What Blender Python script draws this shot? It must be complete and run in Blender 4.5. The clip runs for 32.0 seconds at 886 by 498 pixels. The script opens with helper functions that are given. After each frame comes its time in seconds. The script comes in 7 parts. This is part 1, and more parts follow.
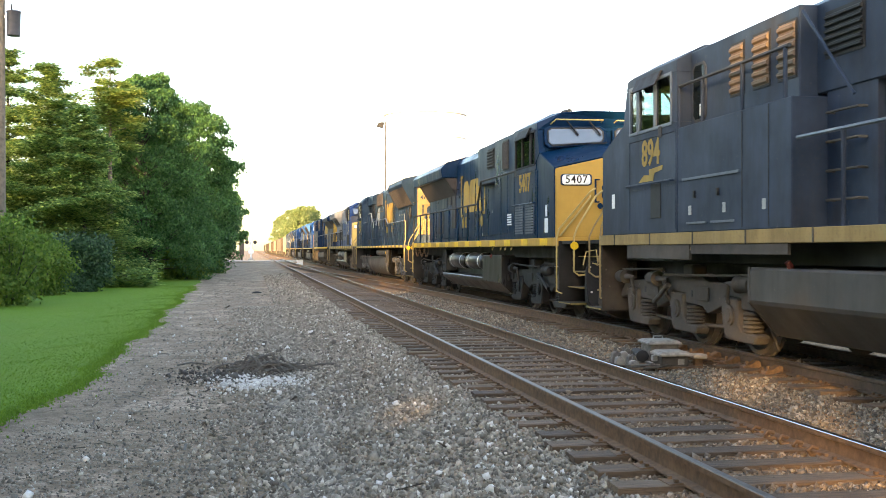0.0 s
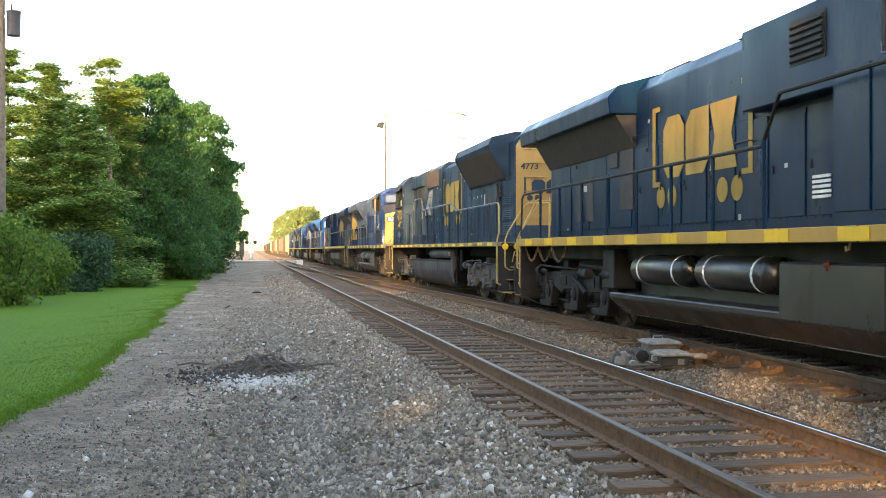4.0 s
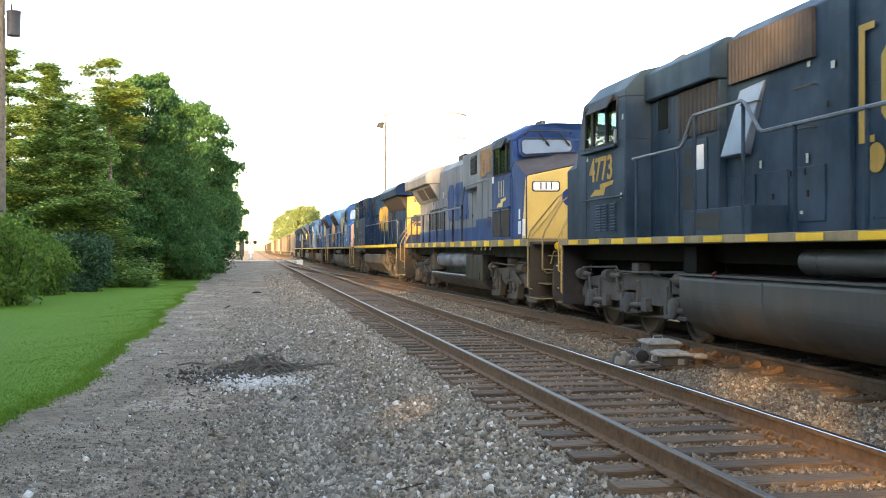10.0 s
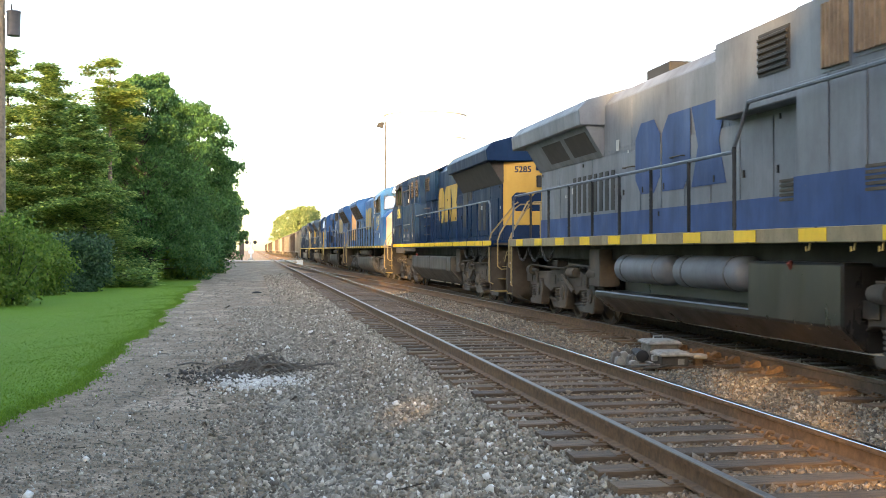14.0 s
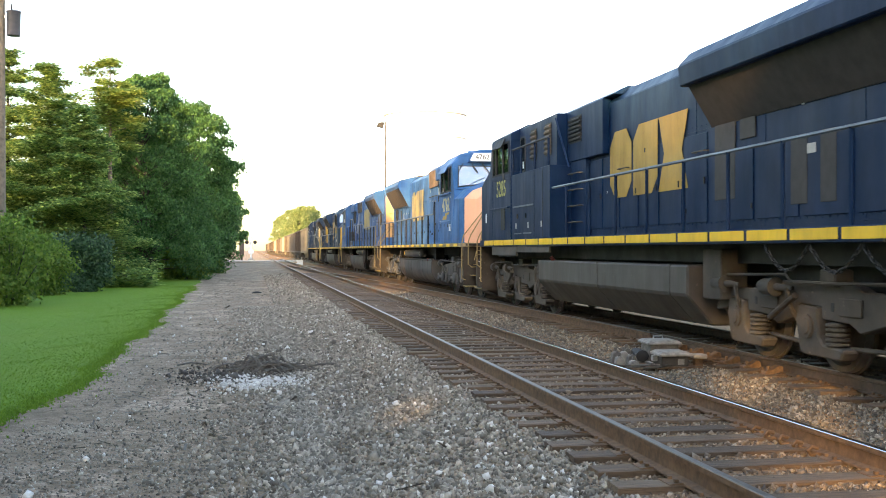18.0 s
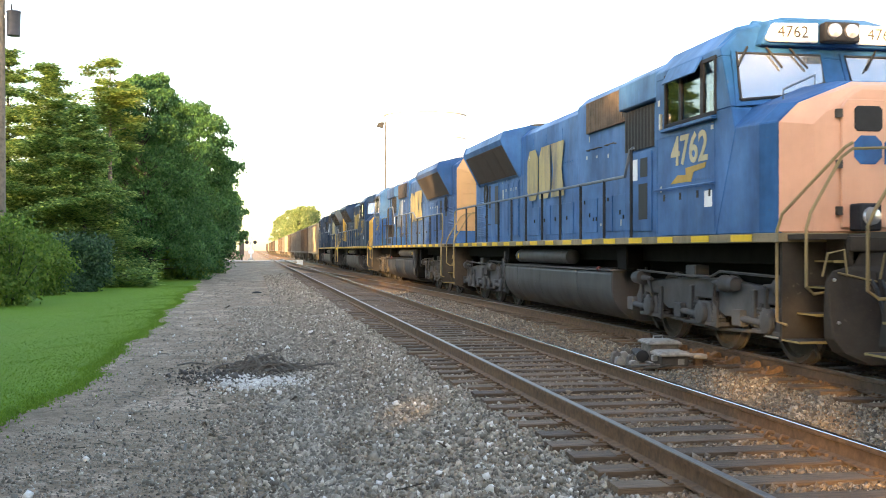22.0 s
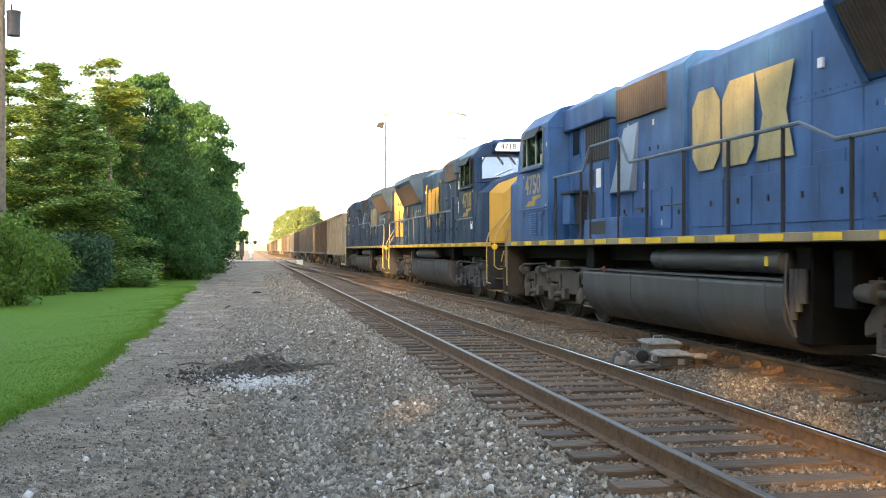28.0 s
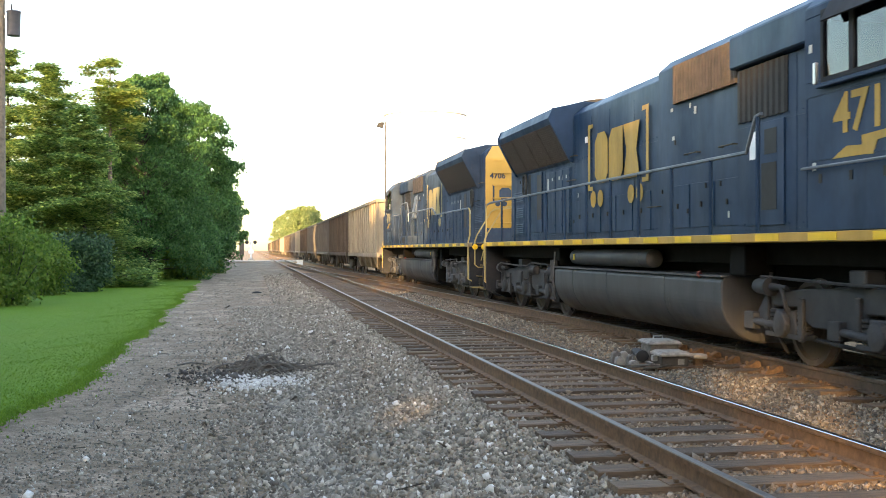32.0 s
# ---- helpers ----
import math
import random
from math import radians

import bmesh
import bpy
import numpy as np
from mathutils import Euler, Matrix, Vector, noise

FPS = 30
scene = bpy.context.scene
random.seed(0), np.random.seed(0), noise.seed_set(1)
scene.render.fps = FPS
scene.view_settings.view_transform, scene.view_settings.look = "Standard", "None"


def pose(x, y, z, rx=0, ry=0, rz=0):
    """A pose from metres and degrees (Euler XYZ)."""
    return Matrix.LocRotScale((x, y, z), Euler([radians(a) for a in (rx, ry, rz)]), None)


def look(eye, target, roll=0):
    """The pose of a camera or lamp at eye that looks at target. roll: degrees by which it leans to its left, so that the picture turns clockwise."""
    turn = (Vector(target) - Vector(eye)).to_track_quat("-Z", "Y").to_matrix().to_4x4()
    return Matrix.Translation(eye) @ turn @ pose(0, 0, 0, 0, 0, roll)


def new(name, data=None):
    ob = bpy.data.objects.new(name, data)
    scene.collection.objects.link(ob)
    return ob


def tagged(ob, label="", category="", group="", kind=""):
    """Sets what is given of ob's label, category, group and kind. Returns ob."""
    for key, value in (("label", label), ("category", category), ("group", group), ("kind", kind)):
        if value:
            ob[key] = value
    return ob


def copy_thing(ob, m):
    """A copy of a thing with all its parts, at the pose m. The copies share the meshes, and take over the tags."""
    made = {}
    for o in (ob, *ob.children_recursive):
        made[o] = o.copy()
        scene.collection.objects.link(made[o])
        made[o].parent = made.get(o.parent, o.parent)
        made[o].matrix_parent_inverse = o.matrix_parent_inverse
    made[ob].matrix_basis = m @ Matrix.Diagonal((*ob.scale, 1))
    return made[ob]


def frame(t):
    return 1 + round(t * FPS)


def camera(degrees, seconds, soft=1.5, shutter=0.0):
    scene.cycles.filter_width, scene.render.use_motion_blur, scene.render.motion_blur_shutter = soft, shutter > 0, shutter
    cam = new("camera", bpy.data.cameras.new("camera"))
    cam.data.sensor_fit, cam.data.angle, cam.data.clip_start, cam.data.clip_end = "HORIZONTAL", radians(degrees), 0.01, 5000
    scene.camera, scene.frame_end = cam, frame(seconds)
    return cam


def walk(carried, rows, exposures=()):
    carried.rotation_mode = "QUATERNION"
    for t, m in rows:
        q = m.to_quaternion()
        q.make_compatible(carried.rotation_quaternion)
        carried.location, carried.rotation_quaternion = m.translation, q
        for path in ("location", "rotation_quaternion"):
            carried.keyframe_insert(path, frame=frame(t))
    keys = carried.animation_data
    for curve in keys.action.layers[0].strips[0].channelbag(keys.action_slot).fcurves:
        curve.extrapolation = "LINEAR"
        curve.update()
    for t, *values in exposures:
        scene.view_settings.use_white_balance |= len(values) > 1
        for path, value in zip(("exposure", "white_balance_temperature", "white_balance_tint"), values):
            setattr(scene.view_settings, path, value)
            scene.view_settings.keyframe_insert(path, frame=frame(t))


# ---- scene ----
# World: y runs along the track away from the camera, x to the right, z = 0 is the top of the rails.

# ---- camera: it stands still on a tripod beside the line ----
cam = camera(45.28, 32.0, soft=0.5, shutter=0.2)
STAND = pose(0.0, 0.0, 1.441, 90.04, 0.0, -10.17)
walk(cam, [(0.0, STAND), (32.0, STAND)], exposures=[(0.0, 2.9, 6960, 14), (32.0, 2.9, 6960, 14)])

# ---- light: a low evening sun from behind, over the left shoulder ----
SUN_EL, SUN_AZ = 10.5, 27.0          # degrees above the horizon, degrees to the left of straight behind
world = bpy.data.worlds.new("evening_sky")
scene.world = world
world.use_nodes = True
wn = world.node_tree.nodes
sky = wn.new("ShaderNodeTexSky")
sky.sky_type = 'NISHITA'
sky.sun_disc = False
sky.sun_elevation = radians(SUN_EL)
sky.sun_rotation = radians(180 + SUN_AZ)
sky.air_density, sky.dust_density, sky.ozone_density = 1.0, 1.6, 1.0
wn["Background"].inputs["Strength"].default_value = 0.15
world.node_tree.links.new(sky.outputs[0], wn["Background"].inputs[0])

sun = new("sun", bpy.data.lights.new("sun", 'SUN'))
sun.data.energy, sun.data.angle, sun.data.color = 2.7, radians(0.6), (1.0, 0.63, 0.26)
TO_SUN = Vector((-math.sin(radians(SUN_AZ)) * math.cos(radians(SUN_EL)),
                 -math.cos(radians(SUN_AZ)) * math.cos(radians(SUN_EL)), math.sin(radians(SUN_EL))))
sun.matrix_world = look(TO_SUN * 50, (0, 0, 0))

TRACK_NEAR, TRACK_TRAIN, RAIL = 3.726, 7.60, 0.7525   # track centres and half the distance between rail heads
# ---- materials ----
def nodes_of(name):
    m = bpy.data.materials.new(name)
    m.use_nodes = True
    nt = m.node_tree
    return m, nt, nt.nodes["Principled BSDF"]


def texcoord(nt, kind="Object"):
    return nt.nodes.new("ShaderNodeTexCoord").outputs[kind]


def noise_tex(nt, co, scale, detail=4.0, rough=0.6, stretch=None):
    if stretch:
        mp = nt.nodes.new("ShaderNodeMapping")
        mp.inputs["Scale"].default_value = stretch
        nt.links.new(co, mp.inputs[0])
        co = mp.outputs[0]
    n = nt.nodes.new("ShaderNodeTexNoise")
    n.inputs["Scale"].default_value, n.inputs["Detail"].default_value, n.inputs["Roughness"].default_value = scale, detail, rough
    nt.links.new(co, n.inputs["Vector"])
    return n.outputs["Fac"]


def ramp(nt, fac, stops):
    r = nt.nodes.new("ShaderNodeValToRGB")
    els = r.color_ramp.elements
    while len(els) < len(stops):
        els.new(0.5)
    for e, (p, c) in zip(els, stops):
        e.position = p
        e.color = (*c, 1) if len(c) == 3 else c
    nt.links.new(fac, r.inputs[0])
    return r.outputs[0]


def blend(nt, fac, a, b, mode="MIX"):
    n = nt.nodes.new("ShaderNodeMix")
    n.data_type, n.blend_type = "RGBA", mode
    for sock, v in ((n.inputs[0], fac), (n.inputs[6], a), (n.inputs[7], b)):
        if isinstance(v, bpy.types.NodeSocket):
            nt.links.new(v, sock)
        elif isinstance(v, tuple):
            sock.default_value = (*v, 1)
        else:
            sock.default_value = v
    return n.outputs[2]


def bump(nt, bsdf, height, strength=0.3, distance=0.02):
    b = nt.nodes.new("ShaderNodeBump")
    b.inputs["Strength"].default_value, b.inputs["Distance"].default_value = strength, distance
    nt.links.new(height, b.inputs["Height"])
    nt.links.new(b.outputs[0], bsdf.inputs["Normal"])


def grey(v):
    return (v, v, v)


def paint(name, col, rough=0.4, dirt=0.25, dirt_col=(0.09, 0.07, 0.05), fade=0.2, streak=True, metal=0.0, spec=0.35, film=0.0, wear_amount=0.5):
    """Weathered paint: chalked patches, dust, and streaks that ran down the panels."""
    m, nt, b = nodes_of(name)
    co = texcoord(nt)
    big = noise_tex(nt, co, 0.9, 4)
    fine = noise_tex(nt, co, 22, 3)
    faded = tuple(min(1, c * (1 + fade) + 0.03 * fade) for c in col)
    base = blend(nt, ramp(nt, big, [(0.35, grey(0)), (0.7, grey(1))]), col, faded)
    run = noise_tex(nt, co, 1.0, 5, 0.65, (1.7, 1.7, 0.42) if streak else (2, 2, 2))
    mask = ramp(nt, run, [(0.48, grey(0)), (0.8, grey(dirt))])
    base = blend(nt, mask, base, dirt_col)
    speck = ramp(nt, fine, [(0.55, grey(0)), (0.75, grey(dirt * 0.5))])
    base = blend(nt, speck, base, dirt_col)
    wear = noise_tex(nt, co, 1.7, 6, 0.66, (1.5, 1.5, 0.75) if streak else (1.5, 1.5, 1.5))
    base = blend(nt, wear_amount, base, ramp(nt, wear, [(0.30, grey(0.62)), (0.52, grey(1.0)), (0.74, (1.30, 1.28, 1.24))]), "MULTIPLY")
    thin = noise_tex(nt, co, 5.0, 4, 0.6, (2.6, 2.6, 0.22) if streak else (1.5, 1.5, 1.5))
    base = blend(nt, wear_amount * 0.5, base, ramp(nt, thin, [(0.34, grey(0.72)), (0.50, grey(1.0))]), "MULTIPLY")
    chips = noise_tex(nt, co, 9.0, 3, 0.6)
    base = blend(nt, ramp(nt, chips, [(0.68, grey(0)), (0.74, grey(dirt * 0.8))]), base, tuple(min(1, c * 1.6 + 0.03) for c in dirt_col))
    nt.links.new(base, b.inputs["Base Color"])
    rr = ramp(nt, run, [(0.3, grey(rough)), (0.8, grey(min(1, rough + 0.3)))])
    nt.links.new(rr, b.inputs["Roughness"])
    b.inputs["Metallic"].default_value = metal
    b.inputs["Specular IOR Level"].default_value = spec
    b.inputs["Sheen Weight"].default_value = film          # a film of road dust
    b.inputs["Sheen Roughness"].default_value = 0.45
    b.inputs["Sheen Tint"].default_value = (1.0, 0.80, 0.56, 1)
    bump(nt, b, big, 0.05, 0.02)
    return m


def plain(name, col, rough=0.6, metal=0.0, var=0.25, scale=8.0, bumpy=0.15, spec=0.5):
    m, nt, b = nodes_of(name)
    co = texcoord(nt)
    n = noise_tex(nt, co, scale, 5)
    lo = tuple(c * (1 - var) for c in col)
    hi = tuple(min(1, c * (1 + var)) for c in col)
    nt.links.new(ramp(nt, n, [(0.3, lo), (0.7, hi)]), b.inputs["Base Color"])
    b.inputs["Roughness"].default_value, b.inputs["Metallic"].default_value = rough, metal
    b.inputs["Specular IOR Level"].default_value = spec
    if bumpy:
        bump(nt, b, n, bumpy, 0.01)
    return m


def leafy(name, stops, rough=0.55, trans=0.25):
    """Foliage: each leaf or needle spray takes its own green; light comes through."""
    m, nt, b = nodes_of(name)
    geo = nt.nodes.new("ShaderNodeNewGeometry")
    col = ramp(nt, geo.outputs["Random Per Island"], stops)
    nt.links.new(col, b.inputs["Base Color"])
    b.inputs["Roughness"].default_value = rough
    b.inputs["Specular IOR Level"].default_value = 0.25
    tr = nt.nodes.new("ShaderNodeBsdfTranslucent")
    nt.links.new(col, tr.inputs[0])
    mix = nt.nodes.new("ShaderNodeMixShader")
    mix.inputs[0].default_value = trans
    nt.links.new(b.outputs[0], mix.inputs[1])
    nt.links.new(tr.outputs[0], mix.inputs[2])
    nt.links.new(mix.outputs[0], nt.nodes["Material Output"].inputs[0])
    return m


def stones(name, stops, rough=0.85):
    m, nt, b = nodes_of(name)
    geo = nt.nodes.new("ShaderNodeNewGeometry")
    col = ramp(nt, geo.outputs["Random Per Island"], stops)
    n = noise_tex(nt, texcoord(nt), 40, 3)
    col = blend(nt, ramp(nt, n, [(0.3, grey(0.6)), (0.75, grey(1.0))]), (0.02, 0.018, 0.016), col)
    nt.links.new(col, b.inputs["Base Color"])
    b.inputs["Roughness"].default_value = rough
    return m


def wood(name, lo, hi):
    m, nt, b = nodes_of(name)
    co = texcoord(nt)
    info = nt.nodes.new("ShaderNodeObjectInfo")
    grain = noise_tex(nt, co, 6, 6, 0.7, (0.6, 9, 9))
    col = ramp(nt, grain, [(0.3, lo), (0.7, hi)])
    tone = ramp(nt, info.outputs["Random"], [(0.0, grey(0.6)), (1.0, grey(1.25))])
    col = blend(nt, 1.0, col, tone, "MULTIPLY")
    nt.links.new(col, b.inputs["Base Color"])
    b.inputs["Roughness"].default_value = 0.85
    bump(nt, b, grain, 0.5, 0.02)
    return m


def ground_mat():
    """Gravel yard, dirt lane and ballast: packed dust, dark damp patches, fine stone."""
    m, nt, b = nodes_of("gravel_ground")
    co = texcoord(nt)
    fine = noise_tex(nt, co, 34, 5, 0.8)
    mid = noise_tex(nt, co, 5.5, 6, 0.7)
    big = noise_tex(nt, co, 0.8, 5, 0.6)
    lanes = noise_tex(nt, co, 1.3, 6, 0.75, (0.8, 0.7, 1))
    v = nt.nodes.new("ShaderNodeTexVoronoi")
    v.inputs["Scale"].default_value = 17
    nt.links.new(co, v.inputs["Vector"])
    col = ramp(nt, fine, [(0.34, (0.116, 0.082, 0.057)), (0.50, (0.386, 0.291, 0.207)), (0.66, (0.744, 0.580, 0.427))])
    pebble = ramp(nt, v.outputs["Color"], [(0.1, (0.122, 0.092, 0.070)), (0.6, (0.379, 0.299, 0.227)), (0.95, (0.785, 0.648, 0.513))])
    col = blend(nt, 0.5, col, pebble)
    dirt = ramp(nt, fine, [(0.3, (0.150, 0.113, 0.078)), (0.55, (0.268, 0.208, 0.148)), (0.75, (0.392, 0.310, 0.225))])
    col = blend(nt, ramp(nt, big, [(0.36, grey(0)), (0.50, grey(0.9))]), col, dirt)
    col = blend(nt, ramp(nt, lanes, [(0.50, grey(0)), (0.62, grey(0.6))]), col, (0.122, 0.090, 0.059))
    col = blend(nt, ramp(nt, mid, [(0.52, grey(0)), (0.64, grey(0.75))]), col, (0.090, 0.066, 0.045))
    pale = noise_tex(nt, co, 0.7, 6, 0.75, (0.6, 0.5, 1))
    col = blend(nt, ramp(nt, pale, [(0.57, grey(0)), (0.66, grey(0.6))]), col, (0.390, 0.325, 0.250))
    sep = nt.nodes.new("ShaderNodeSeparateXYZ")
    nt.links.new(co, sep.inputs[0])
    wid = nt.nodes.new("ShaderNodeMapRange")
    wid.inputs["From Min"].default_value, wid.inputs["From Max"].default_value = 2.2, 3.2
    nt.links.new(sep.outputs[0], wid.inputs["Value"])
    rust = ramp(nt, fine, [(0.3, (0.148, 0.089, 0.046)), (0.55, (0.265, 0.166, 0.093)), (0.75, (0.381, 0.260, 0.152))])
    col = blend(nt, wid.outputs["Result"], col, rust)
    nt.links.new(col, b.inputs["Base Color"])
    b.inputs["Roughness"].default_value = 0.95
    b.inputs["Specular IOR Level"].default_value = 0.2
    bump(nt, b, fine, 0.8, 0.03)
    return m


def grass_mat():
    m, nt, b = nodes_of("lawn")
    co = texcoord(nt)
    fine = noise_tex(nt, co, 30, 5, 0.75)
    big = noise_tex(nt, co, 0.5, 4)
    col = ramp(nt, fine, [(0.25, (0.064, 0.134, 0.009)), (0.6, (0.105, 0.203, 0.013)), (0.85, (0.148, 0.252, 0.020))])
    col = blend(nt, ramp(nt, big, [(0.4, grey(0)), (0.7, grey(0.4))]), col, (0.122, 0.186, 0.015))
    nt.links.new(col, b.inputs["Base Color"])
    b.inputs["Roughness"].default_value = 0.9
    b.inputs["Specular IOR Level"].default_value = 0.15
    bump(nt, b, fine, 0.7, 0.04)
    return m


def glass(name, tint=(0.5, 0.58, 0.62), rough=0.05):
    m, nt, b = nodes_of(name)
    b.inputs["Base Color"].default_value = (*tint, 1)
    b.inputs["Roughness"].default_value = rough
    b.inputs["Transmission Weight"].default_value = 1.0
    b.inputs["IOR"].default_value = 1.45
    return m


DARK = paint("dark_blue_paint", (0.0058, 0.0245, 0.062), 0.38, 0.16, (0.026, 0.034, 0.044), 0.4, spec=0.15)
DARK_CLEAN = paint("fresh_dark_blue_paint", (0.0005, 0.0162, 0.050), 0.24, 0.04, (0.010, 0.016, 0.024), 0.15, spec=0.11)
DARK_DUSTY = paint("dusty_dark_blue_paint", (0.0062, 0.0222, 0.047), 0.44, 0.28, (0.026, 0.033, 0.042), 0.6, spec=0.14)
DARK_FADED = paint("sun_bleached_dark_blue_paint", (0.0160, 0.0330, 0.0640), 0.5, 0.5, (0.058, 0.055, 0.056), 0.6, spec=0.15)
BLUE = paint("bright_blue_paint", (0.010, 0.070, 0.195), 0.42, 0.36, (0.050, 0.052, 0.060), 0.85, spec=0.22, film=0.02)
BLUE_FADED = paint("weathered_blue_paint", (0.0105, 0.063, 0.186), 0.45, 0.36, (0.066, 0.064, 0.064), 0.5, spec=0.2, film=0.04)
NAVY = paint("royal_blue_paint", (0.0085, 0.0365, 0.1300), 0.42, 0.32, (0.0380, 0.0410, 0.0480), 0.4, spec=0.2)
DARK_MID = paint("road_worn_dark_blue_paint", (0.0010, 0.0140, 0.050), 0.34, 0.10, (0.016, 0.020, 0.026), 0.3, spec=0.09)
DARK_GRIMY = paint("grimy_slate_blue_paint", (0.0150, 0.0270, 0.051), 0.44, 0.55, (0.058, 0.055, 0.054), 0.5, spec=0.15)
SILL_DULL = paint("dull_yellow_sill_paint", (0.27, 0.185, 0.065), 0.6, 0.7, (0.09, 0.065, 0.04), 0.3)
TAN_END = paint("faded_tan_orange_paint", (0.37, 0.225, 0.105), 0.5, 0.2, (0.26, 0.16, 0.08), 0.2, wear_amount=0.12)
HOOD_GREY = paint("grey_paint", (0.1000, 0.1170, 0.1430), 0.5, 0.35, (0.0553, 0.0560, 0.0600), 0.3, film=0.03)
YELLOW = paint("yellow_paint", (0.36, 0.220, 0.038), 0.38, 0.25, (0.17, 0.11, 0.05), 0.25, spec=0.35, wear_amount=0.12)
YELLOW_DULL = paint("dull_mustard_paint", (0.235, 0.158, 0.052), 0.45, 0.3, (0.12, 0.085, 0.045), 0.3, spec=0.3, wear_amount=0.15)
GLARE = paint("brownish_anti_glare_paint", (0.060, 0.052, 0.052), 0.6, 0.4, (0.085, 0.07, 0.06), 0.3)
YELLOW_PALE = paint("pale_yellow_paint", (0.56, 0.40, 0.12), 0.45, 0.25, (0.2, 0.14, 0.06), 0.2, wear_amount=0.12)
SALMON = paint("sun_faded_orange_paint", (0.60, 0.345, 0.235), 0.5, 0.1, (0.35, 0.2, 0.13), 0.2, spec=0.25, wear_amount=0.12)
LOGO_YELLOW = paint("lettering_yellow", (0.33, 0.21, 0.035), 0.5, 0.35, (0.03, 0.035, 0.045), 0.2)
LOGO_WORN = paint("worn_lettering_yellow", (0.30, 0.25, 0.115), 0.55, 0.8, (0.03, 0.06, 0.14), 0.3)
SILL_MIX = paint("worn_sill_paint", (0.20, 0.165, 0.10), 0.6, 0.6, (0.06, 0.045, 0.035), 0.3)
SAFETY = paint("reflective_yellow", (0.66, 0.43, 0.012), 0.35, 0.08, (0.3, 0.2, 0.05), 0.1)
RAILING = paint("handrail_yellow", (0.38, 0.29, 0.11), 0.5, 0.3, (0.1, 0.08, 0.06), 0.2)
STEP_YELLOW = paint("worn_step_edge_yellow", (0.24, 0.185, 0.070), 0.6, 0.6, (0.06, 0.048, 0.035), 0.2)
RAILING_DULL = paint("grimy_handrail_yellow", (0.235, 0.180, 0.085), 0.55, 0.4, (0.08, 0.062, 0.045), 0.2)
RAILING_GREY = paint("handrail_grey", (0.090, 0.115, 0.150), 0.4, 0.3, (0.06, 0.05, 0.05), 0.2)
GEAR = paint("dusty_running_gear", (0.044, 0.039, 0.033), 0.8, 0.6, (0.105, 0.084, 0.062), 0.6, False)
GEAR_SLATE = paint("slate_running_gear", (0.038, 0.041, 0.046), 0.65, 0.5, (0.086, 0.075, 0.064), 0.6, False)
GRIME = paint("brown_grime_on_steel", (0.030, 0.026, 0.022), 0.75, 0.6, (0.070, 0.055, 0.040), 0.5, False, spec=0.25)
GEAR_BLACK = paint("black_running_gear", (0.0042, 0.0046, 0.0055), 0.5, 0.2, (0.016, 0.014, 0.012), 0.5, False, spec=0.3)
STEP_DARK = paint("dark_step_paint", (0.013, 0.015, 0.020), 0.6, 0.4, (0.05, 0.042, 0.034), 0.5, False, spec=0.2)
TANK_GREY = paint("grimy_tank_paint", (0.030, 0.032, 0.036), 0.45, 0.5, (0.074, 0.064, 0.052), 0.4, spec=0.35)
TANK_BROWN = paint("brown_grimy_tank_paint", (0.048, 0.045, 0.041), 0.5, 0.5, (0.090, 0.074, 0.054), 0.4, spec=0.3)
GEAR_DARK = paint("dark_running_gear", (0.020, 0.022, 0.026), 0.6, 0.5, (0.055, 0.050, 0.044), 0.6, False)
TANK_BLACK = paint("black_tank_paint", (0.007, 0.0076, 0.009), 0.22, 0.25, (0.040, 0.036, 0.032), 0.4, spec=0.55)
STEEL = plain("worn_steel", (0.45, 0.45, 0.46), 0.3, 0.9, 0.2)
GRILLE = plain("brown_grille", (0.029, 0.025, 0.025), 0.7, 0.0, 0.35, 5)
# Lighter copy of GRILLE with warm sunlight put into the colour.
GRILLE_TAN = plain("sun_tinted_grille", (0.080, 0.058, 0.040), 0.75, 0.0, 0.4, 4)
BLACK = plain("soot_black", (0.010, 0.010, 0.011), 0.7, 0.0, 0.4, 6)
RUBBER = plain("black_rubber", (0.016, 0.016, 0.017), 0.6, 0.0, 0.2)
LABEL = plain("dull_white_label", (0.36, 0.37, 0.36), 0.6, 0.0, 0.15)
LOGO_CREAM = paint("faded_cream_lettering", (0.40, 0.36, 0.22), 0.5, 0.3, (0.06, 0.06, 0.06), 0.2)
LOGO_PALE = paint("pale_lettering_yellow", (0.31, 0.30, 0.10), 0.5, 0.3, (0.05, 0.05, 0.045), 0.2)
WHITE = plain("white_label", (0.72, 0.74, 0.76), 0.5, 0.0, 0.1)
SILVER_GLASS = plain("sky_mirroring_glass", (0.42, 0.46, 0.50), 0.08, 0.75, 0.08, 2, 0.0)
CAB_GLASS = glass("clear_cab_glass", (0.42, 0.55, 0.54), 0.0)
WINDOW = plain("dark_cab_glass", (0.010, 0.015, 0.017), 0.05, 0.0, 0.3, 3, 0.0, 0.05)
SCREEN_GLASS = plain("shaded_windscreen_glass", (0.135, 0.155, 0.175), 0.10, 0.6, 0.1, 2, 0.0)
CAN_GREY = plain("dark_transformer_paint", (0.050, 0.048, 0.062), 0.6, 0.0, 0.2, 4, 0.05)
MACHINE = plain("weathered_cast_iron", (0.115, 0.106, 0.094), 0.8, 0.1, 0.5, 9, 0.3)
MACHINE_LID = plain("pale_weathered_casting", (0.215, 0.205, 0.185), 0.85, 0.0, 0.4, 11, 0.3)
SKY_PLATE = plain("pale_blue_plate", (0.15, 0.20, 0.29), 0.4, 0.2, 0.15, 3, 0.05)
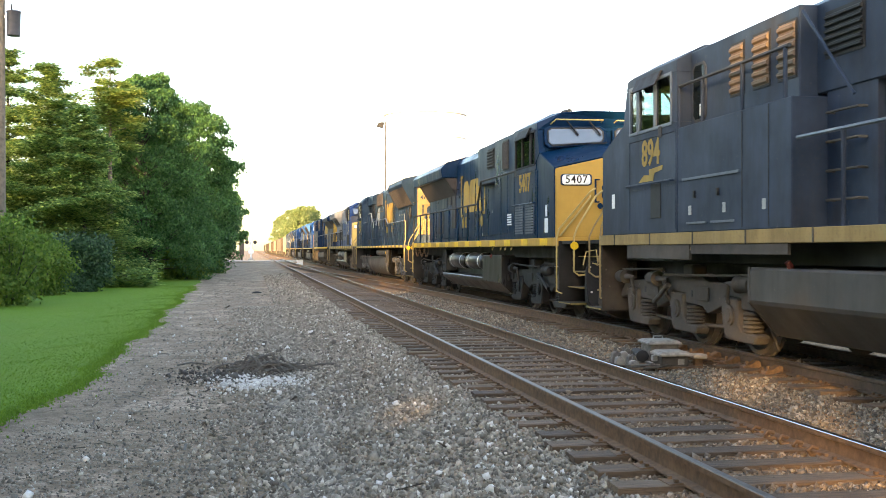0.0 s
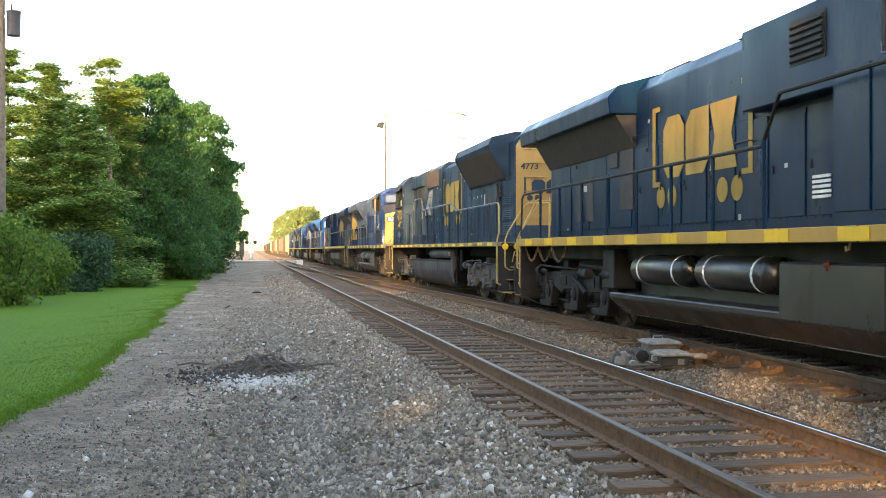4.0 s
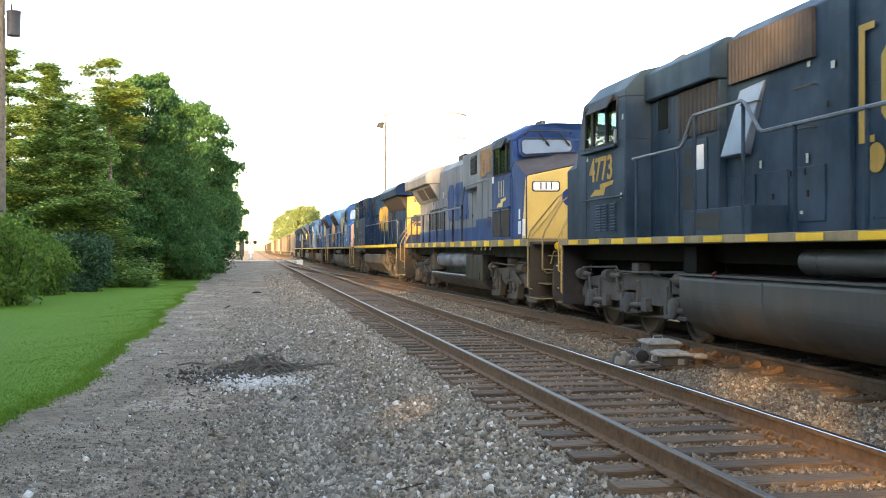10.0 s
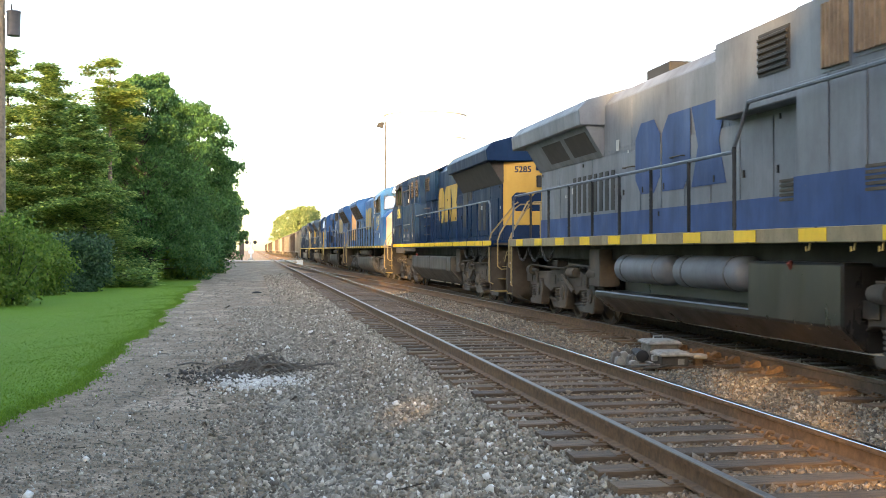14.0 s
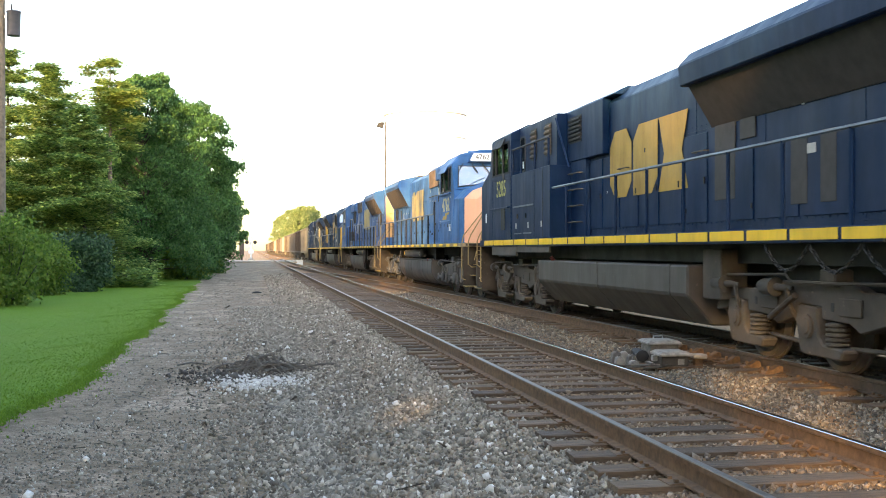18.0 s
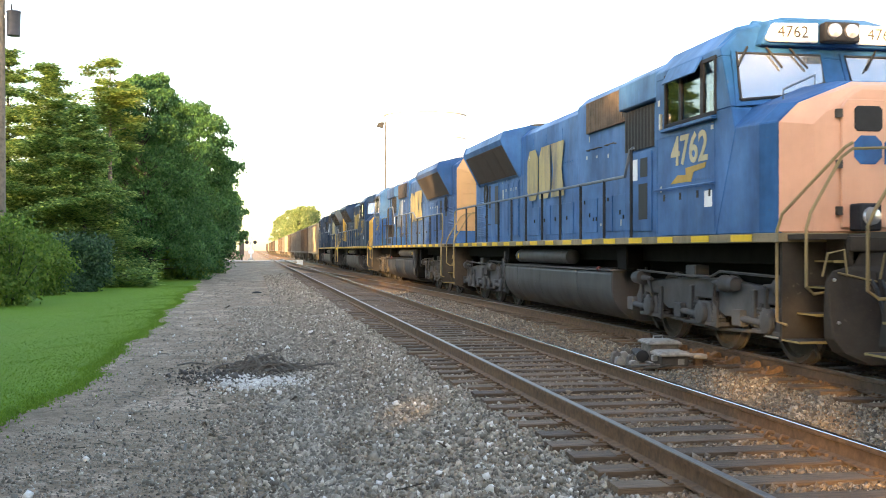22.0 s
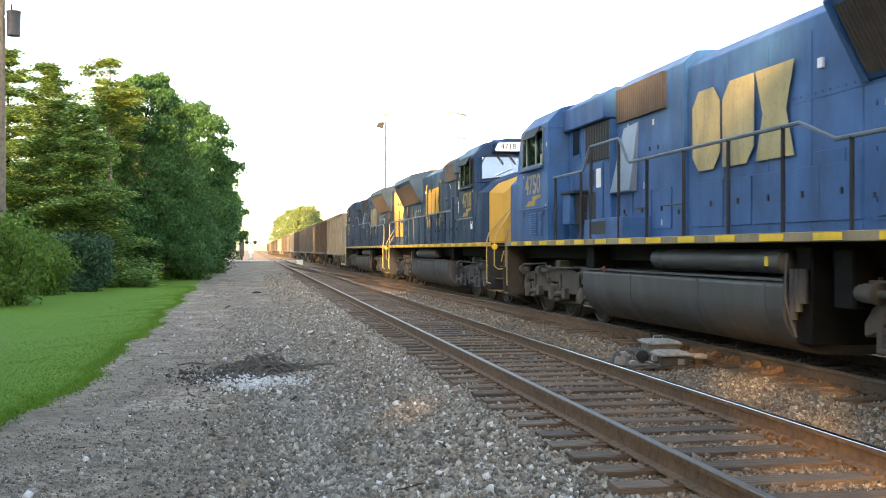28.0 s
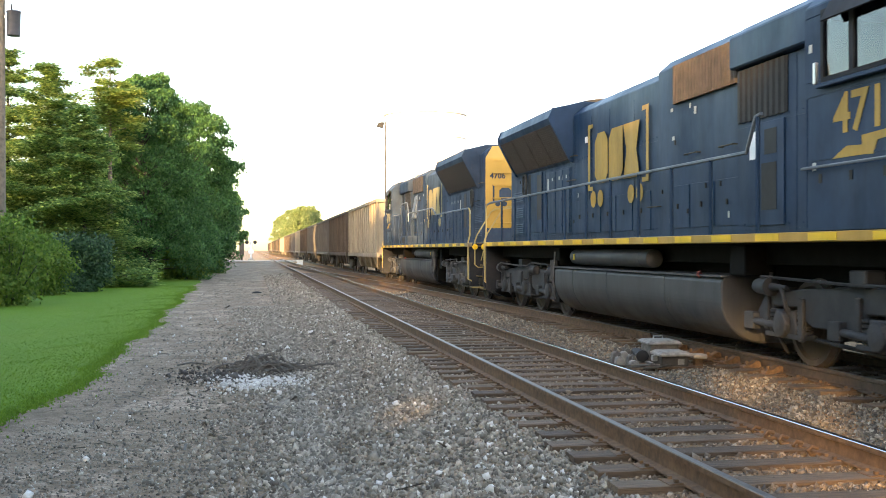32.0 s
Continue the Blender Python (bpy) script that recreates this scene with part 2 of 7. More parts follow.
# Tan carries the low sunlight on the vents; the dead leaf borrows it.
VENT_TAN = plain("sun_tinted_vent_slats", (0.155, 0.108, 0.070), 0.7, 0.0, 0.3, 4)
LENS = plain("lamp_lens", (0.55, 0.56, 0.58), 0.12, 0.6, 0.1)
# Near-black: the shade below the sill is put into these parts' colour.
UNDER = plain("shade_black_underframe", (0.0045, 0.0043, 0.0040), 0.8, 0.0, 0.5, 5, 0.2, 0.12)
RED_CAP = plain("faded_red_cap", (0.16, 0.035, 0.03), 0.5)
RAIL_SIDE = plain("rusty_rail_web", (0.115, 0.068, 0.036), 0.85, 0.0, 0.4, 12)
# Darker rail web: the shade under the train is put into its colour.
RAIL_SHADED = plain("shaded_rusty_rail_web", (0.058, 0.040, 0.026), 0.7, 0.0, 0.5, 9)
RAIL_TOP = plain("polished_rail_head", (0.55, 0.56, 0.60), 0.18, 1.0, 0.08, 30, 0.0)
RAIL_TOP_DULL = plain("dull_rail_head", (0.125, 0.105, 0.09), 0.45, 0.7, 0.25, 30, 0.05)
TIE = wood("weathered_tie_wood", (0.048, 0.031, 0.019), (0.165, 0.110, 0.066))
CONCRETE = plain("bare_concrete", (0.36, 0.34, 0.31), 0.9, 0.0, 0.25, 6)
GROUND = ground_mat()
LAWN = grass_mat()
STONE = stones("grey_ballast", [(0.0, (0.105, 0.090, 0.069)), (0.45, (0.262, 0.228, 0.178)), (0.85, (0.400, 0.352, 0.280)), (0.97, (0.530, 0.470, 0.380)), (1.0, (0.720, 0.660, 0.550))])
STONE_BROWN = stones("brownish_grey_ballast", [(0.0, (0.080, 0.064, 0.048)), (0.5, (0.200, 0.166, 0.126)), (0.9, (0.330, 0.280, 0.215)), (1.0, (0.50, 0.44, 0.35))])
STONE_RUST = stones("rust_stained_ballast", [(0.0, (0.075, 0.053, 0.036)), (0.5, (0.205, 0.148, 0.098)), (0.9, (0.33, 0.25, 0.172)), (1.0, (0.50, 0.41, 0.31))])
ASH = plain("pale_ash", (0.54, 0.52, 0.48), 0.95, 0.0, 0.4, 14, 0.5)
BARK = plain("brown_bark", (0.034, 0.030, 0.025), 0.9, 0.0, 0.4, 9, 0.6)
TWIG = plain("dry_grey_twigs", (0.115, 0.102, 0.085), 0.9, 0.0, 0.5, 14, 0.2)
POLE_WOOD = plain("weathered_pole_wood", (0.15, 0.12, 0.095), 0.9, 0.0, 0.3, 7, 0.4)
LEAF = leafy("maple_leaves", [(0.0, (0.024, 0.068, 0.020)), (0.5, (0.052, 0.136, 0.038)), (1.0, (0.098, 0.200, 0.058))], 0.6, 0.28)
# Lightened, less saturated leaf green: the pale distance haze is in the colour.
LEAF_HAZE = leafy("haze_paled_leaves", [(0.0, (0.095, 0.150, 0.060)), (0.6, (0.170, 0.235, 0.095)), (1.0, (0.27, 0.31, 0.15))], 0.55, 0.4)
NEEDLE = leafy("pine_needles", [(0.0, (0.052, 0.112, 0.036)), (0.5, (0.165, 0.290, 0.082)), (1.0, (0.440, 0.540, 0.160))], 0.6, 0.55)
# Lighter, yellower copy of NEEDLE with the evening sun put into the colour.
NEEDLE_SUN_TINT = leafy("sun_tinted_pine_needles", [(0.0, (0.110, 0.180, 0.045)), (0.5, (0.250, 0.350, 0.085)), (1.0, (0.440, 0.500, 0.130))], 0.6, 0.55)
NEEDLE_DARK = leafy("dark_spruce_needles", [(0.0, (0.017, 0.044, 0.024)), (0.6, (0.037, 0.088, 0.041)), (1.0, (0.068, 0.136, 0.054))], 0.6, 0.15)
BUSH = leafy("shrub_leaves", [(0.0, (0.045, 0.095, 0.014)), (0.5, (0.100, 0.180, 0.025)), (1.0, (0.175, 0.245, 0.042))], 0.55, 0.4)
BLADE = leafy("grass_blades", [(0.0, (0.090, 0.182, 0.018)), (0.5, (0.128, 0.236, 0.024)), (1.0, (0.168, 0.276, 0.032))], 0.6, 0.3)
# ---- geometry helpers ----
class Form:
    """Collects vertices and faces of one mesh."""
    def __init__(self):
        self.v, self.f = [], []

    def add(self, verts, faces):
        n = len(self.v)
        self.v += [tuple(p) for p in verts]
        self.f += [tuple(i + n for i in f) for f in faces]
        return self

    def box(self, x0, x1, y0, y1, z0, z1):
        return self.add([(x0, y0, z0), (x1, y0, z0), (x1, y1, z0), (x0, y1, z0), (x0, y0, z1), (x1, y0, z1), (x1, y1, z1), (x0, y1, z1)],
                        [(0, 3, 2, 1), (4, 5, 6, 7), (0, 1, 5, 4), (1, 2, 6, 5), (2, 3, 7, 6), (3, 0, 4, 7)])

    def prism(self, pts, axis, a, b):
        """A polygon drawn in the two other axes (in x, y, z order), drawn out from a to b along axis."""
        def put(p, w):
            q = list(p)
            q.insert("xyz".index(axis), w)
            return q
        n = len(pts)
        verts = [put(p, a) for p in pts] + [put(p, b) for p in pts]
        area = sum(pts[i][0] * pts[(i + 1) % n][1] - pts[(i + 1) % n][0] * pts[i][1] for i in range(n))
        flip = (area > 0) == (axis != "y")
        if b < a:
            flip = not flip
        faces = [tuple(range(n)), tuple(range(n, 2 * n))[::-1]] + [(i, i + n, (i + 1) % n + n, (i + 1) % n) for i in range(n)]
        if flip:
            faces = [f[::-1] for f in faces]
        return self.add(verts, faces)

    def loft(self, rings, caps=True):
        """Skins a row of rings with the same number of points."""
        n = len(rings[0])
        verts = [p for r in rings for p in r]
        faces = [(k * n + i, k * n + (i + 1) % n, (k + 1) * n + (i + 1) % n, (k + 1) * n + i) for k in range(len(rings) - 1) for i in range(n)]
        if caps:
            faces += [tuple(range(n))[::-1], tuple(range((len(rings) - 1) * n, len(rings) * n))]
        return self.add(verts, faces)

    def rod(self, p, q, r, n=8, r2=None):
        p, q = Vector(p), Vector(q)
        rings = []
        d = (q - p).normalized()
        u = d.orthogonal().normalized()
        w = d.cross(u)
        for c, rad in ((p, r), (q, r if r2 is None else r2)):
            rings.append([c + (u * math.cos(2 * math.pi * i / n) + w * math.sin(2 * math.pi * i / n)) * rad for i in range(n)])
        return self.loft(rings)

    def tube(self, pts, r, n=6):
        """A bent bar along the points."""
        pts = [Vector(p) for p in pts]
        rings, u = [], None
        for i, c in enumerate(pts):
            d = (pts[min(i + 1, len(pts) - 1)] - pts[max(i - 1, 0)]).normalized()
            u = d.orthogonal().normalized() if u is None else (u - d * u.dot(d)).normalized()
            w = d.cross(u)
            rings.append([c + (u * math.cos(2 * math.pi * k / n) + w * math.sin(2 * math.pi * k / n)) * r for k in range(n)])
        return self.loft(rings)

    def lathe(self, profile, origin, axis="x", n=20):
        """Turns (along, radius) pairs round an axis."""
        o = Vector(origin)
        rings = []
        for a, r in profile:
            ring = []
            for i in range(n):
                c, s = math.cos(2 * math.pi * i / n) * r, math.sin(2 * math.pi * i / n) * r
                ring.append(o + Vector({"x": (a, c, s), "y": (c, a, s), "z": (c, s, a)}[axis]))
            rings.append(ring)
        return self.loft(rings)


def mesh_of(name, form, material, bevel=0.0, smooth=False, seg=1):
    me = bpy.data.meshes.new(name)
    me.from_pydata(form.v, [], form.f)
    bm = bmesh.new()
    bm.from_mesh(me)
    bmesh.ops.recalc_face_normals(bm, faces=bm.faces)
    if bevel:
        es = [e for e in bm.edges if len(e.link_faces) == 2 and e.calc_face_angle(0) > 0.5]
        bmesh.ops.bevel(bm, geom=es, offset=bevel, segments=seg, affect='EDGES', clamp_overlap=True)
    if smooth:
        for f in bm.faces:
            f.smooth = True
        for e in bm.edges:
            e.smooth = len(e.link_faces) != 2 or e.calc_face_angle(0) < 0.7
    bm.to_mesh(me)
    bm.free()
    me.materials.append(material)
    return me


def part(name, form, material, parent=None, label="", bevel=0.0, smooth=False, seg=1):
    ob = new(name, mesh_of(name, form, material, bevel, smooth, seg))
    ob.parent = parent
    return tagged(ob, label)


def thing(name, label, category, group="", m=None, kind=""):
    ob = new(name)
    ob.empty_display_size = 0.3
    if m is not None:
        ob.matrix_world = m
    return tagged(ob, label, category, group, kind)


def solid(name, form, material, label, category="", group="", kind="", m=None, bevel=0.0, smooth=False):
    ob = new(name, mesh_of(name, form, material, bevel, smooth))
    if m is not None:
        ob.matrix_world = m
    return tagged(ob, label, category, group, kind)


def big_mesh(name, verts, faces, material, smooth=False):
    """A mesh from numpy arrays: verts (n, 3), faces (m, 3) or (m, 4)."""
    me = bpy.data.meshes.new(name)
    k = faces.shape[1]
    me.vertices.add(len(verts))
    me.vertices.foreach_set("co", np.ascontiguousarray(verts, dtype=np.float32).ravel())
    me.loops.add(faces.size)
    me.loops.foreach_set("vertex_index", np.ascontiguousarray(faces, dtype=np.int32).ravel())
    me.polygons.add(len(faces))
    me.polygons.foreach_set("loop_start", np.arange(0, faces.size, k, dtype=np.int32))
    if smooth:
        me.polygons.foreach_set("use_smooth", np.ones(len(faces), dtype=bool))
    me.update(calc_edges=True)
    me.materials.append(material)
    return me


def scatter_mesh(name, tv, tf, places, sizes, rng, material, tumble=True, normals=None):
    """Copies a small template (tv, tf) to many places with random turns, as one mesh."""
    n, k = len(places), len(tv)
    ang = rng.uniform(0, 2 * np.pi, (n, 3))
    if not tumble:
        ang[:, :2] = rng.normal(0, 0.25, (n, 2))
    cx, cy, cz = np.cos(ang).T
    sx, sy, sz = np.sin(ang).T
    R = np.empty((n, 3, 3))
    R[:, 0] = np.stack([cy * cz, sx * sy * cz - cx * sz, cx * sy * cz + sx * sz], 1)
    R[:, 1] = np.stack([cy * sz, sx * sy * sz + cx * cz, cx * sy * sz - sx * cz], 1)
    R[:, 2] = np.stack([-sy, sx * cy, cx * cy], 1)
    sz3 = sizes if sizes.ndim == 2 else sizes[:, None]
    v = np.einsum("nij,nkj->nki", R, tv[None] * sz3[:, None, :] if sizes.ndim == 2 else tv[None] * sz3[:, :, None]) + places[:, None, :]
    f = (tf[None] + (np.arange(n) * k)[:, None, None]).reshape(-1, tf.shape[1])
    return big_mesh(name, v.reshape(-1, 3), f, material)


def text_part(name, words, material, parent, m, height, label="", squeeze=1.0, bold=0.0, spacing=1.0):
    """Painted figures in the built-in font, each a part, in a line centred on the pose m (x along the line, z out of the face)."""
    cu = bpy.data.curves.new(name, 'FONT')
    cu.body, cu.align_x, cu.align_y, cu.size, cu.extrude, cu.offset = words, 'CENTER', 'CENTER', height * 1.38, 0.003, bold
    cu.resolution_u, cu.space_character = 3, spacing
    tmp = bpy.data.objects.new(name, cu)
    me = bpy.data.meshes.new_from_object(tmp)
    bpy.data.objects.remove(tmp)
    bpy.data.curves.remove(cu)
    me.transform(m @ Matrix.Diagonal((squeeze, 1, 1, 1)))
    bm = bmesh.new()
    bm.from_mesh(me)
    bmesh.ops.remove_doubles(bm, verts=bm.verts, dist=0.0004)
    left = set(bm.faces)
    while left:
        island, edge = set(), [next(iter(left))]
        while edge:
            f = edge.pop()
            if f in left:
                left.discard(f)
                island.add(f)
                edge += [q for v in f.verts for q in v.link_faces if q in left]
        verts = sorted({v for f in island for v in f.verts}, key=lambda v: v.index)
        num = {v: k for k, v in enumerate(verts)}
        fm = bpy.data.meshes.new("figure")
        fm.from_pydata([v.co[:] for v in verts], [], [[num[v] for v in f.verts] for f in sorted(island, key=lambda f: f.index)])
        fm.materials.append(material)
        ob = new("figure", fm)
        ob.parent = parent
        tagged(ob, label)
        label = ""
    bm.free()


# ---- ground ----
rng = np.random.default_rng(7)


def ground_z(x, y):
    """The lie of the land: lawn, lane, ballast shoulder and the two track beds."""
    x = np.asarray(x, float)
    y = np.asarray(y, float)
    z = np.interp(x, [-60, -12, -2.6, -1.8, 0.4, 1.5, 2.2, 3.0, 4.6, 5.3, 6.1, 10.0, 11.5, 14, 60],
                  [-0.2, -0.28, -0.36, -0.36, -0.36, -0.31, -0.235, -0.205, -0.205, -0.26, -0.22, -0.22, -0.35, -0.6, -0.6])
    wob = 0.020 * np.sin(1.9 * x + 0.7 * y) * np.sin(1.3 * y - 0.6 * x) + 0.012 * np.sin(4.3 * x - 2.7 * y)
    return z + wob * np.where((x > 2.2) & (x < 10), 0.35, 1.0) * np.exp(-np.abs(y) / 200)


def sheet(name, xs, ys, material, lift=0.0, inside=None):
    X, Y = np.meshgrid(xs, ys)
    Z = ground_z(X, Y) + lift
    v = np.stack([X, Y, Z], -1).reshape(-1, 3)
    nx, ny = len(xs), len(ys)
    i = (np.arange(ny - 1)[:, None] * nx + np.arange(nx - 1)[None]).ravel()
    f = np.stack([i, i + 1, i + nx + 1, i + nx], 1)
    if inside is not None:
        c = v[f].mean(1)
        f = f[inside(c[:, 0], c[:, 1])]
    return big_mesh(name, v, f, material, True)


xs = np.concatenate([[-2500, -600, -150, -60, -30], np.arange(-16, 14.1, 0.25), [16, 20, 30, 60, 150, 600, 2500]])
ys = np.concatenate([[-2500, -600, -150, -60, -30, -15, -6], np.arange(0, 40, 0.25), np.arange(40, 120, 1.0), np.arange(120, 300, 5.0), [320, 400, 600, 1000, 2500]])
tagged(new("ground", sheet("ground", xs, ys, GROUND)), "grey gravel yard and track bed beside the lawn", "ground", kind="structure")


def lawn_edge(y):
    return np.interp(y, [-60, 0, 11, 13.7, 20, 26, 60, 140], [-3.0, -3.0, -2.70, -2.34, -2.2, -2.33, -2.9, -3.4]) + 0.10 * np.sin(y * 0.55) + 0.07 * np.sin(y * 1.7 + 1) + 0.03 * np.sin(y * 4.1)


gy = np.concatenate([np.arange(-60, 0, 2.0), np.arange(0, 30, 0.06), np.arange(30, 75, 0.3), np.arange(75, 140, 2.0)])
go = np.concatenate([np.arange(0, 1.2, 0.06), np.arange(1.2, 4, 0.2), np.arange(4, 20, 1.0), [24, 40, 80, 250]])
LX = lawn_edge(gy)[:, None] - go[None]
LY = np.repeat(gy[:, None], len(go), 1)
LZ = ground_z(LX, LY) + np.minimum(go, 0.25)[None] * 0.16 - 0.004
i = (np.arange(len(gy) - 1)[:, None] * len(go) + np.arange(len(go) - 1)[None]).ravel()
lawn = new("lawn", big_mesh("lawn", np.stack([LX, LY, LZ], -1).reshape(-1, 3), np.stack([i, i + len(go), i + len(go) + 1, i + 1], 1), LAWN, True))
tagged(lawn, "mown green lawn along the gravel lane", "lawn", kind="structure")

# blades of the lawn, thickest along its frayed edge
n = 46000
py = 9 + 44 * rng.random(n) ** 1.8
px = lawn_edge(py) + rng.exponential(0.055, n) * rng.choice([1, 1, 1, 1, 1, 1, 1, 1, 1, 1, 1, 2.2], n) - rng.exponential(0.8, n)
keep = px > -22
px, py = px[keep], py[keep]
tv = np.array([[-0.5, 0, 0], [0.5, 0, 0], [0.25, 0.25, 1.0], [-0.3, 0.1, 0.0], [0.2, -0.4, 0], [-0.35, -0.3, 0.8]])
tf = np.array([[0, 1, 2], [3, 4, 5]])
sz = np.stack([rng.uniform(0.016, 0.034, len(px)), rng.uniform(0.016, 0.038, len(px)), rng.uniform(0.016, 0.040, len(px))], 1)
me = scatter_mesh("grass_blades", tv, tf, np.stack([px, py, ground_z(px, py) + 0.022], 1), sz, rng, BLADE, False)
tagged(new("grass", me), "short green grass blades of the lawn", "grass", kind="stuff")

# a crossing road far up the line
road = Form().box(-60, 60, 150, 158, -0.30, -0.12)
solid("crossing_road", road, CONCRETE, "pale concrete road crossing the tracks", "road", kind="structure", bevel=0.02)


# ---- rails, ties, ballast ----
RAIL_PROFILE = [(-0.037, 0.0), (0.037, 0.0), (0.037, -0.035), (0.010, -0.048), (0.010, -0.14), (0.072, -0.155), (0.072, -0.17), (-0.072, -0.17), (-0.072, -0.155), (-0.010, -0.14), (-0.010, -0.048), (-0.037, -0.035)]


def rail(name, path, label, top, web=RAIL_SIDE):
    """One rail along (x, y) points: rusty web and foot, with a worn running surface on the head."""
    ob = thing(name, label, "rail", kind="structure")
    body = Form().loft([[(x + px, y, pz - 0.004) for px, pz in RAIL_PROFILE] for x, y in path])
    part("rail_body", body, web, ob)
    head = Form().loft([[(x - 0.030, y, -0.006), (x + 0.030, y, -0.006), (x + 0.026, y, 0.0), (x - 0.026, y, 0.0)] for x, y in path])
    part("running_surface", head, top, ob, "polished steel running surface")
    return ob


FAR = [-40, -10, 5, 30, 80, 160, 400, 900]
for cx, top_l, top_r, what in ((TRACK_NEAR, RAIL_TOP_DULL, RAIL_TOP, "empty"), (TRACK_TRAIN, RAIL_TOP_DULL, RAIL_TOP_DULL, "occupied")):
    rail("rail", [(cx - RAIL, y) for y in FAR], "rusty steel rail of the %s track" % what, top_l, RAIL_SIDE if cx < 5 else RAIL_SHADED)
    rail("rail", [(cx + RAIL, y) for y in FAR], "rusty steel rail with a worn head on the %s track" % what, top_r if cx < 5 else RAIL_SIDE, RAIL_SIDE if cx < 5 else RAIL_SHADED)


def lead(y):
    """Centre of the crossover that leaves the train's track and joins the empty one."""
    u = min(1.0, max(0.0, (y - 16.0) / 98.0))
    return TRACK_TRAIN + (TRACK_NEAR - TRACK_TRAIN) * (u * u * (3 - 2 * u) * 0.55 + u * 0.45)


for side, a, b in ((-1, 17.5, 106.0), (1, 30.0, 112.0)):
    rail("rail", [(lead(y) + side * RAIL, y) for y in np.arange(a, b, 3.0)], "rusty rail of the crossover between the tracks", RAIL_TOP_DULL)

tie_mesh = {}
for k in range(6):
    r = random.Random(k)
    w, h = 0.112 + r.uniform(-0.008, 0.012), 0.17
    f = Form()
    rings = []
    for i in range(7):
        x = -1.295 + i * 2.59 / 6 + (r.uniform(-0.02, 0.02) if i in (0, 6) else 0)
        j = [r.uniform(-0.007, 0.007) for _ in range(4)]
        rings.append([(x, -w + j[0], -0.17 - h), (x, w + j[1], -0.17 - h), (x, w + j[2], -0.178 + j[3]), (x, w - 0.02, -0.170 + j[0] * 0.4), (x, -w + 0.02, -0.170 + j[1] * 0.4), (x, -w + j[3], -0.178 + j[2])])
    tie_mesh[k] = mesh_of("tie", f.loft(rings), TIE)

plate_form = Form().prism([(-0.17, -0.172), (0.17, -0.172), (0.17, -0.163), (0.085, -0.155), (-0.085, -0.155), (-0.17, -0.163)], "y", -0.095, 0.095)
for sx in (-0.11, 0.11):
    for sy in (-0.06, 0.06):
        plate_form.box(sx - 0.014, sx + 0.014, sy - 0.014, sy + 0.014, -0.16, -0.135)
plate_mesh = mesh_of("tie_plate", plate_form, RAIL_SIDE)


def tie_bed(name, cx, y0, y1, label, plates_to):
    bed = thing(name, label, "track", kind="structure")
    rr = random.Random(int(cx * 10))

    def tie(y):
        t = new("tie", tie_mesh[rr.randrange(6)])
        t.parent = bed
        t.matrix_basis = pose(cx + rr.uniform(-0.05, 0.05), y, rr.uniform(-0.008, 0.006), 0, 0, rr.uniform(-1.2, 1.2))

    y = y0
    while y < y1:
        tie(y)
        if y < plates_to:
            for s in (-1, 1):
                p = new("tie_plate", plate_mesh)
                p.parent = bed
                p.matrix_basis = pose(cx + s * RAIL, y, 0)
        y += 0.54 + rr.uniform(-0.03, 0.03)
    y = y0 - 0.54
    while y > -8.0:          # on past the camera
        tie(y)
        y -= 0.54 + rr.uniform(-0.03, 0.03)
    return bed


tie_bed("tie_row_near", TRACK_NEAR, 4.2, 75.0, "weathered wooden ties under the empty track", 32)
tie_bed("tie_row_train", TRACK_TRAIN, 8.0, 60.0, "oil-stained wooden ties under the train", 24)


def stone_template(seed):
    """A crushed stone: eight uneven facets with sharp edges."""
    r = np.random.default_rng(seed)
    v = np.array([[1, 0.2, 0.1], [-1, -0.2, 0.1], [-0.2, 1, -0.1], [0.25, -1, 0.05], [0.25, 0.2, 0.95], [0, 0, -0.9]], float) + r.uniform(-0.24, 0.24, (6, 3))
    f = np.array([[0, 2, 4], [2, 1, 4], [1, 3, 4], [3, 0, 4], [2, 0, 5], [1, 2, 5], [3, 1, 5], [0, 3, 5]])
    return v, f


def stone_field(name, x0, x1, y0, y1, count, size, material, label, sink=0.25, dens=1.6, lift=0.0, fade=0.0):
    for s in range(3):
        k = count // 3
        y = y0 + (y1 - y0) * rng.random(k) ** dens
        x = rng.uniform(x0, x1, k)
        if fade:
            x = np.where(rng.random(k) < 0.45, x0 - rng.exponential(fade, k), x)
            x = np.clip(x, -2.1, x1)
        r = size * rng.lognormal(0, 0.35, k)
        tv, tf = stone_template(s + int(size * 1000))
        z = ground_z(x, y) + r * (0.5 - sink) + lift
        me = scatter_mesh(name, tv, tf, np.stack([x, y, z], 1), np.stack([r, r * rng.uniform(0.6, 1, k), r * rng.uniform(0.5, 0.8, k)], 1), rng, material)
        tagged(new(name, me), label, "ballast", kind="stuff")


stone_field("ballast", 0.7, 2.6, 4.5, 34, 66000, 0.0205, STONE, "loose grey crushed stone beside the track", fade=0.35)
stone_field("ballast", -2.0, 1.2, 5.5, 50, 11000, 0.0125, STONE, "small gravel strewn on the dirt lane", 0.3)
stone_field("ballast", -2.3, 1.0, 5.0, 11.5, 7500, 0.0125, STONE, "small gravel trodden into the near end of the lane", 0.3, 1.0)
stone_field("ballast", 2.5, 5.0, 5.5, 36, 34000, 0.0165, STONE_RUST, "rust-stained crushed stone between the rails", 0.3)
stone_field("ballast", 4.7, 6.9, 6.5, 42, 36000, 0.0185, STONE_BROWN, "brownish grey crushed stone between the two tracks", 0.2)
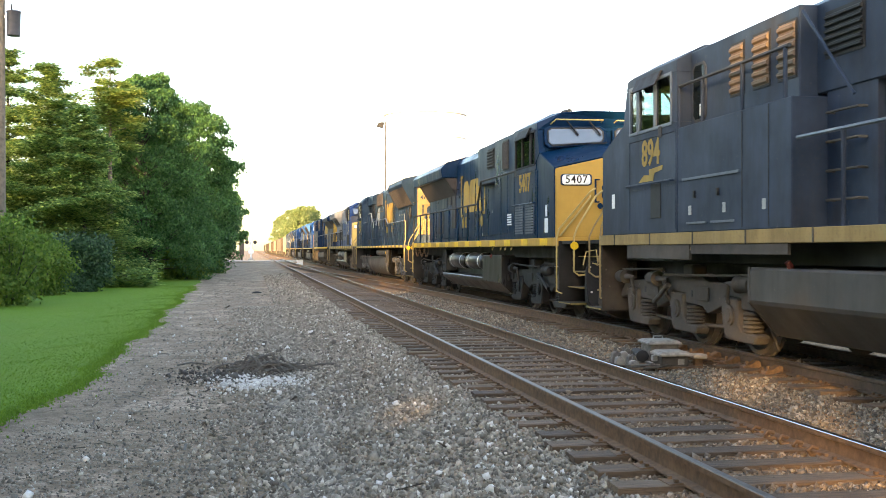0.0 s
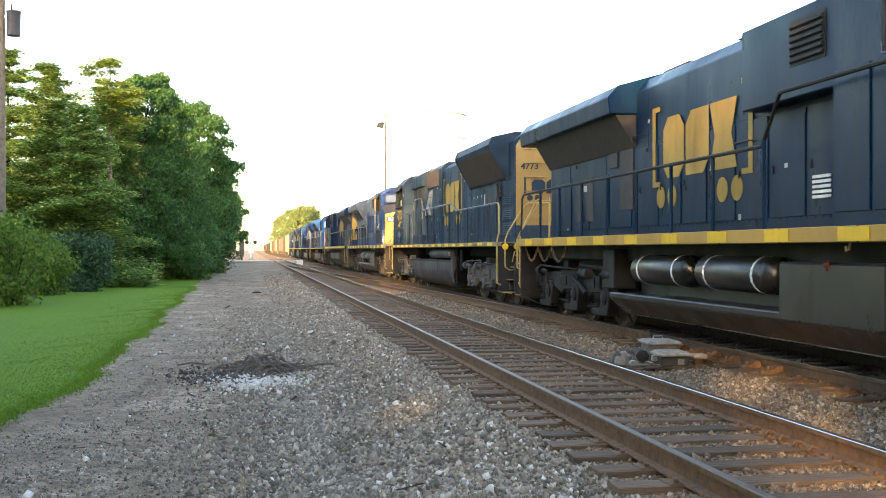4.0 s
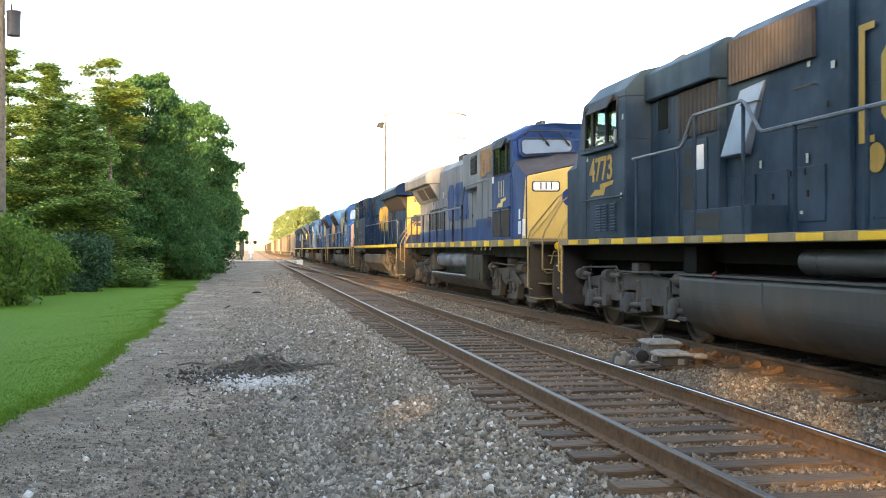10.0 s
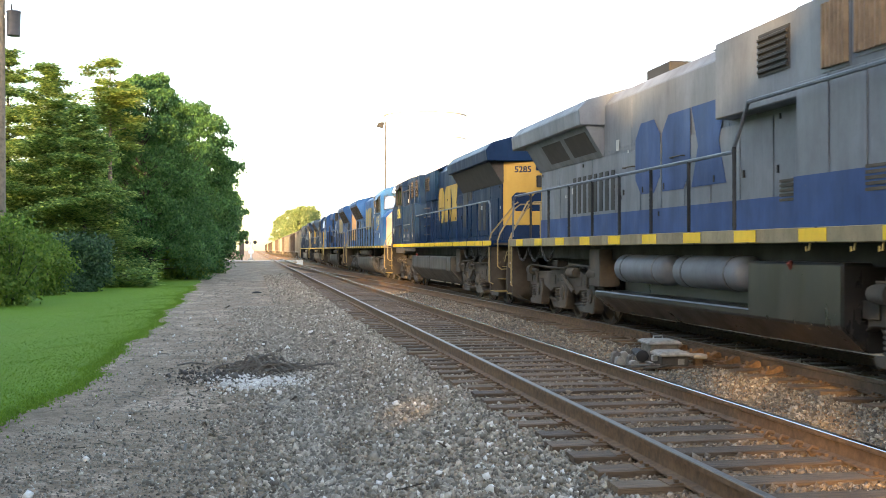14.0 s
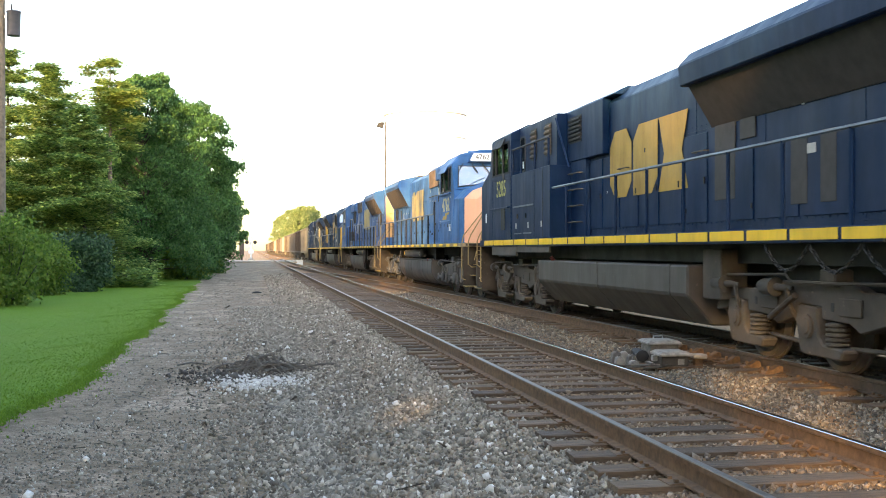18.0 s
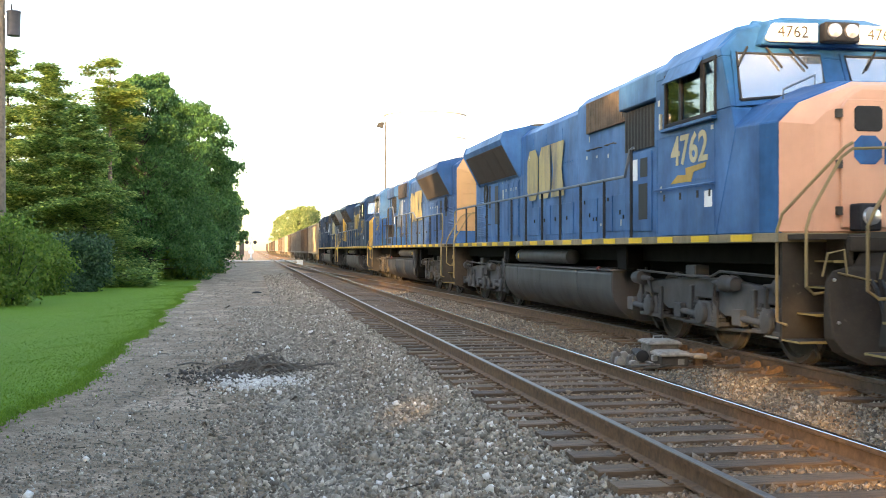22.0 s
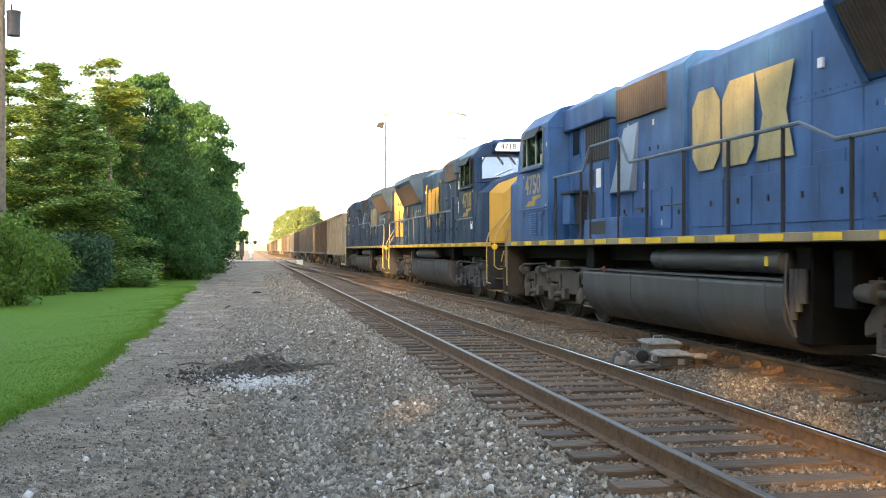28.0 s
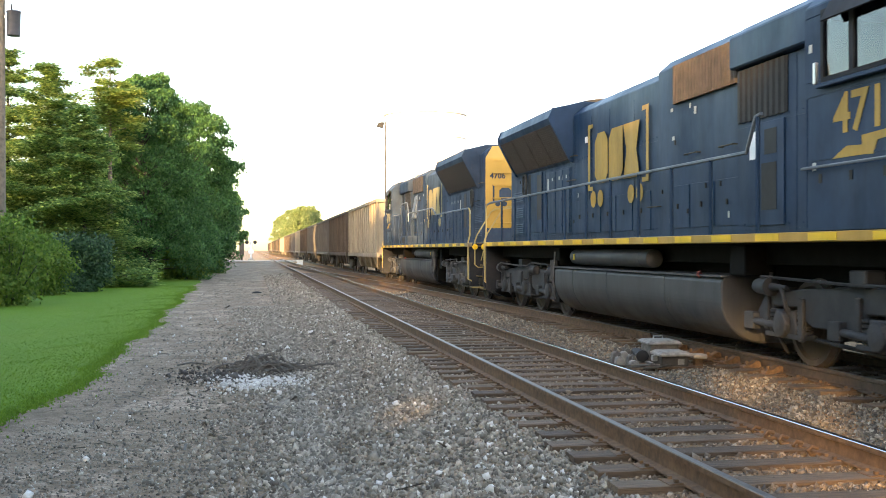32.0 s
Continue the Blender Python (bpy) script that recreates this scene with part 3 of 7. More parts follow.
stone_field("ballast", 6.9, 9.4, 9, 40, 6000, 0.028, STONE_RUST, "dark crushed stone under the train", 0.2)
stone_field("ballast", 0.7, 2.6, 28, 75, 9000, 0.033, STONE, "grey crushed stone shoulder farther along the track", 0.2, 1.2)


# single white stones, and dark litter on the lane
k = 620
g = np.random.default_rng(29)
y = 5 + 24 * g.random(k) ** 1.7
x = np.clip(2.3 - g.exponential(1.1, k), -1.6, 2.5)
tv, tf = stone_template(77)
WHITE_STONE = plain("white_limestone", (0.62, 0.60, 0.56), 0.85, 0.0, 0.2, 20, 0.2)
tagged(new("white_stones", scatter_mesh("white_stones", tv, tf, np.stack([x, y, ground_z(x, y) + 0.02], 1), 0.016 * g.lognormal(0, 0.45, k), g, WHITE_STONE)), "pale limestone lumps strewn over the gravel", "stones", kind="stuff")
k = 1500
y = 7 + 60 * g.random(k) ** 1.2
x = g.uniform(-2.0, 1.8, k)
lv = np.array([[-1, -0.12, 0], [1, -0.1, 0.1], [0.9, 0.14, 0.06], [-0.9, 0.1, 0.1]])
lf = np.array([[0, 1, 2], [0, 2, 3]])
tagged(new("litter", scatter_mesh("litter", lv, lf, np.stack([x, y, ground_z(x, y) + 0.015], 1), 0.05 * g.lognormal(0, 0.5, k), g, TWIG, False)), "dry twigs and bark scattered on the lane", "litter", kind="stuff")


# ---- trees ----
def leaf_template(kind):
    if kind == "needle":
        v = np.array([[0, 0, 0], [0.5, 0.16, 0.06], [1, 0, -0.08], [0.5, -0.16, 0.03], [0.35, 0.45, 0.0], [0.35, -0.45, 0.02]])
        f = np.array([[0, 1, 2], [0, 2, 3], [0, 4, 1], [0, 3, 5]])
    else:
        v = np.array([[0, 0, 0], [0.45, 0.42, 0.10], [1, 0, -0.12], [0.45, -0.42, 0.08]])
        f = np.array([[0, 1, 2], [0, 2, 3]])
    return v, f


def broadleaf(name, label, m, height, radius, seed, material, leaves=16000, size=0.24, bare=0.06, lean=0.0, group=""):
    """A tapered trunk, limbs, and a crown of leaf clumps at the limb ends with gaps between them."""
    r = random.Random(seed)
    g = np.random.default_rng(seed)
    ob = thing(name, label, "tree", group, m)
    tr = Form()
    pts = [(r.uniform(-0.1, 0.1) * i + lean * i, r.uniform(-0.1, 0.1) * i, height * 0.75 * i / 6) for i in range(7)]
    rad = height * 0.022
    tr.loft([[(p[0] + math.cos(a) * rad * (1.25 - i / 6.2), p[1] + math.sin(a) * rad * (1.25 - i / 6.2), p[2]) for a in [k * math.pi / 4 for k in range(8)]] for i, p in enumerate(pts)])
    cents, rads = [], []
    for k in range(90):
        zf = bare + (1 - bare) * ((k + r.random()) / 90)
        prof = (1 - max(0.0, (zf - 0.38) / 0.62) ** 2.3) ** 0.6 * (0.80 + 0.2 * min(1, zf / 0.3)) if zf < 0.985 else 0.25
        a = k * 2.399 + r.uniform(-0.4, 0.4)
        d = radius * prof * r.uniform(0.30, 1.0) ** 0.7
        c = Vector((math.cos(a) * d + lean * 6 * zf, math.sin(a) * d, zf * height * 0.97))
        cr = radius * r.uniform(0.17, 0.32) * (0.7 + 0.3 * prof)
        c.z = min(c.z, height - cr * 0.5)
        cents.append(c)
        rads.append(cr)
        base = Vector(pts[min(5, max(1, int(zf * 6)))])
        if base.z > c.z:
            base.z = c.z * 0.8
        tr.rod(base, base.lerp(c, 0.72), rad * 0.20, 5, rad * 0.06)
    part("trunk", tr, BARK, ob, smooth=True)
    cen, cr = np.array(cents), np.array(rads)
    which = g.integers(0, len(cen), leaves)
    d = g.normal(0, 1, (leaves, 3))
    d /= np.linalg.norm(d, axis=1)[:, None]
    d[:, 2] = np.where(g.random(leaves) < 0.6, np.abs(d[:, 2]), d[:, 2])
    rr = cr[which] * g.uniform(0.25, 1.0, leaves) ** 0.45 * (1 + 0.25 * np.sin(d[:, 0] * 5 + which) * np.sin(d[:, 2] * 6 + which * 2))
    p = cen[which] + d * rr[:, None] * np.array([1, 1, 0.75])
    p[:, 2] = np.maximum(p[:, 2], 0.15)
    tv, tf = leaf_template("leaf")
    crown = new("crown", scatter_mesh("crown", tv, tf, p, size * g.uniform(0.6, 1.3, leaves), g, material))
    crown.parent = ob
    return ob


def conifer(name, label, m, height, radius, seed, material, sprays=14000, size=0.32, tiers=22, start=0.04, airy=0.0, group="", bark=None):
    """A straight trunk with tiers of level boughs, each set with needle sprays."""
    r = random.Random(seed)
    g = np.random.default_rng(seed)
    ob = thing(name, label, "tree", group, m)
    tr = Form().rod((0, 0, 0), (0, 0, height * 0.98), height * 0.016, 8, 0.02)
    boughs = []
    for k in range(tiers):
        zf = start + (1 - start) * (k + r.uniform(-0.3, 0.3)) / tiers
        reach = radius * (1 - zf) ** 0.85 + 0.22
        for j in range(7):
            if r.random() < airy:
                continue
            a = j * 2 * math.pi / 7 + k * 1.1 + r.uniform(-0.35, 0.35)
            ln = reach * (r.uniform(0.5, 1.0) if r.random() < 0.7 else r.uniform(0.95, 1.25))
            p0 = Vector((0, 0, min(0.97, zf + r.uniform(-0.7, 0.7) / tiers) * height))
            p1 = p0 + Vector((math.cos(a) * ln, math.sin(a) * ln, ln * r.uniform(-0.12, 0.22)))
            boughs.append((p0, p1))
            tr.rod(p0, p1, 0.022, 4, 0.006)
    part("trunk", tr, bark or BARK, ob)
    w = np.array([(b - a).length + 0.2 for a, b in boughs])
    which = g.choice(len(boughs), sprays, p=w / w.sum())
    A = np.array([b[0] for b in boughs])[which]
    B = np.array([b[1] for b in boughs])[which]
    u = g.uniform(0.15, 1.03, sprays) ** 0.7
    p = A + (B - A) * u[:, None]
    spread = 0.10 + 0.20 * w[which] * (1.15 - u)
    p += g.normal(0, 1, (sprays, 3)) * spread[:, None] * np.array([1.15, 1.15, 0.42])
    p[:, 2] = np.maximum(p[:, 2], 0.1)
    tv, tf = leaf_template("needle")
    crown = new("crown", scatter_mesh("crown", tv, tf, p, size * g.uniform(0.6, 1.3, sprays), g, material, False))
    crown.parent = ob
    return ob


def shrub(name, label, m, height, radius, seed, material, leaves=7000, size=0.14):
    g = np.random.default_rng(seed)
    r = random.Random(seed)
    ob = thing(name, label, "shrub", "", m)
    st = Form()
    cen = []
    for k in range(30):
        a, d = r.uniform(0, 6.28), radius * r.random() ** 0.6 * 0.8
        top = Vector((math.cos(a) * d, math.sin(a) * d, height * r.uniform(0.08, 0.88) * (1.15 - 0.45 * d / radius)))
        st.rod((math.cos(a) * 0.15, math.sin(a) * 0.15, 0), top, 0.03, 5, 0.008)
        cen.append(top)
    tagged(part("stem", st, BARK, ob), kind="stuff")
    cen = np.array(cen)
    w = g.integers(0, len(cen), leaves)
    p = cen[w] + g.normal(0, 1, (leaves, 3)) * radius * 0.20 * np.array([1, 1, 0.85])
    p[:, 2] = np.abs(p[:, 2])
    tv, tf = leaf_template("leaf")
    crown = new("crown", scatter_mesh("crown", tv, tf, p, size * g.uniform(0.6, 1.4, leaves), g, material))
    crown.parent = ob
    return ob


GZ = -0.33
broadleaf("maple_tree", "large dense green maple tree at the lawn's far end", pose(-6.1, 64.1, GZ), 12.0, 3.9, 11, LEAF, 105000, 0.125)
broadleaf("maple_tree", "green maple tree standing beside the gravel lane", pose(-4.95, 76.0, GZ), 11.9, 4.0, 12, LEAF, 66000, 0.155, lean=0.10)
broadleaf("maple_tree", "rounded green tree along the lane", pose(-4.6, 97.0, GZ), 11.2, 3.2, 13, LEAF, 36000, 0.19, lean=0.12)
broadleaf("maple_tree", "green tree farther along the lane", pose(-4.1, 122.0, GZ), 9.6, 3.4, 14, LEAF, 16000, 0.30, 0.30)
broadleaf("maple_tree", "leafy green tree behind the row along the lane", pose(-9.5, 84, GZ), 12.0, 4.0, 17, LEAF, 12000, 0.34)
conifer("pine_tree", "tall pine with a bare grey trunk and sun-tinted crown", pose(-7.55, 59.5, GZ), 12.3, 6.4, 21, NEEDLE_SUN_TINT, 12000, 0.22, 9, 0.66, 0.28, bark=POLE_WOOD)
conifer("pine_tree", "green pine with level layered boughs", pose(-9.8, 54.6, GZ), 11.2, 3.5, 22, NEEDLE, 70000, 0.19, 22)
conifer("pine_tree", "tall green pine behind the shrubs", pose(-12.7, 59.2, GZ), 12.6, 3.6, 23, NEEDLE, 60000, 0.21, 22)
conifer("pine_tree", "broad green pine at the lawn's edge", pose(-7.8, 52.2, GZ), 8.6, 3.0, 24, NEEDLE, 64000, 0.17, 18)
conifer("pine_tree", "dense green pine beyond the utility pole", pose(-15.5, 56, GZ), 11.5, 3.4, 25, NEEDLE, 14000, 0.34)
conifer("pine_tree", "slim green pine between its neighbours", pose(-10.2, 62, GZ), 9.5, 2.8, 27, NEEDLE_DARK, 12000, 0.34)
shrub("spruce_bush", "rounded dark blue-green spruce bush on the lawn", pose(-7.05, 46.2, GZ), 2.7, 1.25, 26, NEEDLE_DARK, 17000, 0.10)
shrub("shrub", "loose yellow-green shrub at the lawn's edge", pose(-7.55, 34.8, GZ), 2.75, 1.45, 31, BUSH, 6500, 0.105)
shrub("shrub", "leafy yellow-green shrub beside the utility pole", pose(-9.3, 38.2, GZ), 3.1, 1.8, 34, BUSH, 11000, 0.10)
shrub("shrub", "leafy green shrub below the pines", pose(-7.9, 42.5, GZ), 2.2, 1.2, 32, BUSH, 10000, 0.09)
shrub("shrub", "low green undergrowth below the maple", pose(-4.0, 65, GZ), 1.6, 1.5, 33, BUSH, 4000, 0.2)
shrub("shrub", "low green undergrowth along the lane", pose(-3.4, 82, GZ), 1.8, 1.3, 35, BUSH, 4000, 0.22)
# trees on the far side of the train and at the end of the line
for k, (x, y, h, rd) in enumerate(((14.8, 330, 15.0, 4.6), (17.6, 338, 15.4, 4.8), (14.0, 348, 14.4, 4.5), (15.5, 450, 18.5, 5.5), (13.5, 520, 18.0, 5.0))):
    broadleaf("far_tree", "distant sunlit yellow-green tree beyond the train", pose(x, y, GZ), h, rd, 40 + k, LEAF_HAZE, 12000, 0.5, group="trees beyond the train")
# a tall belt of unseen trees behind the camera, set to keep the low sun off the near track
shade = broadleaf("shade_tree", "tall leafy tree behind the camera", pose(-15.5, -14, GZ), 15.5, 5.2, 60, LEAF, 9000, 0.6, group="trees behind the camera")
for k, (x, y, sc) in enumerate(((-11, -3, 0.95), (-19.3, -23.6, 1.05), (-5.0, -23.3, 0.95), (3.0, -24, 1.0), (6.5, -29, 1.0), (-22, -17, 0.74), (-22.5, -10, 0.72), (-22, -3, 0.74), (-24, 3, 0.78), (-11, -12.4, 0.74), (-27, -34, 1.1),
                                (-21, 12, 1.2), (-22, 16.5, 1.15), (-20, 30, 0.62), (-23, 40, 0.6), (-30, 8, 1.2))):
    c = copy_thing(shade, pose(x, y, GZ, 0, 0, k * 67))
    c.scale = (sc, sc, sc)
broadleaf("shade_tree", "tree with a high crown behind the camera", pose(-10.8, -25, GZ), 11.8, 4.6, 61, LEAF, 6500, 0.5, 0.80, group="trees behind the camera")
broadleaf("shade_tree", "thin-crowned tall tree far behind the camera", pose(-31.6, -56.5, GZ), 19.5, 6.5, 63, LEAF, 9000, 0.36, 0.12, group="trees behind the camera")
# Sparse tree added out of view to break up the sun on the train.
broadleaf("shade_tree", "unseen thin-crowned tree added to dapple the sun", pose(-13.0, 8.5, GZ), 13.0, 5.2, 64, LEAF, 1000, 0.40, 0.2, group="trees behind the camera")


def light_gap(place, radius, share):
    """Thins the crowns behind the camera along the sun's way to one place: a small gap through which its light comes."""
    g = np.random.default_rng(3)
    o, d = np.array(place), np.array(TO_SUN)
    for ob in [c for c in scene.objects if c.name.startswith("crown") and c.parent and c.parent.name.startswith("shade_tree")]:
        me = ob.data
        co = np.empty(len(me.vertices) * 3, dtype=np.float32)
        me.vertices.foreach_get("co", co)
        co = co.reshape(-1, 4, 3)
        m = np.array(ob.parent.matrix_basis)
        rel = co.mean(1) @ m[:3, :3].T + m[:3, 3] - o
        off = np.linalg.norm(rel - np.outer(rel @ d, d), axis=1)
        keep = (off > radius) | (g.random(len(off)) > share)
        if not keep.all():
            n = int(keep.sum())
            tri = (leaf_template("leaf")[1][None] + (np.arange(n) * 4)[:, None, None]).reshape(-1, 3)
            ob.data = big_mesh("crown", co[keep].reshape(-1, 3), tri, LEAF)


light_gap((1.48, 11.0, -0.25), 0.36, 0.97)
light_gap((1.70, 14.8, -0.25), 0.26, 0.97)
# Trees added unseen behind the lane's row to keep sun off the far engines.
row = broadleaf("hedgerow_tree", "hidden green tree added to shade the far track", pose(-9.5, 100, GZ), 10.5, 3.9, 62, LEAF, 7000, 0.5, group="second row of trees")
for k, (x, y) in enumerate(((-9.0, 111), (-8.6, 121), (-8.6, 133), (-9.6, 143))):
    copy_thing(row, pose(x, y, GZ, 0, 0, k * 80))

# weeds and low bushes along the far side of the train
g = np.random.default_rng(23)
n = 26000
py = 2 + 170 * g.random(n) ** 1.4
px = 14.5 + g.normal(0, 0.7, n) + 0.6 * np.sin(py * 0.9)
top = 1.1 + 0.5 * np.sin(py * 0.7) * np.sin(py * 0.23 + 1)
pz = -0.6 + top * g.random(n) ** 0.8 * 1.3
tv, tf = leaf_template("leaf")
tagged(new("weed_belt", scatter_mesh("weed_belt", tv, tf, np.stack([px, py, pz], 1), 0.22 * g.uniform(0.6, 1.3, n), g, LEAF)), "low green weeds beyond the train", "weeds", kind="stuff")


# ---- poles, signal, tank, track-side gear ----
def utility_pole(m):
    ob = thing("utility_pole", "weathered wooden utility pole carrying a grey transformer can", "pole", m=m)
    part("pole", Form().rod((0, 0, 0), (0, 0, 12.6), 0.16, 12, 0.11), POLE_WOOD, ob, smooth=True)
    part("crossarm", Form().box(-1.2, 1.2, -0.06, 0.06, 12.0, 12.12), POLE_WOOD, ob)
    can = part("transformer", Form().lathe([(-0.45, 0.02), (-0.45, 0.24), (0.38, 0.25), (0.42, 0.27), (0.46, 0.25), (0.50, 0.05)], (0.42, 0, 9.75), "z", 16), CAN_GREY, ob, "grey painted steel can", smooth=True)
    part("bushing", Form().rod((0.36, 0, 10.2), (0.33, 0, 10.5), 0.04, 8, 0.02), BLACK, can)
    part("bracket", Form().box(0.05, 0.25, -0.05, 0.05, 9.95, 10.02), STEEL, can)
    return ob


utility_pole(pose(-9.06, 41.2, GZ + 0.33))


def lamp_pole(m):
    ob = thing("lamp_pole", "thin dark floodlight pole beyond the train", "pole", m=m)
    part("pole", Form().rod((0, 0, 0), (0, 0, 12.9), 0.055, 10, 0.04), BLACK, ob, smooth=True)
    part("floodlight", Form().prism([(-0.75, 12.35), (-0.2, 12.25), (-0.15, 12.75), (-0.6, 12.7)], "y", -0.25, 0.25), BLACK, ob, bevel=0.02)
    part("bracket", Form().rod((-0.2, 0, 12.5), (0, 0, 12.8), 0.04), BLACK, ob)
    return ob


lamp_pole(pose(11.1, 89.5, -0.5))


def storage_tank(m):
    ob = thing("storage_tank", "white steel storage tank with a low cone roof", "tank", m=m)
    r, h = 5.8, 21.0
    shell = part("shell", Form().lathe([(0, r), (h, r)], (0, 0, 0), "z", 48), WHITE, ob, smooth=True)
    part("roof", Form().lathe([(h, r + 0.12), (h + 0.2, r + 0.12), (h + 2.6, 1.0), (h + 3.2, 0.9), (h + 3.3, 0.2)], (0, 0, 0), "z", 48), WHITE, ob, smooth=True)
    for z in (h - 0.1, h - 3.4, h - 6.9):
        part("hoop", Form().lathe([(z, r), (z, r + 0.08), (z + 0.06, r + 0.08), (z + 0.06, r)], (0, 0, 0), "z", 48), CAN_GREY, ob)
    return ob


storage_tank(pose(24.2, 149, -0.6))


def signal_mast(m):
    ob = thing("crossing_signal", "white crossing signal mast beside the lane", "signal", m=m)
    part("mast", Form().rod((0, 0, 0), (0, 0, 3.9), 0.13, 12), WHITE, ob, smooth=True)
    part("base", Form().box(-0.4, 0.4, -0.3, 0.3, 0, 0.5), CONCRETE, ob, bevel=0.03)
    part("sign_disc", Form().lathe([(-0.04, 0.42), (0.04, 0.42)], (0, -0.2, 1.5), "y", 24), WHITE, ob)
    part("lamp_arm", Form().rod((-0.8, 0, 2.9), (0.8, 0, 2.9), 0.05), WHITE, ob)
    for sx in (-0.6, 0.6):
        part("signal_lamp", Form().lathe([(-0.1, 0.28), (0.1, 0.28)], (sx, -0.1, 2.9), "y", 16), BLACK, ob)
    cross = Form()
    for s in (-1, 1):
        cross.add([Vector((s * a + b * 0.1, -0.14, 3.5 + a * 0.7 + b * 0.1 * -s)) for a, b in ((-0.6, -1), (0.6, -1), (0.6, 1), (-0.6, 1))], [(0, 1, 2, 3)])
    return ob


signal_mast(pose(-0.22, 160, -0.35))
box = thing("relay_cabinet", "dark trackside relay cabinet on a post", "cabinet", m=pose(-1.55, 159, -0.35))
part("post", Form().box(-0.12, 0.12, -0.1, 0.1, 0, 1.0), GEAR, box)
part("cabinet", Form().box(-0.35, 0.35, -0.2, 0.2, 0.8, 3.2), GEAR, box, bevel=0.02)
bx = thing("switch_box", "small white switch box between the tracks", "cabinet", m=pose(5.15, 118, -0.25))
part("case", Form().box(-0.33, 0.33, -0.3, 0.3, 0.0, 0.5), WHITE, bx, bevel=0.04)
part("lid", Form().box(-0.37, 0.37, -0.34, 0.34, 0.5, 0.58), WHITE, bx, bevel=0.02)


def switch_machine(m):
    """The electric switch machine: two lidded castings, a motor, rods, braces and a junction box, on long ties."""
    ob = thing("switch_machine", "weathered grey electric switch machine on long ties", "switch machine", m=m)
    part("base_plate", Form().box(-0.45, 0.40, -0.62, 0.62, 0.0, 0.03), RAIL_SIDE, ob)
    part("front_case", Form().prism([(-0.22, 0.03), (0.20, 0.03), (0.20, 0.20), (-0.22, 0.20)], "y", -0.56, -0.14), GEAR, ob, bevel=0.015)
    part("front_lid", Form().loft([[(-0.26, -0.62, 0.20), (0.24, -0.62, 0.20), (0.24, -0.09, 0.20), (-0.26, -0.09, 0.20)], [(-0.26, -0.62, 0.235), (0.24, -0.62, 0.235), (0.24, -0.09, 0.235), (-0.26, -0.09, 0.235)], [(-0.20, -0.55, 0.275), (0.18, -0.55, 0.275), (0.18, -0.15, 0.275), (-0.20, -0.15, 0.275)]]), MACHINE_LID, ob, "pale grey cast lid", bevel=0.006)
    part("back_case", Form().prism([(-0.24, 0.03), (0.24, 0.03), (0.22, 0.34), (-0.22, 0.34)], "y", -0.02, 0.50), MACHINE, ob, bevel=0.015)
    part("back_lid", Form().loft([[(-0.27, -0.06, 0.34), (0.27, -0.06, 0.34), (0.27, 0.54, 0.34), (-0.27, 0.54, 0.34)], [(-0.27, -0.06, 0.37), (0.27, -0.06, 0.37), (0.27, 0.54, 0.37), (-0.27, 0.54, 0.37)], [(-0.21, 0.0, 0.41), (0.21, 0.0, 0.41), (0.21, 0.48, 0.41), (-0.21, 0.48, 0.41)]]), MACHINE_LID, ob, "pale grey cast lid", bevel=0.006)
    part("lid_handle", Form().tube([(-0.05, 0.42, 0.40), (-0.04, 0.42, 0.45), (0.10, 0.42, 0.45), (0.11, 0.42, 0.40)], 0.012), STEEL, ob)
    part("motor", Form().lathe([(-0.05, 0.05), (-0.04, 0.10), (0.30, 0.11), (0.32, 0.09), (0.36, 0.04)], (-0.36, 0.0, 0.15), "y", 16), BLACK, ob, smooth=True)
    for y in (0.0, 0.30):
        part("motor_bracket", Form().box(-0.46, -0.28, y - 0.02, y + 0.02, 0.0, 0.20), MACHINE, ob, bevel=0.01)
    for k, (x, y, h) in enumerate(((-0.56, -0.12, 0.20), (-0.62, 0.10, 0.24), (-0.52, 0.30, 0.27), (-0.72, -0.02, 0.16), (-0.70, 0.28, 0.22), (-0.58, -0.30, 0.12))):
        part("rail_brace", Form().prism([(x - 0.08, 0.0), (x + 0.09, 0.0), (x + 0.06, h * 0.75), (x + 0.01, h), (x - 0.06, h * 0.8)], "y", y - 0.07, y + 0.06), MACHINE_LID if k % 2 else MACHINE, ob, bevel=0.012)
        part("brace_bolt", Form().rod((x, y, h * 0.8), (x, y, h + 0.05), 0.022, 6), MACHINE, ob)
    part("connecting_bar", Form().box(-0.75, -0.02, -0.48, -0.42, 0.03, 0.06).box(-0.40, -0.34, -0.60, -0.30, 0.06, 0.10), MACHINE, ob, bevel=0.006)
    part("latch_plate", Form().box(-0.30, -0.23, -0.40, -0.28, 0.10, 0.20), MACHINE_LID, ob, bevel=0.008)
    part("name_plate", Form().box(0.03, 0.13, -0.566, -0.56, 0.06, 0.15), MACHINE_LID, ob, "small pale plate")
    jb = part("junction_box", Form().box(0.28, 0.50, -0.54, -0.30, 0.15, 0.22), MACHINE_LID, ob, bevel=0.012)
    part("post", Form().box(0.33, 0.45, -0.48, -0.36, 0.0, 0.15), RAIL_SIDE, jb)
    part("throw_rod", Form().rod((0.2, 0.10, 0.10), (1.0, 0.08, 0.06), 0.025), RAIL_SIDE, ob)
    part("lock_rod", Form().rod((0.2, 0.32, 0.12), (1.0, 0.30, 0.07), 0.02), RAIL_SIDE, ob)
    part("detector_rod", Form().tube([(0.42, -0.42, 0.06), (0.65, -0.30, 0.08), (0.9, -0.36, 0.03)], 0.02), RAIL_SIDE, ob)
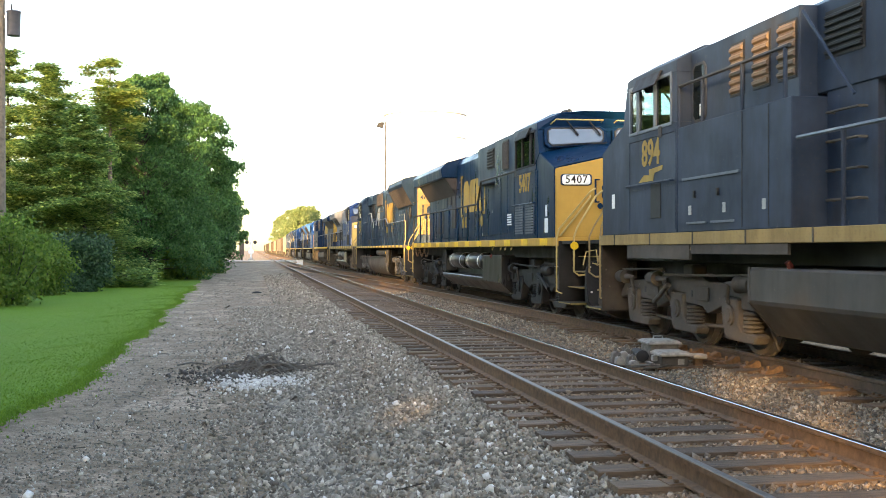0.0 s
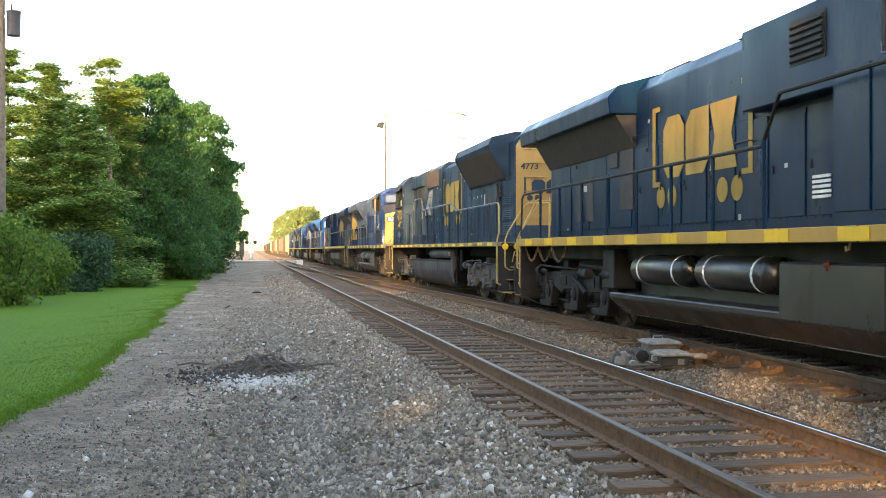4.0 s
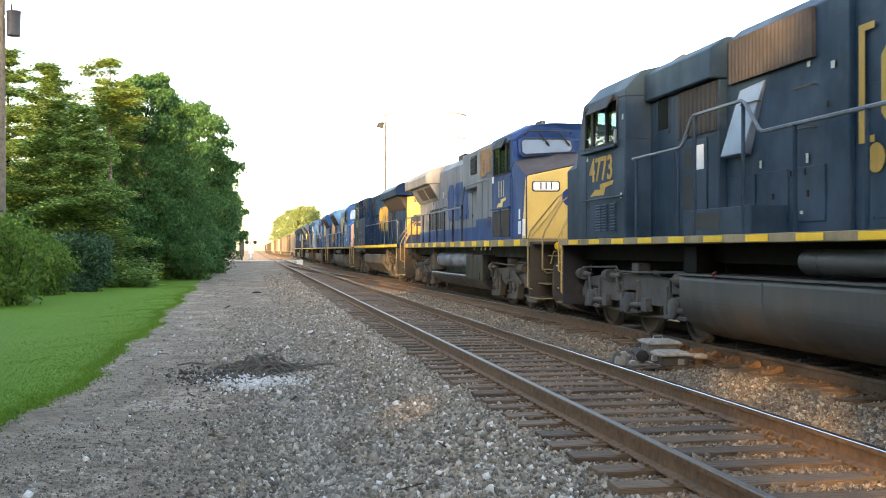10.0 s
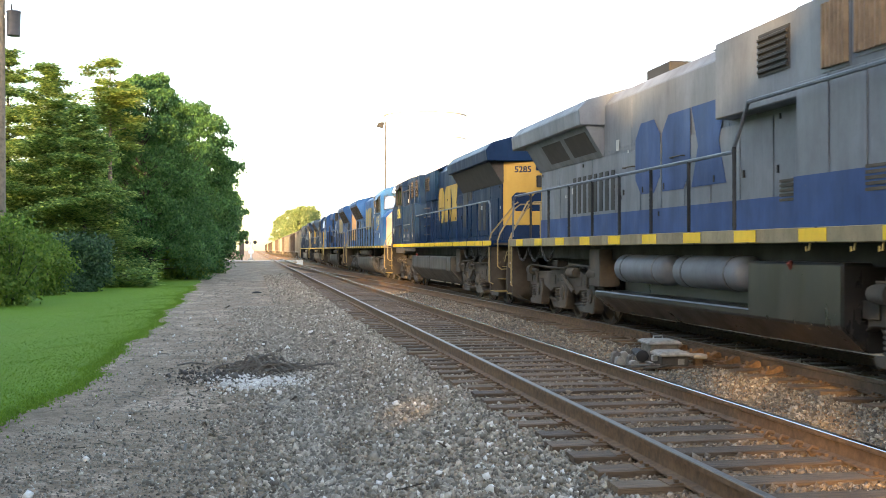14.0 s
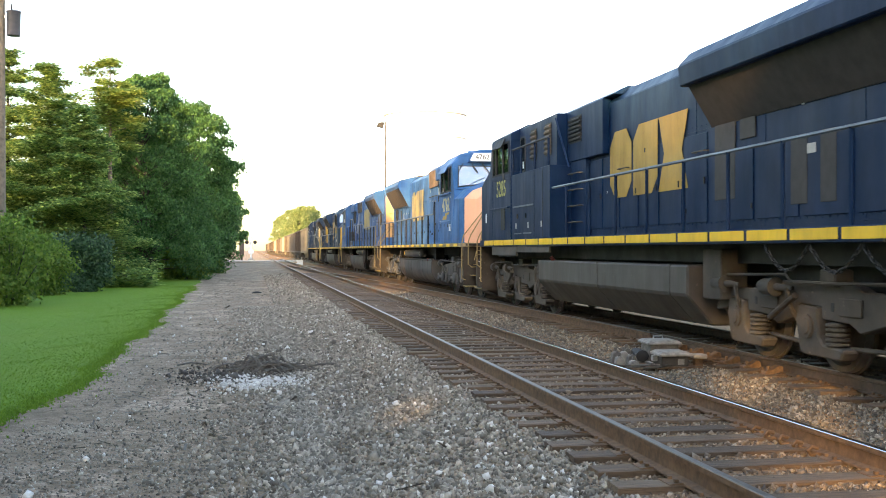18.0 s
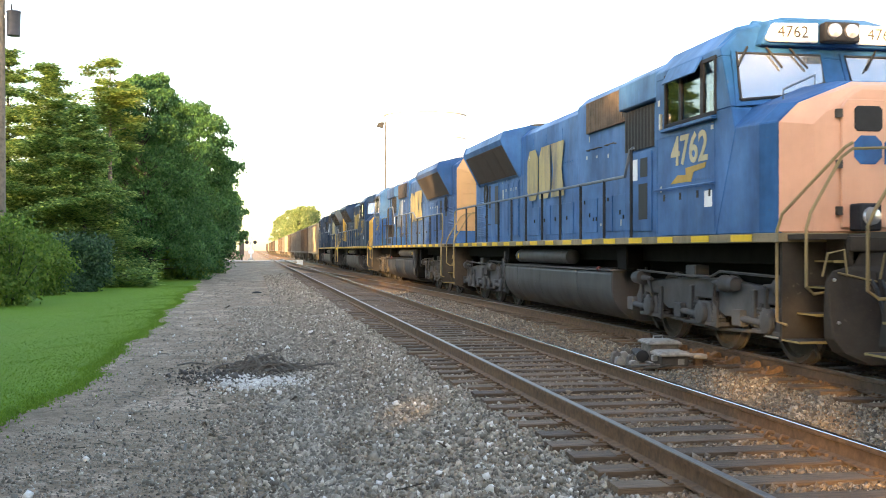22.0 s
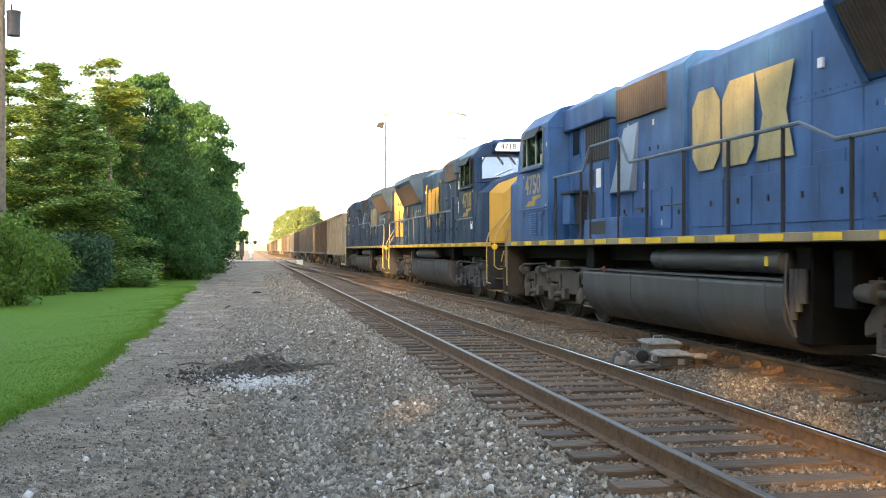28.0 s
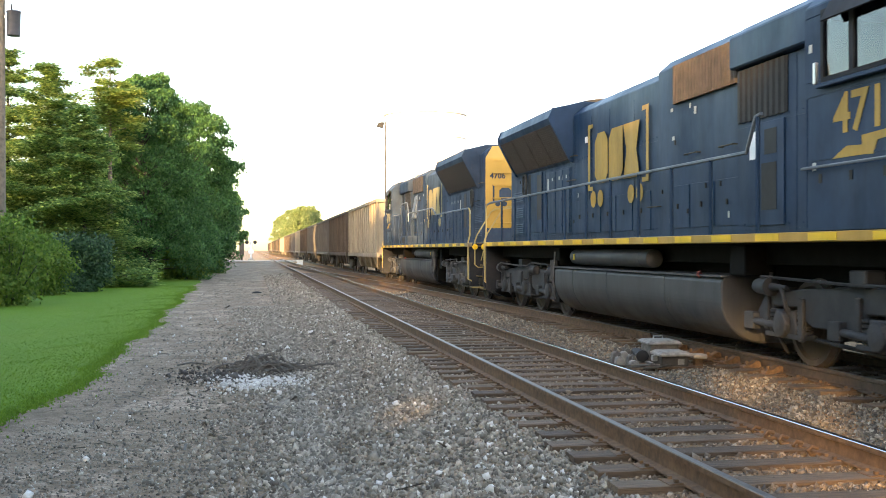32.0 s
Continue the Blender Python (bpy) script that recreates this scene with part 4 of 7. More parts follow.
    part("conduit", Form().tube([(-0.1, -0.58, 0.06), (-0.3, -0.75, 0.05), (-0.55, -0.70, 0.02)], 0.022), GEAR, ob)
    for sy in (-0.36, 0.24):
        part("long_tie", Form().box(-0.95, 1.0, sy - 0.12, sy + 0.12, -0.17, -0.002), TIE, ob, bevel=0.012)
    return ob


switch_machine(pose(5.82, 14.45, -0.205, 0, 0, -4)).scale = (0.92, 0.92, 0.84)


# heavy braces bolted along the outside of the train's rail at the switch
for k in range(6):
    y = 12.9 + 0.62 * k
    rb = thing("rail_brace", "rusty rail brace bolted beside the rail", "rail brace", "braces along the switch rail", pose(TRACK_TRAIN - RAIL - 0.13, y, -0.165))
    part("brace", Form().prism([(-0.16, -0.02), (0.10, -0.02), (0.085, 0.09), (0.03, 0.10), (-0.05, 0.05), (-0.16, 0.03)], "y", -0.07, 0.07), RAIL_SIDE, rb, bevel=0.01)
    part("bolt", Form().rod((-0.09, 0, 0.02), (-0.09, 0, 0.09), 0.022, 6), RAIL_SIDE, rb)
    part("plate", Form().box(-0.24, 0.08, -0.10, 0.10, -0.035, -0.015), RAIL_SIDE, rb)

# spring clips gripping the rail foot of the empty track
for k in range(5):
    y = 7.75 + 0.24 * k
    an = thing("rail_anchor", "bent steel anchor clipped under the rail", "rail anchor", "anchors on the empty track", pose(TRACK_NEAR + RAIL - 0.085, y, -0.165))
    part("clip", Form().tube([(0.04, 0, -0.01), (-0.05, 0, -0.012), (-0.075, 0, 0.02), (-0.045, 0, 0.05), (0.01, 0, 0.035)], 0.017, 8), RAIL_SIDE, an, smooth=True)

scrap = thing("wood_scrap", "charred piece of wood lying on the lane", "scrap", m=pose(0.17, 44.6, -0.36, 0, 0, 8))
part("board", Form().loft([[(-0.19, -0.06, 0.0), (-0.17, 0.07, 0.0), (-0.17, 0.06, 0.05), (-0.18, -0.05, 0.04)], [(0.0, -0.08, 0.0), (0.0, 0.08, 0.0), (0.0, 0.06, 0.09), (0.0, -0.06, 0.08)], [(0.20, -0.04, 0.0), (0.18, 0.06, 0.0), (0.18, 0.05, 0.04), (0.19, -0.03, 0.05)]]), BLACK, scrap)
leafscrap = thing("dead_leaf", "curled tan dead leaf on the lane", "leaf", m=pose(-1.88, 10.35, -0.335, 0, 0, 25))
part("blade", Form().loft([[(-0.055, 0.0, 0.012), (-0.05, 0.004, 0.014), (-0.05, 0.0, 0.016)], [(0.0, -0.028, 0.004), (0.0, 0.03, 0.022), (0.0, 0.0, 0.010)], [(0.055, 0.0, 0.020), (0.052, 0.004, 0.022), (0.052, 0.0, 0.024)]]), VENT_TAN, leafscrap)


def brush_pile(m):
    ob = thing("brush_pile", "heap of dry grey twigs on the gravel", "brush pile", m=m)
    r = random.Random(5)
    f = Form()
    for k in range(70):
        a = r.gauss(0.5, 0.6) + (math.pi if r.random() < 0.35 else 0)
        c = Vector((r.gauss(0.10, 0.30), r.gauss(0, 0.30), 0.0))
        ln = r.uniform(0.2, 0.7)
        rise = r.uniform(0.06, 0.30) * math.exp(-c.length * 1.1)
        d = Vector((math.cos(a), math.sin(a), 0))
        s = Vector((-d.y, d.x, 0)) * r.uniform(-0.15, 0.15)
        f.tube([c - d * ln * 0.4, c + Vector((0, 0, rise * 0.9)) + s * 0.5, c + d * ln * 0.4 + Vector((0, 0, rise)) + s, c + d * ln * 0.8 + Vector((0, 0, rise * 0.2))], r.uniform(0.007, 0.018), 5)
    tagged(part("brushwood", f, TWIG, ob), kind="stuff")
    g = np.random.default_rng(3)
    tv, tf = leaf_template("leaf")
    p = g.normal(0, 1, (300, 3)) * np.array([0.55, 0.7, 0.015]) + np.array([0, 0, 0.02])
    p[:, 2] = np.abs(p[:, 2])
    dl = new("dead_leaves", scatter_mesh("dead_leaves", tv, tf, p, 0.04 * g.uniform(0.6, 1.3, 300), g, TWIG))
    dl.parent = ob
    tagged(dl, kind="stuff")
    return ob


brush_pile(pose(0.05, 16.0, -0.36))
tv, tf = stone_template(91)
k = 800
g = np.random.default_rng(19)
p = np.stack([g.normal(-0.25, 0.42, k), g.normal(15.3, 0.55, k), np.zeros(k)], 1)
p[:, 2] = ground_z(p[:, 0], p[:, 1]) + 0.012
CHAR = plain("charred_wood_bits", (0.065, 0.055, 0.046), 0.9, 0.0, 0.5, 20, 0.3)
tagged(new("charred_debris", scatter_mesh("charred_debris", tv, tf, p, 0.012 * g.lognormal(0, 0.6, k), g, CHAR)), "dark charred bits round the burnt heap", "debris", kind="stuff")
k = 1100
g = np.random.default_rng(17)
p = np.stack([g.normal(0.08, 0.28, k) + 0.1 * np.sin(np.arange(k)), g.normal(14.5, 0.45, k), np.zeros(k)], 1)
p[:, 2] = ground_z(p[:, 0], p[:, 1]) + 0.022
tagged(new("ash_heap", scatter_mesh("ash_heap", tv, tf, p, 0.012 * g.lognormal(0, 0.5, k), g, ASH)), "pale ash and rubble burnt onto the gravel", "ash", kind="stuff")
# ---- locomotives: y = 0 at the coupler before the nose, y grows towards the long hood's end, x across, z up ----
def face(near, hw, y, z):
    """The pose of a sign on the side that the camera sees."""
    return Matrix(((0, 0, near, near * hw), (near, 0, 0, y), (0, 1, 0, z), (0, 0, 0, 1)))


def end_face(y, x, z, out):
    """The pose of a sign on an end face that looks along out (-1: forward, 1: backward)."""
    return Matrix(((-out, 0, 0, x), (0, 0, out, y), (0, 1, 0, z), (0, 0, 0, 1)))


def on_plane(form, m, thick=0.006):
    """Lays a flat form (x, y) onto a pose as a thin plate."""
    f = Form()
    for pts in form:
        n = len(pts)
        f.add([m @ Vector((x, y, 0.001)) for x, y in pts] + [m @ Vector((x, y, thick)) for x, y in pts],
              [tuple(range(n))[::-1], tuple(range(n, 2 * n))] + [(i, (i + 1) % n, (i + 1) % n + n, i + n) for i in range(n)])
    return f


def disc(cx, cy, r, n=16):
    return [(cx + r * math.cos(2 * math.pi * i / n), cy + r * math.sin(2 * math.pi * i / n)) for i in range(n)]


def emblem(w, h, bracket=True, dots=True):
    """The operator's mark as plain heavy shapes: an octagon, a slab with two cut corners and an hourglass, and square brackets and dots where the hood has them."""
    iw = w * (0.74 if bracket else 1.0)
    s, x0, y = iw / 3, -iw / 2, h * 0.5
    e, c = s * 0.94, s * 0.22
    out = [("mark_octagon", [(x0 + c, -y), (x0 + e - c, -y), (x0 + e, -y + c), (x0 + e, y - c), (x0 + e - c, y), (x0 + c, y), (x0, y - c), (x0, -y + c)])]
    x = x0 + s * 1.02
    out.append(("mark_slab", [(x, -y), (x + e - c, -y), (x + e, -y + c), (x + e, y), (x + c, y), (x, y - c)]))
    x = x0 + 2 * s
    out.append(("mark_hourglass", [(x, -y), (x + s, -y), (x + s * 0.80, 0.0), (x + s, y), (x, y), (x + s * 0.20, 0.0)]))
    if bracket:
        bx, bt = w / 2, w * 0.035
        for g in (-1, 1):
            out.append(("mark_bracket", [(g * bx, -h * .62), (g * bx, h * .72), (g * (bx - bt * 2.6), h * .72), (g * (bx - bt * 2.6), h * .64), (g * (bx - bt), h * .64), (g * (bx - bt), -h * .54), (g * (bx - bt * 2.6), -h * .54), (g * (bx - bt * 2.6), -h * .62)]))
    if dots:
        for dx in (-0.40, -0.27, 0.24, 0.37):
            out.append(("mark_dot", disc(w * dx, -h * 0.80, w * 0.05)))
    return out


def mark(w, h, brackets, m, material, parent, label):
    """Lays the mark on a face, each shape a part of its own."""
    for k, (name, pts) in enumerate(emblem(w, h, brackets, brackets)):
        part(name, on_plane([pts], m, 0.005), material, parent, label if k == 0 else "")


def corrugated(o, u, v, out, count, depth=0.02, back=0.015):
    """A ribbed screen as one plate: ridges run along v and repeat along u."""
    o, u, v, out = Vector(o), Vector(u), Vector(v), Vector(out)
    prof = []
    for k in range(count):
        for q, d in ((0.06, 0), (0.28, 1), (0.62, 1), (0.84, 0)):
            prof.append(o + u * ((k + q) / count) + out * (depth * d + back))
    prof = [o] + [o + out * back] + prof + [o + u + out * back] + [o + u]
    return Form().loft([prof, [p + v for p in prof]])


def bolt(w, h):
    """A zigzag stripe: a low bar, a steep link and a high bar, as three flat pieces."""
    return [[(-w * .5, -h * .46), (-w * .28, h * .02), (-w * .05, -h * .04), (-w * .02, -h * .46)],
            [(-w * .05, -h * .04), (-w * .06, h * .36), (w * .16, h * .06), (w * .10, -h * .5), (-w * .02, -h * .46)],
            [(-w * .06, h * .36), (w * .5, h * .5), (w * .47, h * .2), (w * .16, h * .06)]]


def rim_of(x, y0, y1, z0, z1, w):
    """A flat rectangular frame of width w in the plane of a side wall."""
    return Form().box(*x, y0, y1, z0, z0 + w).box(*x, y0, y1, z1 - w, z1).box(*x, y0, y0 + w, z0 + w, z1 - w).box(*x, y1 - w, y1, z0 + w, z1 - w)


WHEEL_R = 0.533
wheelset_parts = {"axle": mesh_of("wheelset", Form().rod((-1.0, 0, 0), (1.0, 0, 0), 0.09, 10), GEAR)}
for sx in (-1, 1):
    wf = Form().lathe([(sx * 0.66, 0.10), (sx * 0.69, 0.14), (sx * 0.70, 0.42), (sx * 0.685, 0.46), (sx * 0.68, 0.558), (sx * 0.71, 0.558), (sx * 0.72, 0.535), (sx * 0.815, 0.525), (sx * 0.815, 0.46), (sx * 0.77, 0.43), (sx * 0.755, 0.20), (sx * 0.83, 0.15), (sx * 0.83, 0.02)], (0, 0, 0), "x", 28)
    me = mesh_of("wheel", wf, GEAR, smooth=True)
    me.materials.append(STEEL)
    for pg in me.polygons:
        if 0.52 < math.hypot(pg.center.y, pg.center.z) < 0.54 and abs(pg.normal.x) < 0.6:
            pg.material_index = 1
    wheelset_parts[sx] = me
ROLLING = []      # (wheelset, place on its vehicle, direction of roll)


def wheelset(veh, y, sense, scale=1.0):
    ob = new("wheelset", wheelset_parts["axle"])
    ob.parent = veh
    ob.matrix_basis = pose(0, y, WHEEL_R * scale)
    ob.scale = (1, scale, scale)
    for sx in (-1, 1):
        c = new("wheel", wheelset_parts[sx])
        c.parent = ob
    ROLLING.append((ob, y, sense))
    return ob


def bogie(veh, y0, axles, emd, mat):
    """A three-axle truck: heavy side frames, axle boxes, springs on their seats, brake cylinders, pipes, dampers and sanders."""
    lo, hi = axles[0] - 0.75, axles[-1] + 0.75
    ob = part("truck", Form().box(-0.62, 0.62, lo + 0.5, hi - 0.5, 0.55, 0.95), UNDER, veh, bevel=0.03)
    for sx in (-1, 1):
        X = lambda p, q: sorted((sx * p, sx * q))
        if emd:
            prof = [(lo, 0.66), (lo + 0.16, 0.84), (lo + 0.5, 0.92), (axles[0] + 0.5, 0.98), (axles[1] - 0.5, 1.04), (axles[1] + 0.5, 1.04), (axles[2] - 0.5, 0.98), (hi - 0.5, 0.92), (hi - 0.16, 0.84), (hi, 0.66), (hi, 0.50)]
            for a in reversed(axles):
                prof += [(a + 0.62, 0.52), (a + 0.36, 0.62), (a + 0.30, 0.74), (a - 0.30, 0.74), (a - 0.36, 0.62), (a - 0.62, 0.52)]
            prof += [(lo, 0.50)]
            part("side_frame", Form().prism(prof, "x", *X(1.0, 1.15)), mat, ob, bevel=0.02)
            for a in axles:
                part("axle_box", Form().prism([(a - 0.30, 0.50), (a - 0.26, 0.36), (a + 0.26, 0.36), (a + 0.30, 0.50), (a + 0.22, 0.70), (a - 0.22, 0.70)], "x", *X(0.98, 1.18)).lathe([(0, 0.17), (sx * 0.07, 0.16), (sx * 0.09, 0.06)], (sx * 1.18, a, 0.53), "x", 16), mat, ob, bevel=0.015)
                for dy in (-0.33, 0.33):
                    sp = Form()
                    for q in range(5):
                        sp.lathe([(q * 0.058, 0.075), (0.014 + q * 0.058, 0.10), (0.042 + q * 0.058, 0.10), (0.054 + q * 0.058, 0.075)], (sx * 1.08, a + dy, 0.42), "z", 10)
                    part("spring", sp, mat, ob)
                part("spring_seat", Form().box(*X(0.98, 1.20), a - 0.45, a + 0.45, 0.36, 0.42), mat, ob, bevel=0.01)
                part("steering_link", Form().rod((sx * 1.19, a + 0.16, 0.50), (sx * 1.19, a + 0.84, 0.53), 0.05, 8).box(*X(1.12, 1.24), a + 0.70, a + 0.96, 0.42, 0.64), mat, ob, bevel=0.012)
                part("pedestal_tie", Form().box(*X(1.14, 1.19), a - 0.46, a - 0.34, 0.34, 0.86), mat, ob, bevel=0.012)
                part("brake_beam_hanger", Form().box(*X(1.14, 1.20), a + 0.38, a + 0.48, 0.44, 0.92), mat, ob, bevel=0.012)
        else:
            prof = [(lo - 0.05, 0.70), (lo + 0.22, 0.92), (axles[0] + 0.55, 0.95), (axles[0] + 0.85, 1.06), (axles[1] + 0.7, 1.08), (axles[1] + 1.0, 0.98), (hi - 0.3, 0.95), (hi + 0.05, 0.74), (hi + 0.05, 0.62)]
            for a in reversed(axles):
                prof += [(a + 0.95, 0.52), (a + 0.72, 0.62), (a + 0.16, 0.64), (a + 0.14, 0.78), (a - 0.34, 0.80), (a - 0.40, 0.66)]
            prof += [(lo - 0.05, 0.60)]
            part("side_frame", Form().prism(prof, "x", *X(0.98, 1.15)), mat, ob, bevel=0.02)
            for a in axles:
                ab = part("axle_box", Form().prism([(a - 0.38, 0.62), (a - 0.28, 0.26), (a - 0.20, 0.21), (a + 0.60, 0.20), (a + 0.66, 0.30), (a + 0.62, 0.33), (a + 0.24, 0.35), (a + 0.14, 0.44), (a + 0.10, 0.775), (a - 0.32, 0.79)], "x", *X(0.98, 1.19)), mat, ob, bevel=0.02)
                part("bearing_cap", Form().lathe([(0, 0.14), (sx * 0.03, 0.14), (sx * 0.035, 0.10), (sx * 0.05, 0.09), (sx * 0.055, 0.02)], (sx * 1.19, a - 0.09, 0.55), "x", 18), mat, ab)
                sp = Form()
                for q in range(5):
                    sp.lathe([(q * 0.056, 0.10), (0.014 + q * 0.056, 0.135), (0.040 + q * 0.056, 0.135), (0.052 + q * 0.056, 0.10)], (sx * 1.08, a + 0.38, 0.34), "z", 12)
                part("spring", sp, mat, ob)
                part("frame_slot", Form().box(*X(1.15, 1.156), a + 0.36, a + 0.42, 0.74, 0.84), BLACK, ob)
                part("frame_plate", Form().box(*X(1.15, 1.175), a + 0.55, a + 1.0, 0.70, 0.90), mat, ob, bevel=0.008)
        for a, d in ((axles[0] - 0.50, 1), (axles[1] - 0.95, 1), (axles[2] + 0.40, -1)):
            part("brake_cylinder", Form().lathe([(-0.20 * d, 0.04), (-0.19 * d, 0.09), (-0.12 * d, 0.105), (0.10 * d, 0.105), (0.12 * d, 0.12), (0.16 * d, 0.12), (0.17 * d, 0.05), (0.55 * d, 0.025)], (sx * 1.22, a, 0.98), "y", 16), mat, ob, smooth=True)
            part("brake_hanger", Form().tube([(sx * 1.24, a + 0.45 * d, 0.98), (sx * 1.22, a + 0.52 * d, 0.74), (sx * 1.05, a + 0.50 * d, 0.50)], 0.03), mat, ob)
        part("brake_pipe", Form().tube([(sx * 1.2, lo + 0.2, 1.10), (sx * 1.2, axles[1] - 0.6, 1.14), (sx * 1.24, axles[1] - 0.4, 1.06), (sx * 1.24, axles[1] + 0.5, 1.06), (sx * 1.2, hi - 0.2, 1.10)], 0.02), mat, ob)
        if not emd:
            part("damper", Form().rod((sx * 1.22, axles[1] - 0.95, 0.60), (sx * 1.26, axles[1] - 0.25, 0.90), 0.04, 8), mat, ob)
        part("bolster_stop", Form().box(*X(0.98, 1.22), axles[1] + 0.22, axles[1] + 0.55, 1.02, 1.22), mat, ob, bevel=0.02)
        for yy, dd in ((lo + 0.08, 0.25), (hi - 0.08, -0.25)):
            part("sand_pipe", Form().tube([(sx * 1.0, yy, 1.15), (sx * 1.05, yy, 0.6), (sx * 0.82, yy + dd * 0.4, 0.12)], 0.025), mat, ob)
        part("brake_rod", Form().tube([(sx * 1.0, lo + 0.3, 0.40), (sx * 0.98, axles[1], 0.30), (sx * 1.0, hi - 0.3, 0.40)], 0.028), mat, ob)
    return ob


def fittings(hood, near, hw, y0, y1, seed, mat):
    """Small things on a hood side: labels, latches, hinges, grab irons."""
    r = random.Random(seed)
    for k in range(6):
        y, z = r.uniform(y0, y1), r.choice((1.85, 2.5, 3.2, 3.5, 3.62)) + r.uniform(-0.05, 0.05)
        w, h = r.uniform(0.04, 0.09), r.uniform(0.04, 0.12)
        part("panel_label", Form().box(*sorted((near * hw, near * (hw + 0.004))), y, y + w, z, z + h), LABEL, hood, "dull white label")
    for k in range(5):
        y, z = y0 + (y1 - y0) * (k + r.random()) / 5, r.choice((2.0, 2.35, 3.1))
        part("latch", Form().box(*sorted((near * hw, near * (hw + 0.02))), y, y + 0.03, z, z + 0.07), BLACK, hood)
    for k in range(3):
        y, z = r.uniform(y0, y1), r.choice((2.15, 2.9, 3.4))
        part("grab_iron", Form().tube([(near * hw, y, z), (near * (hw + 0.07), y, z), (near * (hw + 0.07), y + 0.45, z), (near * hw, y + 0.45, z)], 0.012), mat, hood)


def seams(owner, near, hw, ys, zs, y_range, z_range, mat, bolts=True):
    """Panel joints as narrow proud strips, and rows of small bolt heads along the level ones."""
    for y in ys:
        part("panel_joint", Form().box(*sorted((near * hw, near * (hw + 0.007))), y - 0.012, y + 0.012, *z_range), mat, owner)
    for z in zs:
        part("panel_joint", Form().box(*sorted((near * hw, near * (hw + 0.007))), *y_range, z - 0.012, z + 0.012), mat, owner)
        if not bolts:
            continue
        f = Form()
        y = y_range[0] + 0.1
        while y < y_range[1] - 0.05:
            f.box(*sorted((near * hw, near * (hw + 0.010))), y, y + 0.022, z + 0.04, z + 0.062)
            y += 0.17
        tagged(part("bolt_strip", f, mat, owner), kind="stuff")


def railing(veh, x, pts, posts, mat, post_mat, foot=1.66):
    """One length of handrail with its stanchions."""
    part("handrail", Form().tube([(x, y, z) for y, z in pts], 0.026), mat, veh, "painted pipe handrail")
    for y in posts:
        z = np.interp(y, [p[0] for p in sorted(pts)], [p[1] for p in sorted(pts)])
        part("stanchion", Form().rod((x, y, foot - 0.06), (x, y, float(z)), 0.026, 6), post_mat, veh)


def end_steps(veh, y_out, y_in, mat_well, rail_mat, disc_plate=False, hood_rail=False):
    """The corner steps of one end with grab irons, the pilot and plow, the coupler, hoses and a railing across."""
    d = 1 if y_in > y_out else -1
    Y = lambda a, b: sorted((y_out + a * d, y_out + b * d))
    deep = abs(y_in - y_out)
    for sx in (-1, 1):
        X = lambda a, b: sorted((sx * a, sx * b))
        well = part("step_well", Form().box(*X(0.86, 0.92), *Y(0, deep), 0.42, 1.62).box(*X(0.92, 1.50), *Y(deep - 0.05, deep), 0.36, 1.62).box(*X(0.92, 1.44), *Y(0.02, deep - 0.05), 1.56, 1.62), mat_well, veh)
        for k, z in enumerate((0.40, 0.71, 1.02, 1.32)):
            x1 = (1.51, 1.31, 1.20, 1.09)[k]
            tread = part("step", Form().box(*X(0.92, x1), *Y(0.03, deep - 0.06), z - 0.025, z), mat_well, well)
            part("step_edge", Form().box(*X(x1 - min(0.36, x1 - 0.93), x1 - 0.004), *Y(0.022, 0.03), z - 0.028, z + 0.002).box(*X(x1, x1 + 0.006), *Y(0.03, deep - 0.06), z - 0.024, z - 0.002), STEP_YELLOW, tread, "worn yellow edge of the tread")
            part("riser", Form().box(*X(0.925, 0.945), *Y(0.05, deep - 0.06), z, z + 0.27), mat_well, tread)
        if hood_rail:      # the handrail of the running board comes down beside the steps
            low = [(sx * 1.50, y_in - 0.05 * d, 1.86), (sx * 1.50, y_in - 0.05 * d, 2.52), (sx * 1.50, y_in + 0.02 * d, 2.60), (sx * 1.50, y_in + 0.14 * d, 2.63)]
        else:
            low = [(sx * 1.50, y_in - 0.05 * d, 1.86), (sx * 1.0, y_in - 0.55 * d, 2.60), (sx * 0.9, y_in - 0.55 * d, 2.66)]
        part("grab_iron", Form().tube([(sx * 1.46, y_in - 0.10 * d, 0.56), (sx * 1.54, y_in, 0.60), (sx * 1.54, y_in, 1.66)] + low, 0.019 if not hood_rail else 0.023), rail_mat, veh)
        part("grab_iron", Form().tube([(sx * 1.05, y_out + 0.16 * d, 0.96), (sx * 1.34, y_out + 0.02 * d, 0.94), (sx * 1.45, y_out - 0.01 * d, 1.02), (sx * 1.45, y_out - 0.01 * d, 1.68), (sx * 1.38, y_out + 0.02 * d, 1.86), (sx * 0.98, y_out + 0.05 * d, 2.50), (sx * 0.84, y_out + 0.05 * d, 2.60), (sx * 0.30, y_out + 0.05 * d, 2.62)], 0.019), rail_mat, veh)
        if disc_plate:
            part("step_disc", Form().lathe([(-0.012, 0.078), (0.012, 0.078)], (sx * 1.45, y_out - 0.04 * d, 1.52), "y", 16), SAFETY, veh, "round yellow plate on the grab iron")
        part("cut_lever", Form().tube([(sx * 1.28, y_out - 0.06 * d, 1.14), (sx * 1.22, y_out - 0.07 * d, 1.40), (sx * 1.02, y_out - 0.07 * d, 1.44), (sx * 0.98, y_out - 0.07 * d, 1.14)], 0.013), rail_mat, veh)
        part("cut_lever_rod", Form().tube([(sx * 1.1, y_out - 0.08 * d, 1.18), (sx * 0.55, y_out - 0.12 * d, 1.06), (sx * 0.20, y_out - 0.30 * d, 1.04)], 0.012), rail_mat, veh)
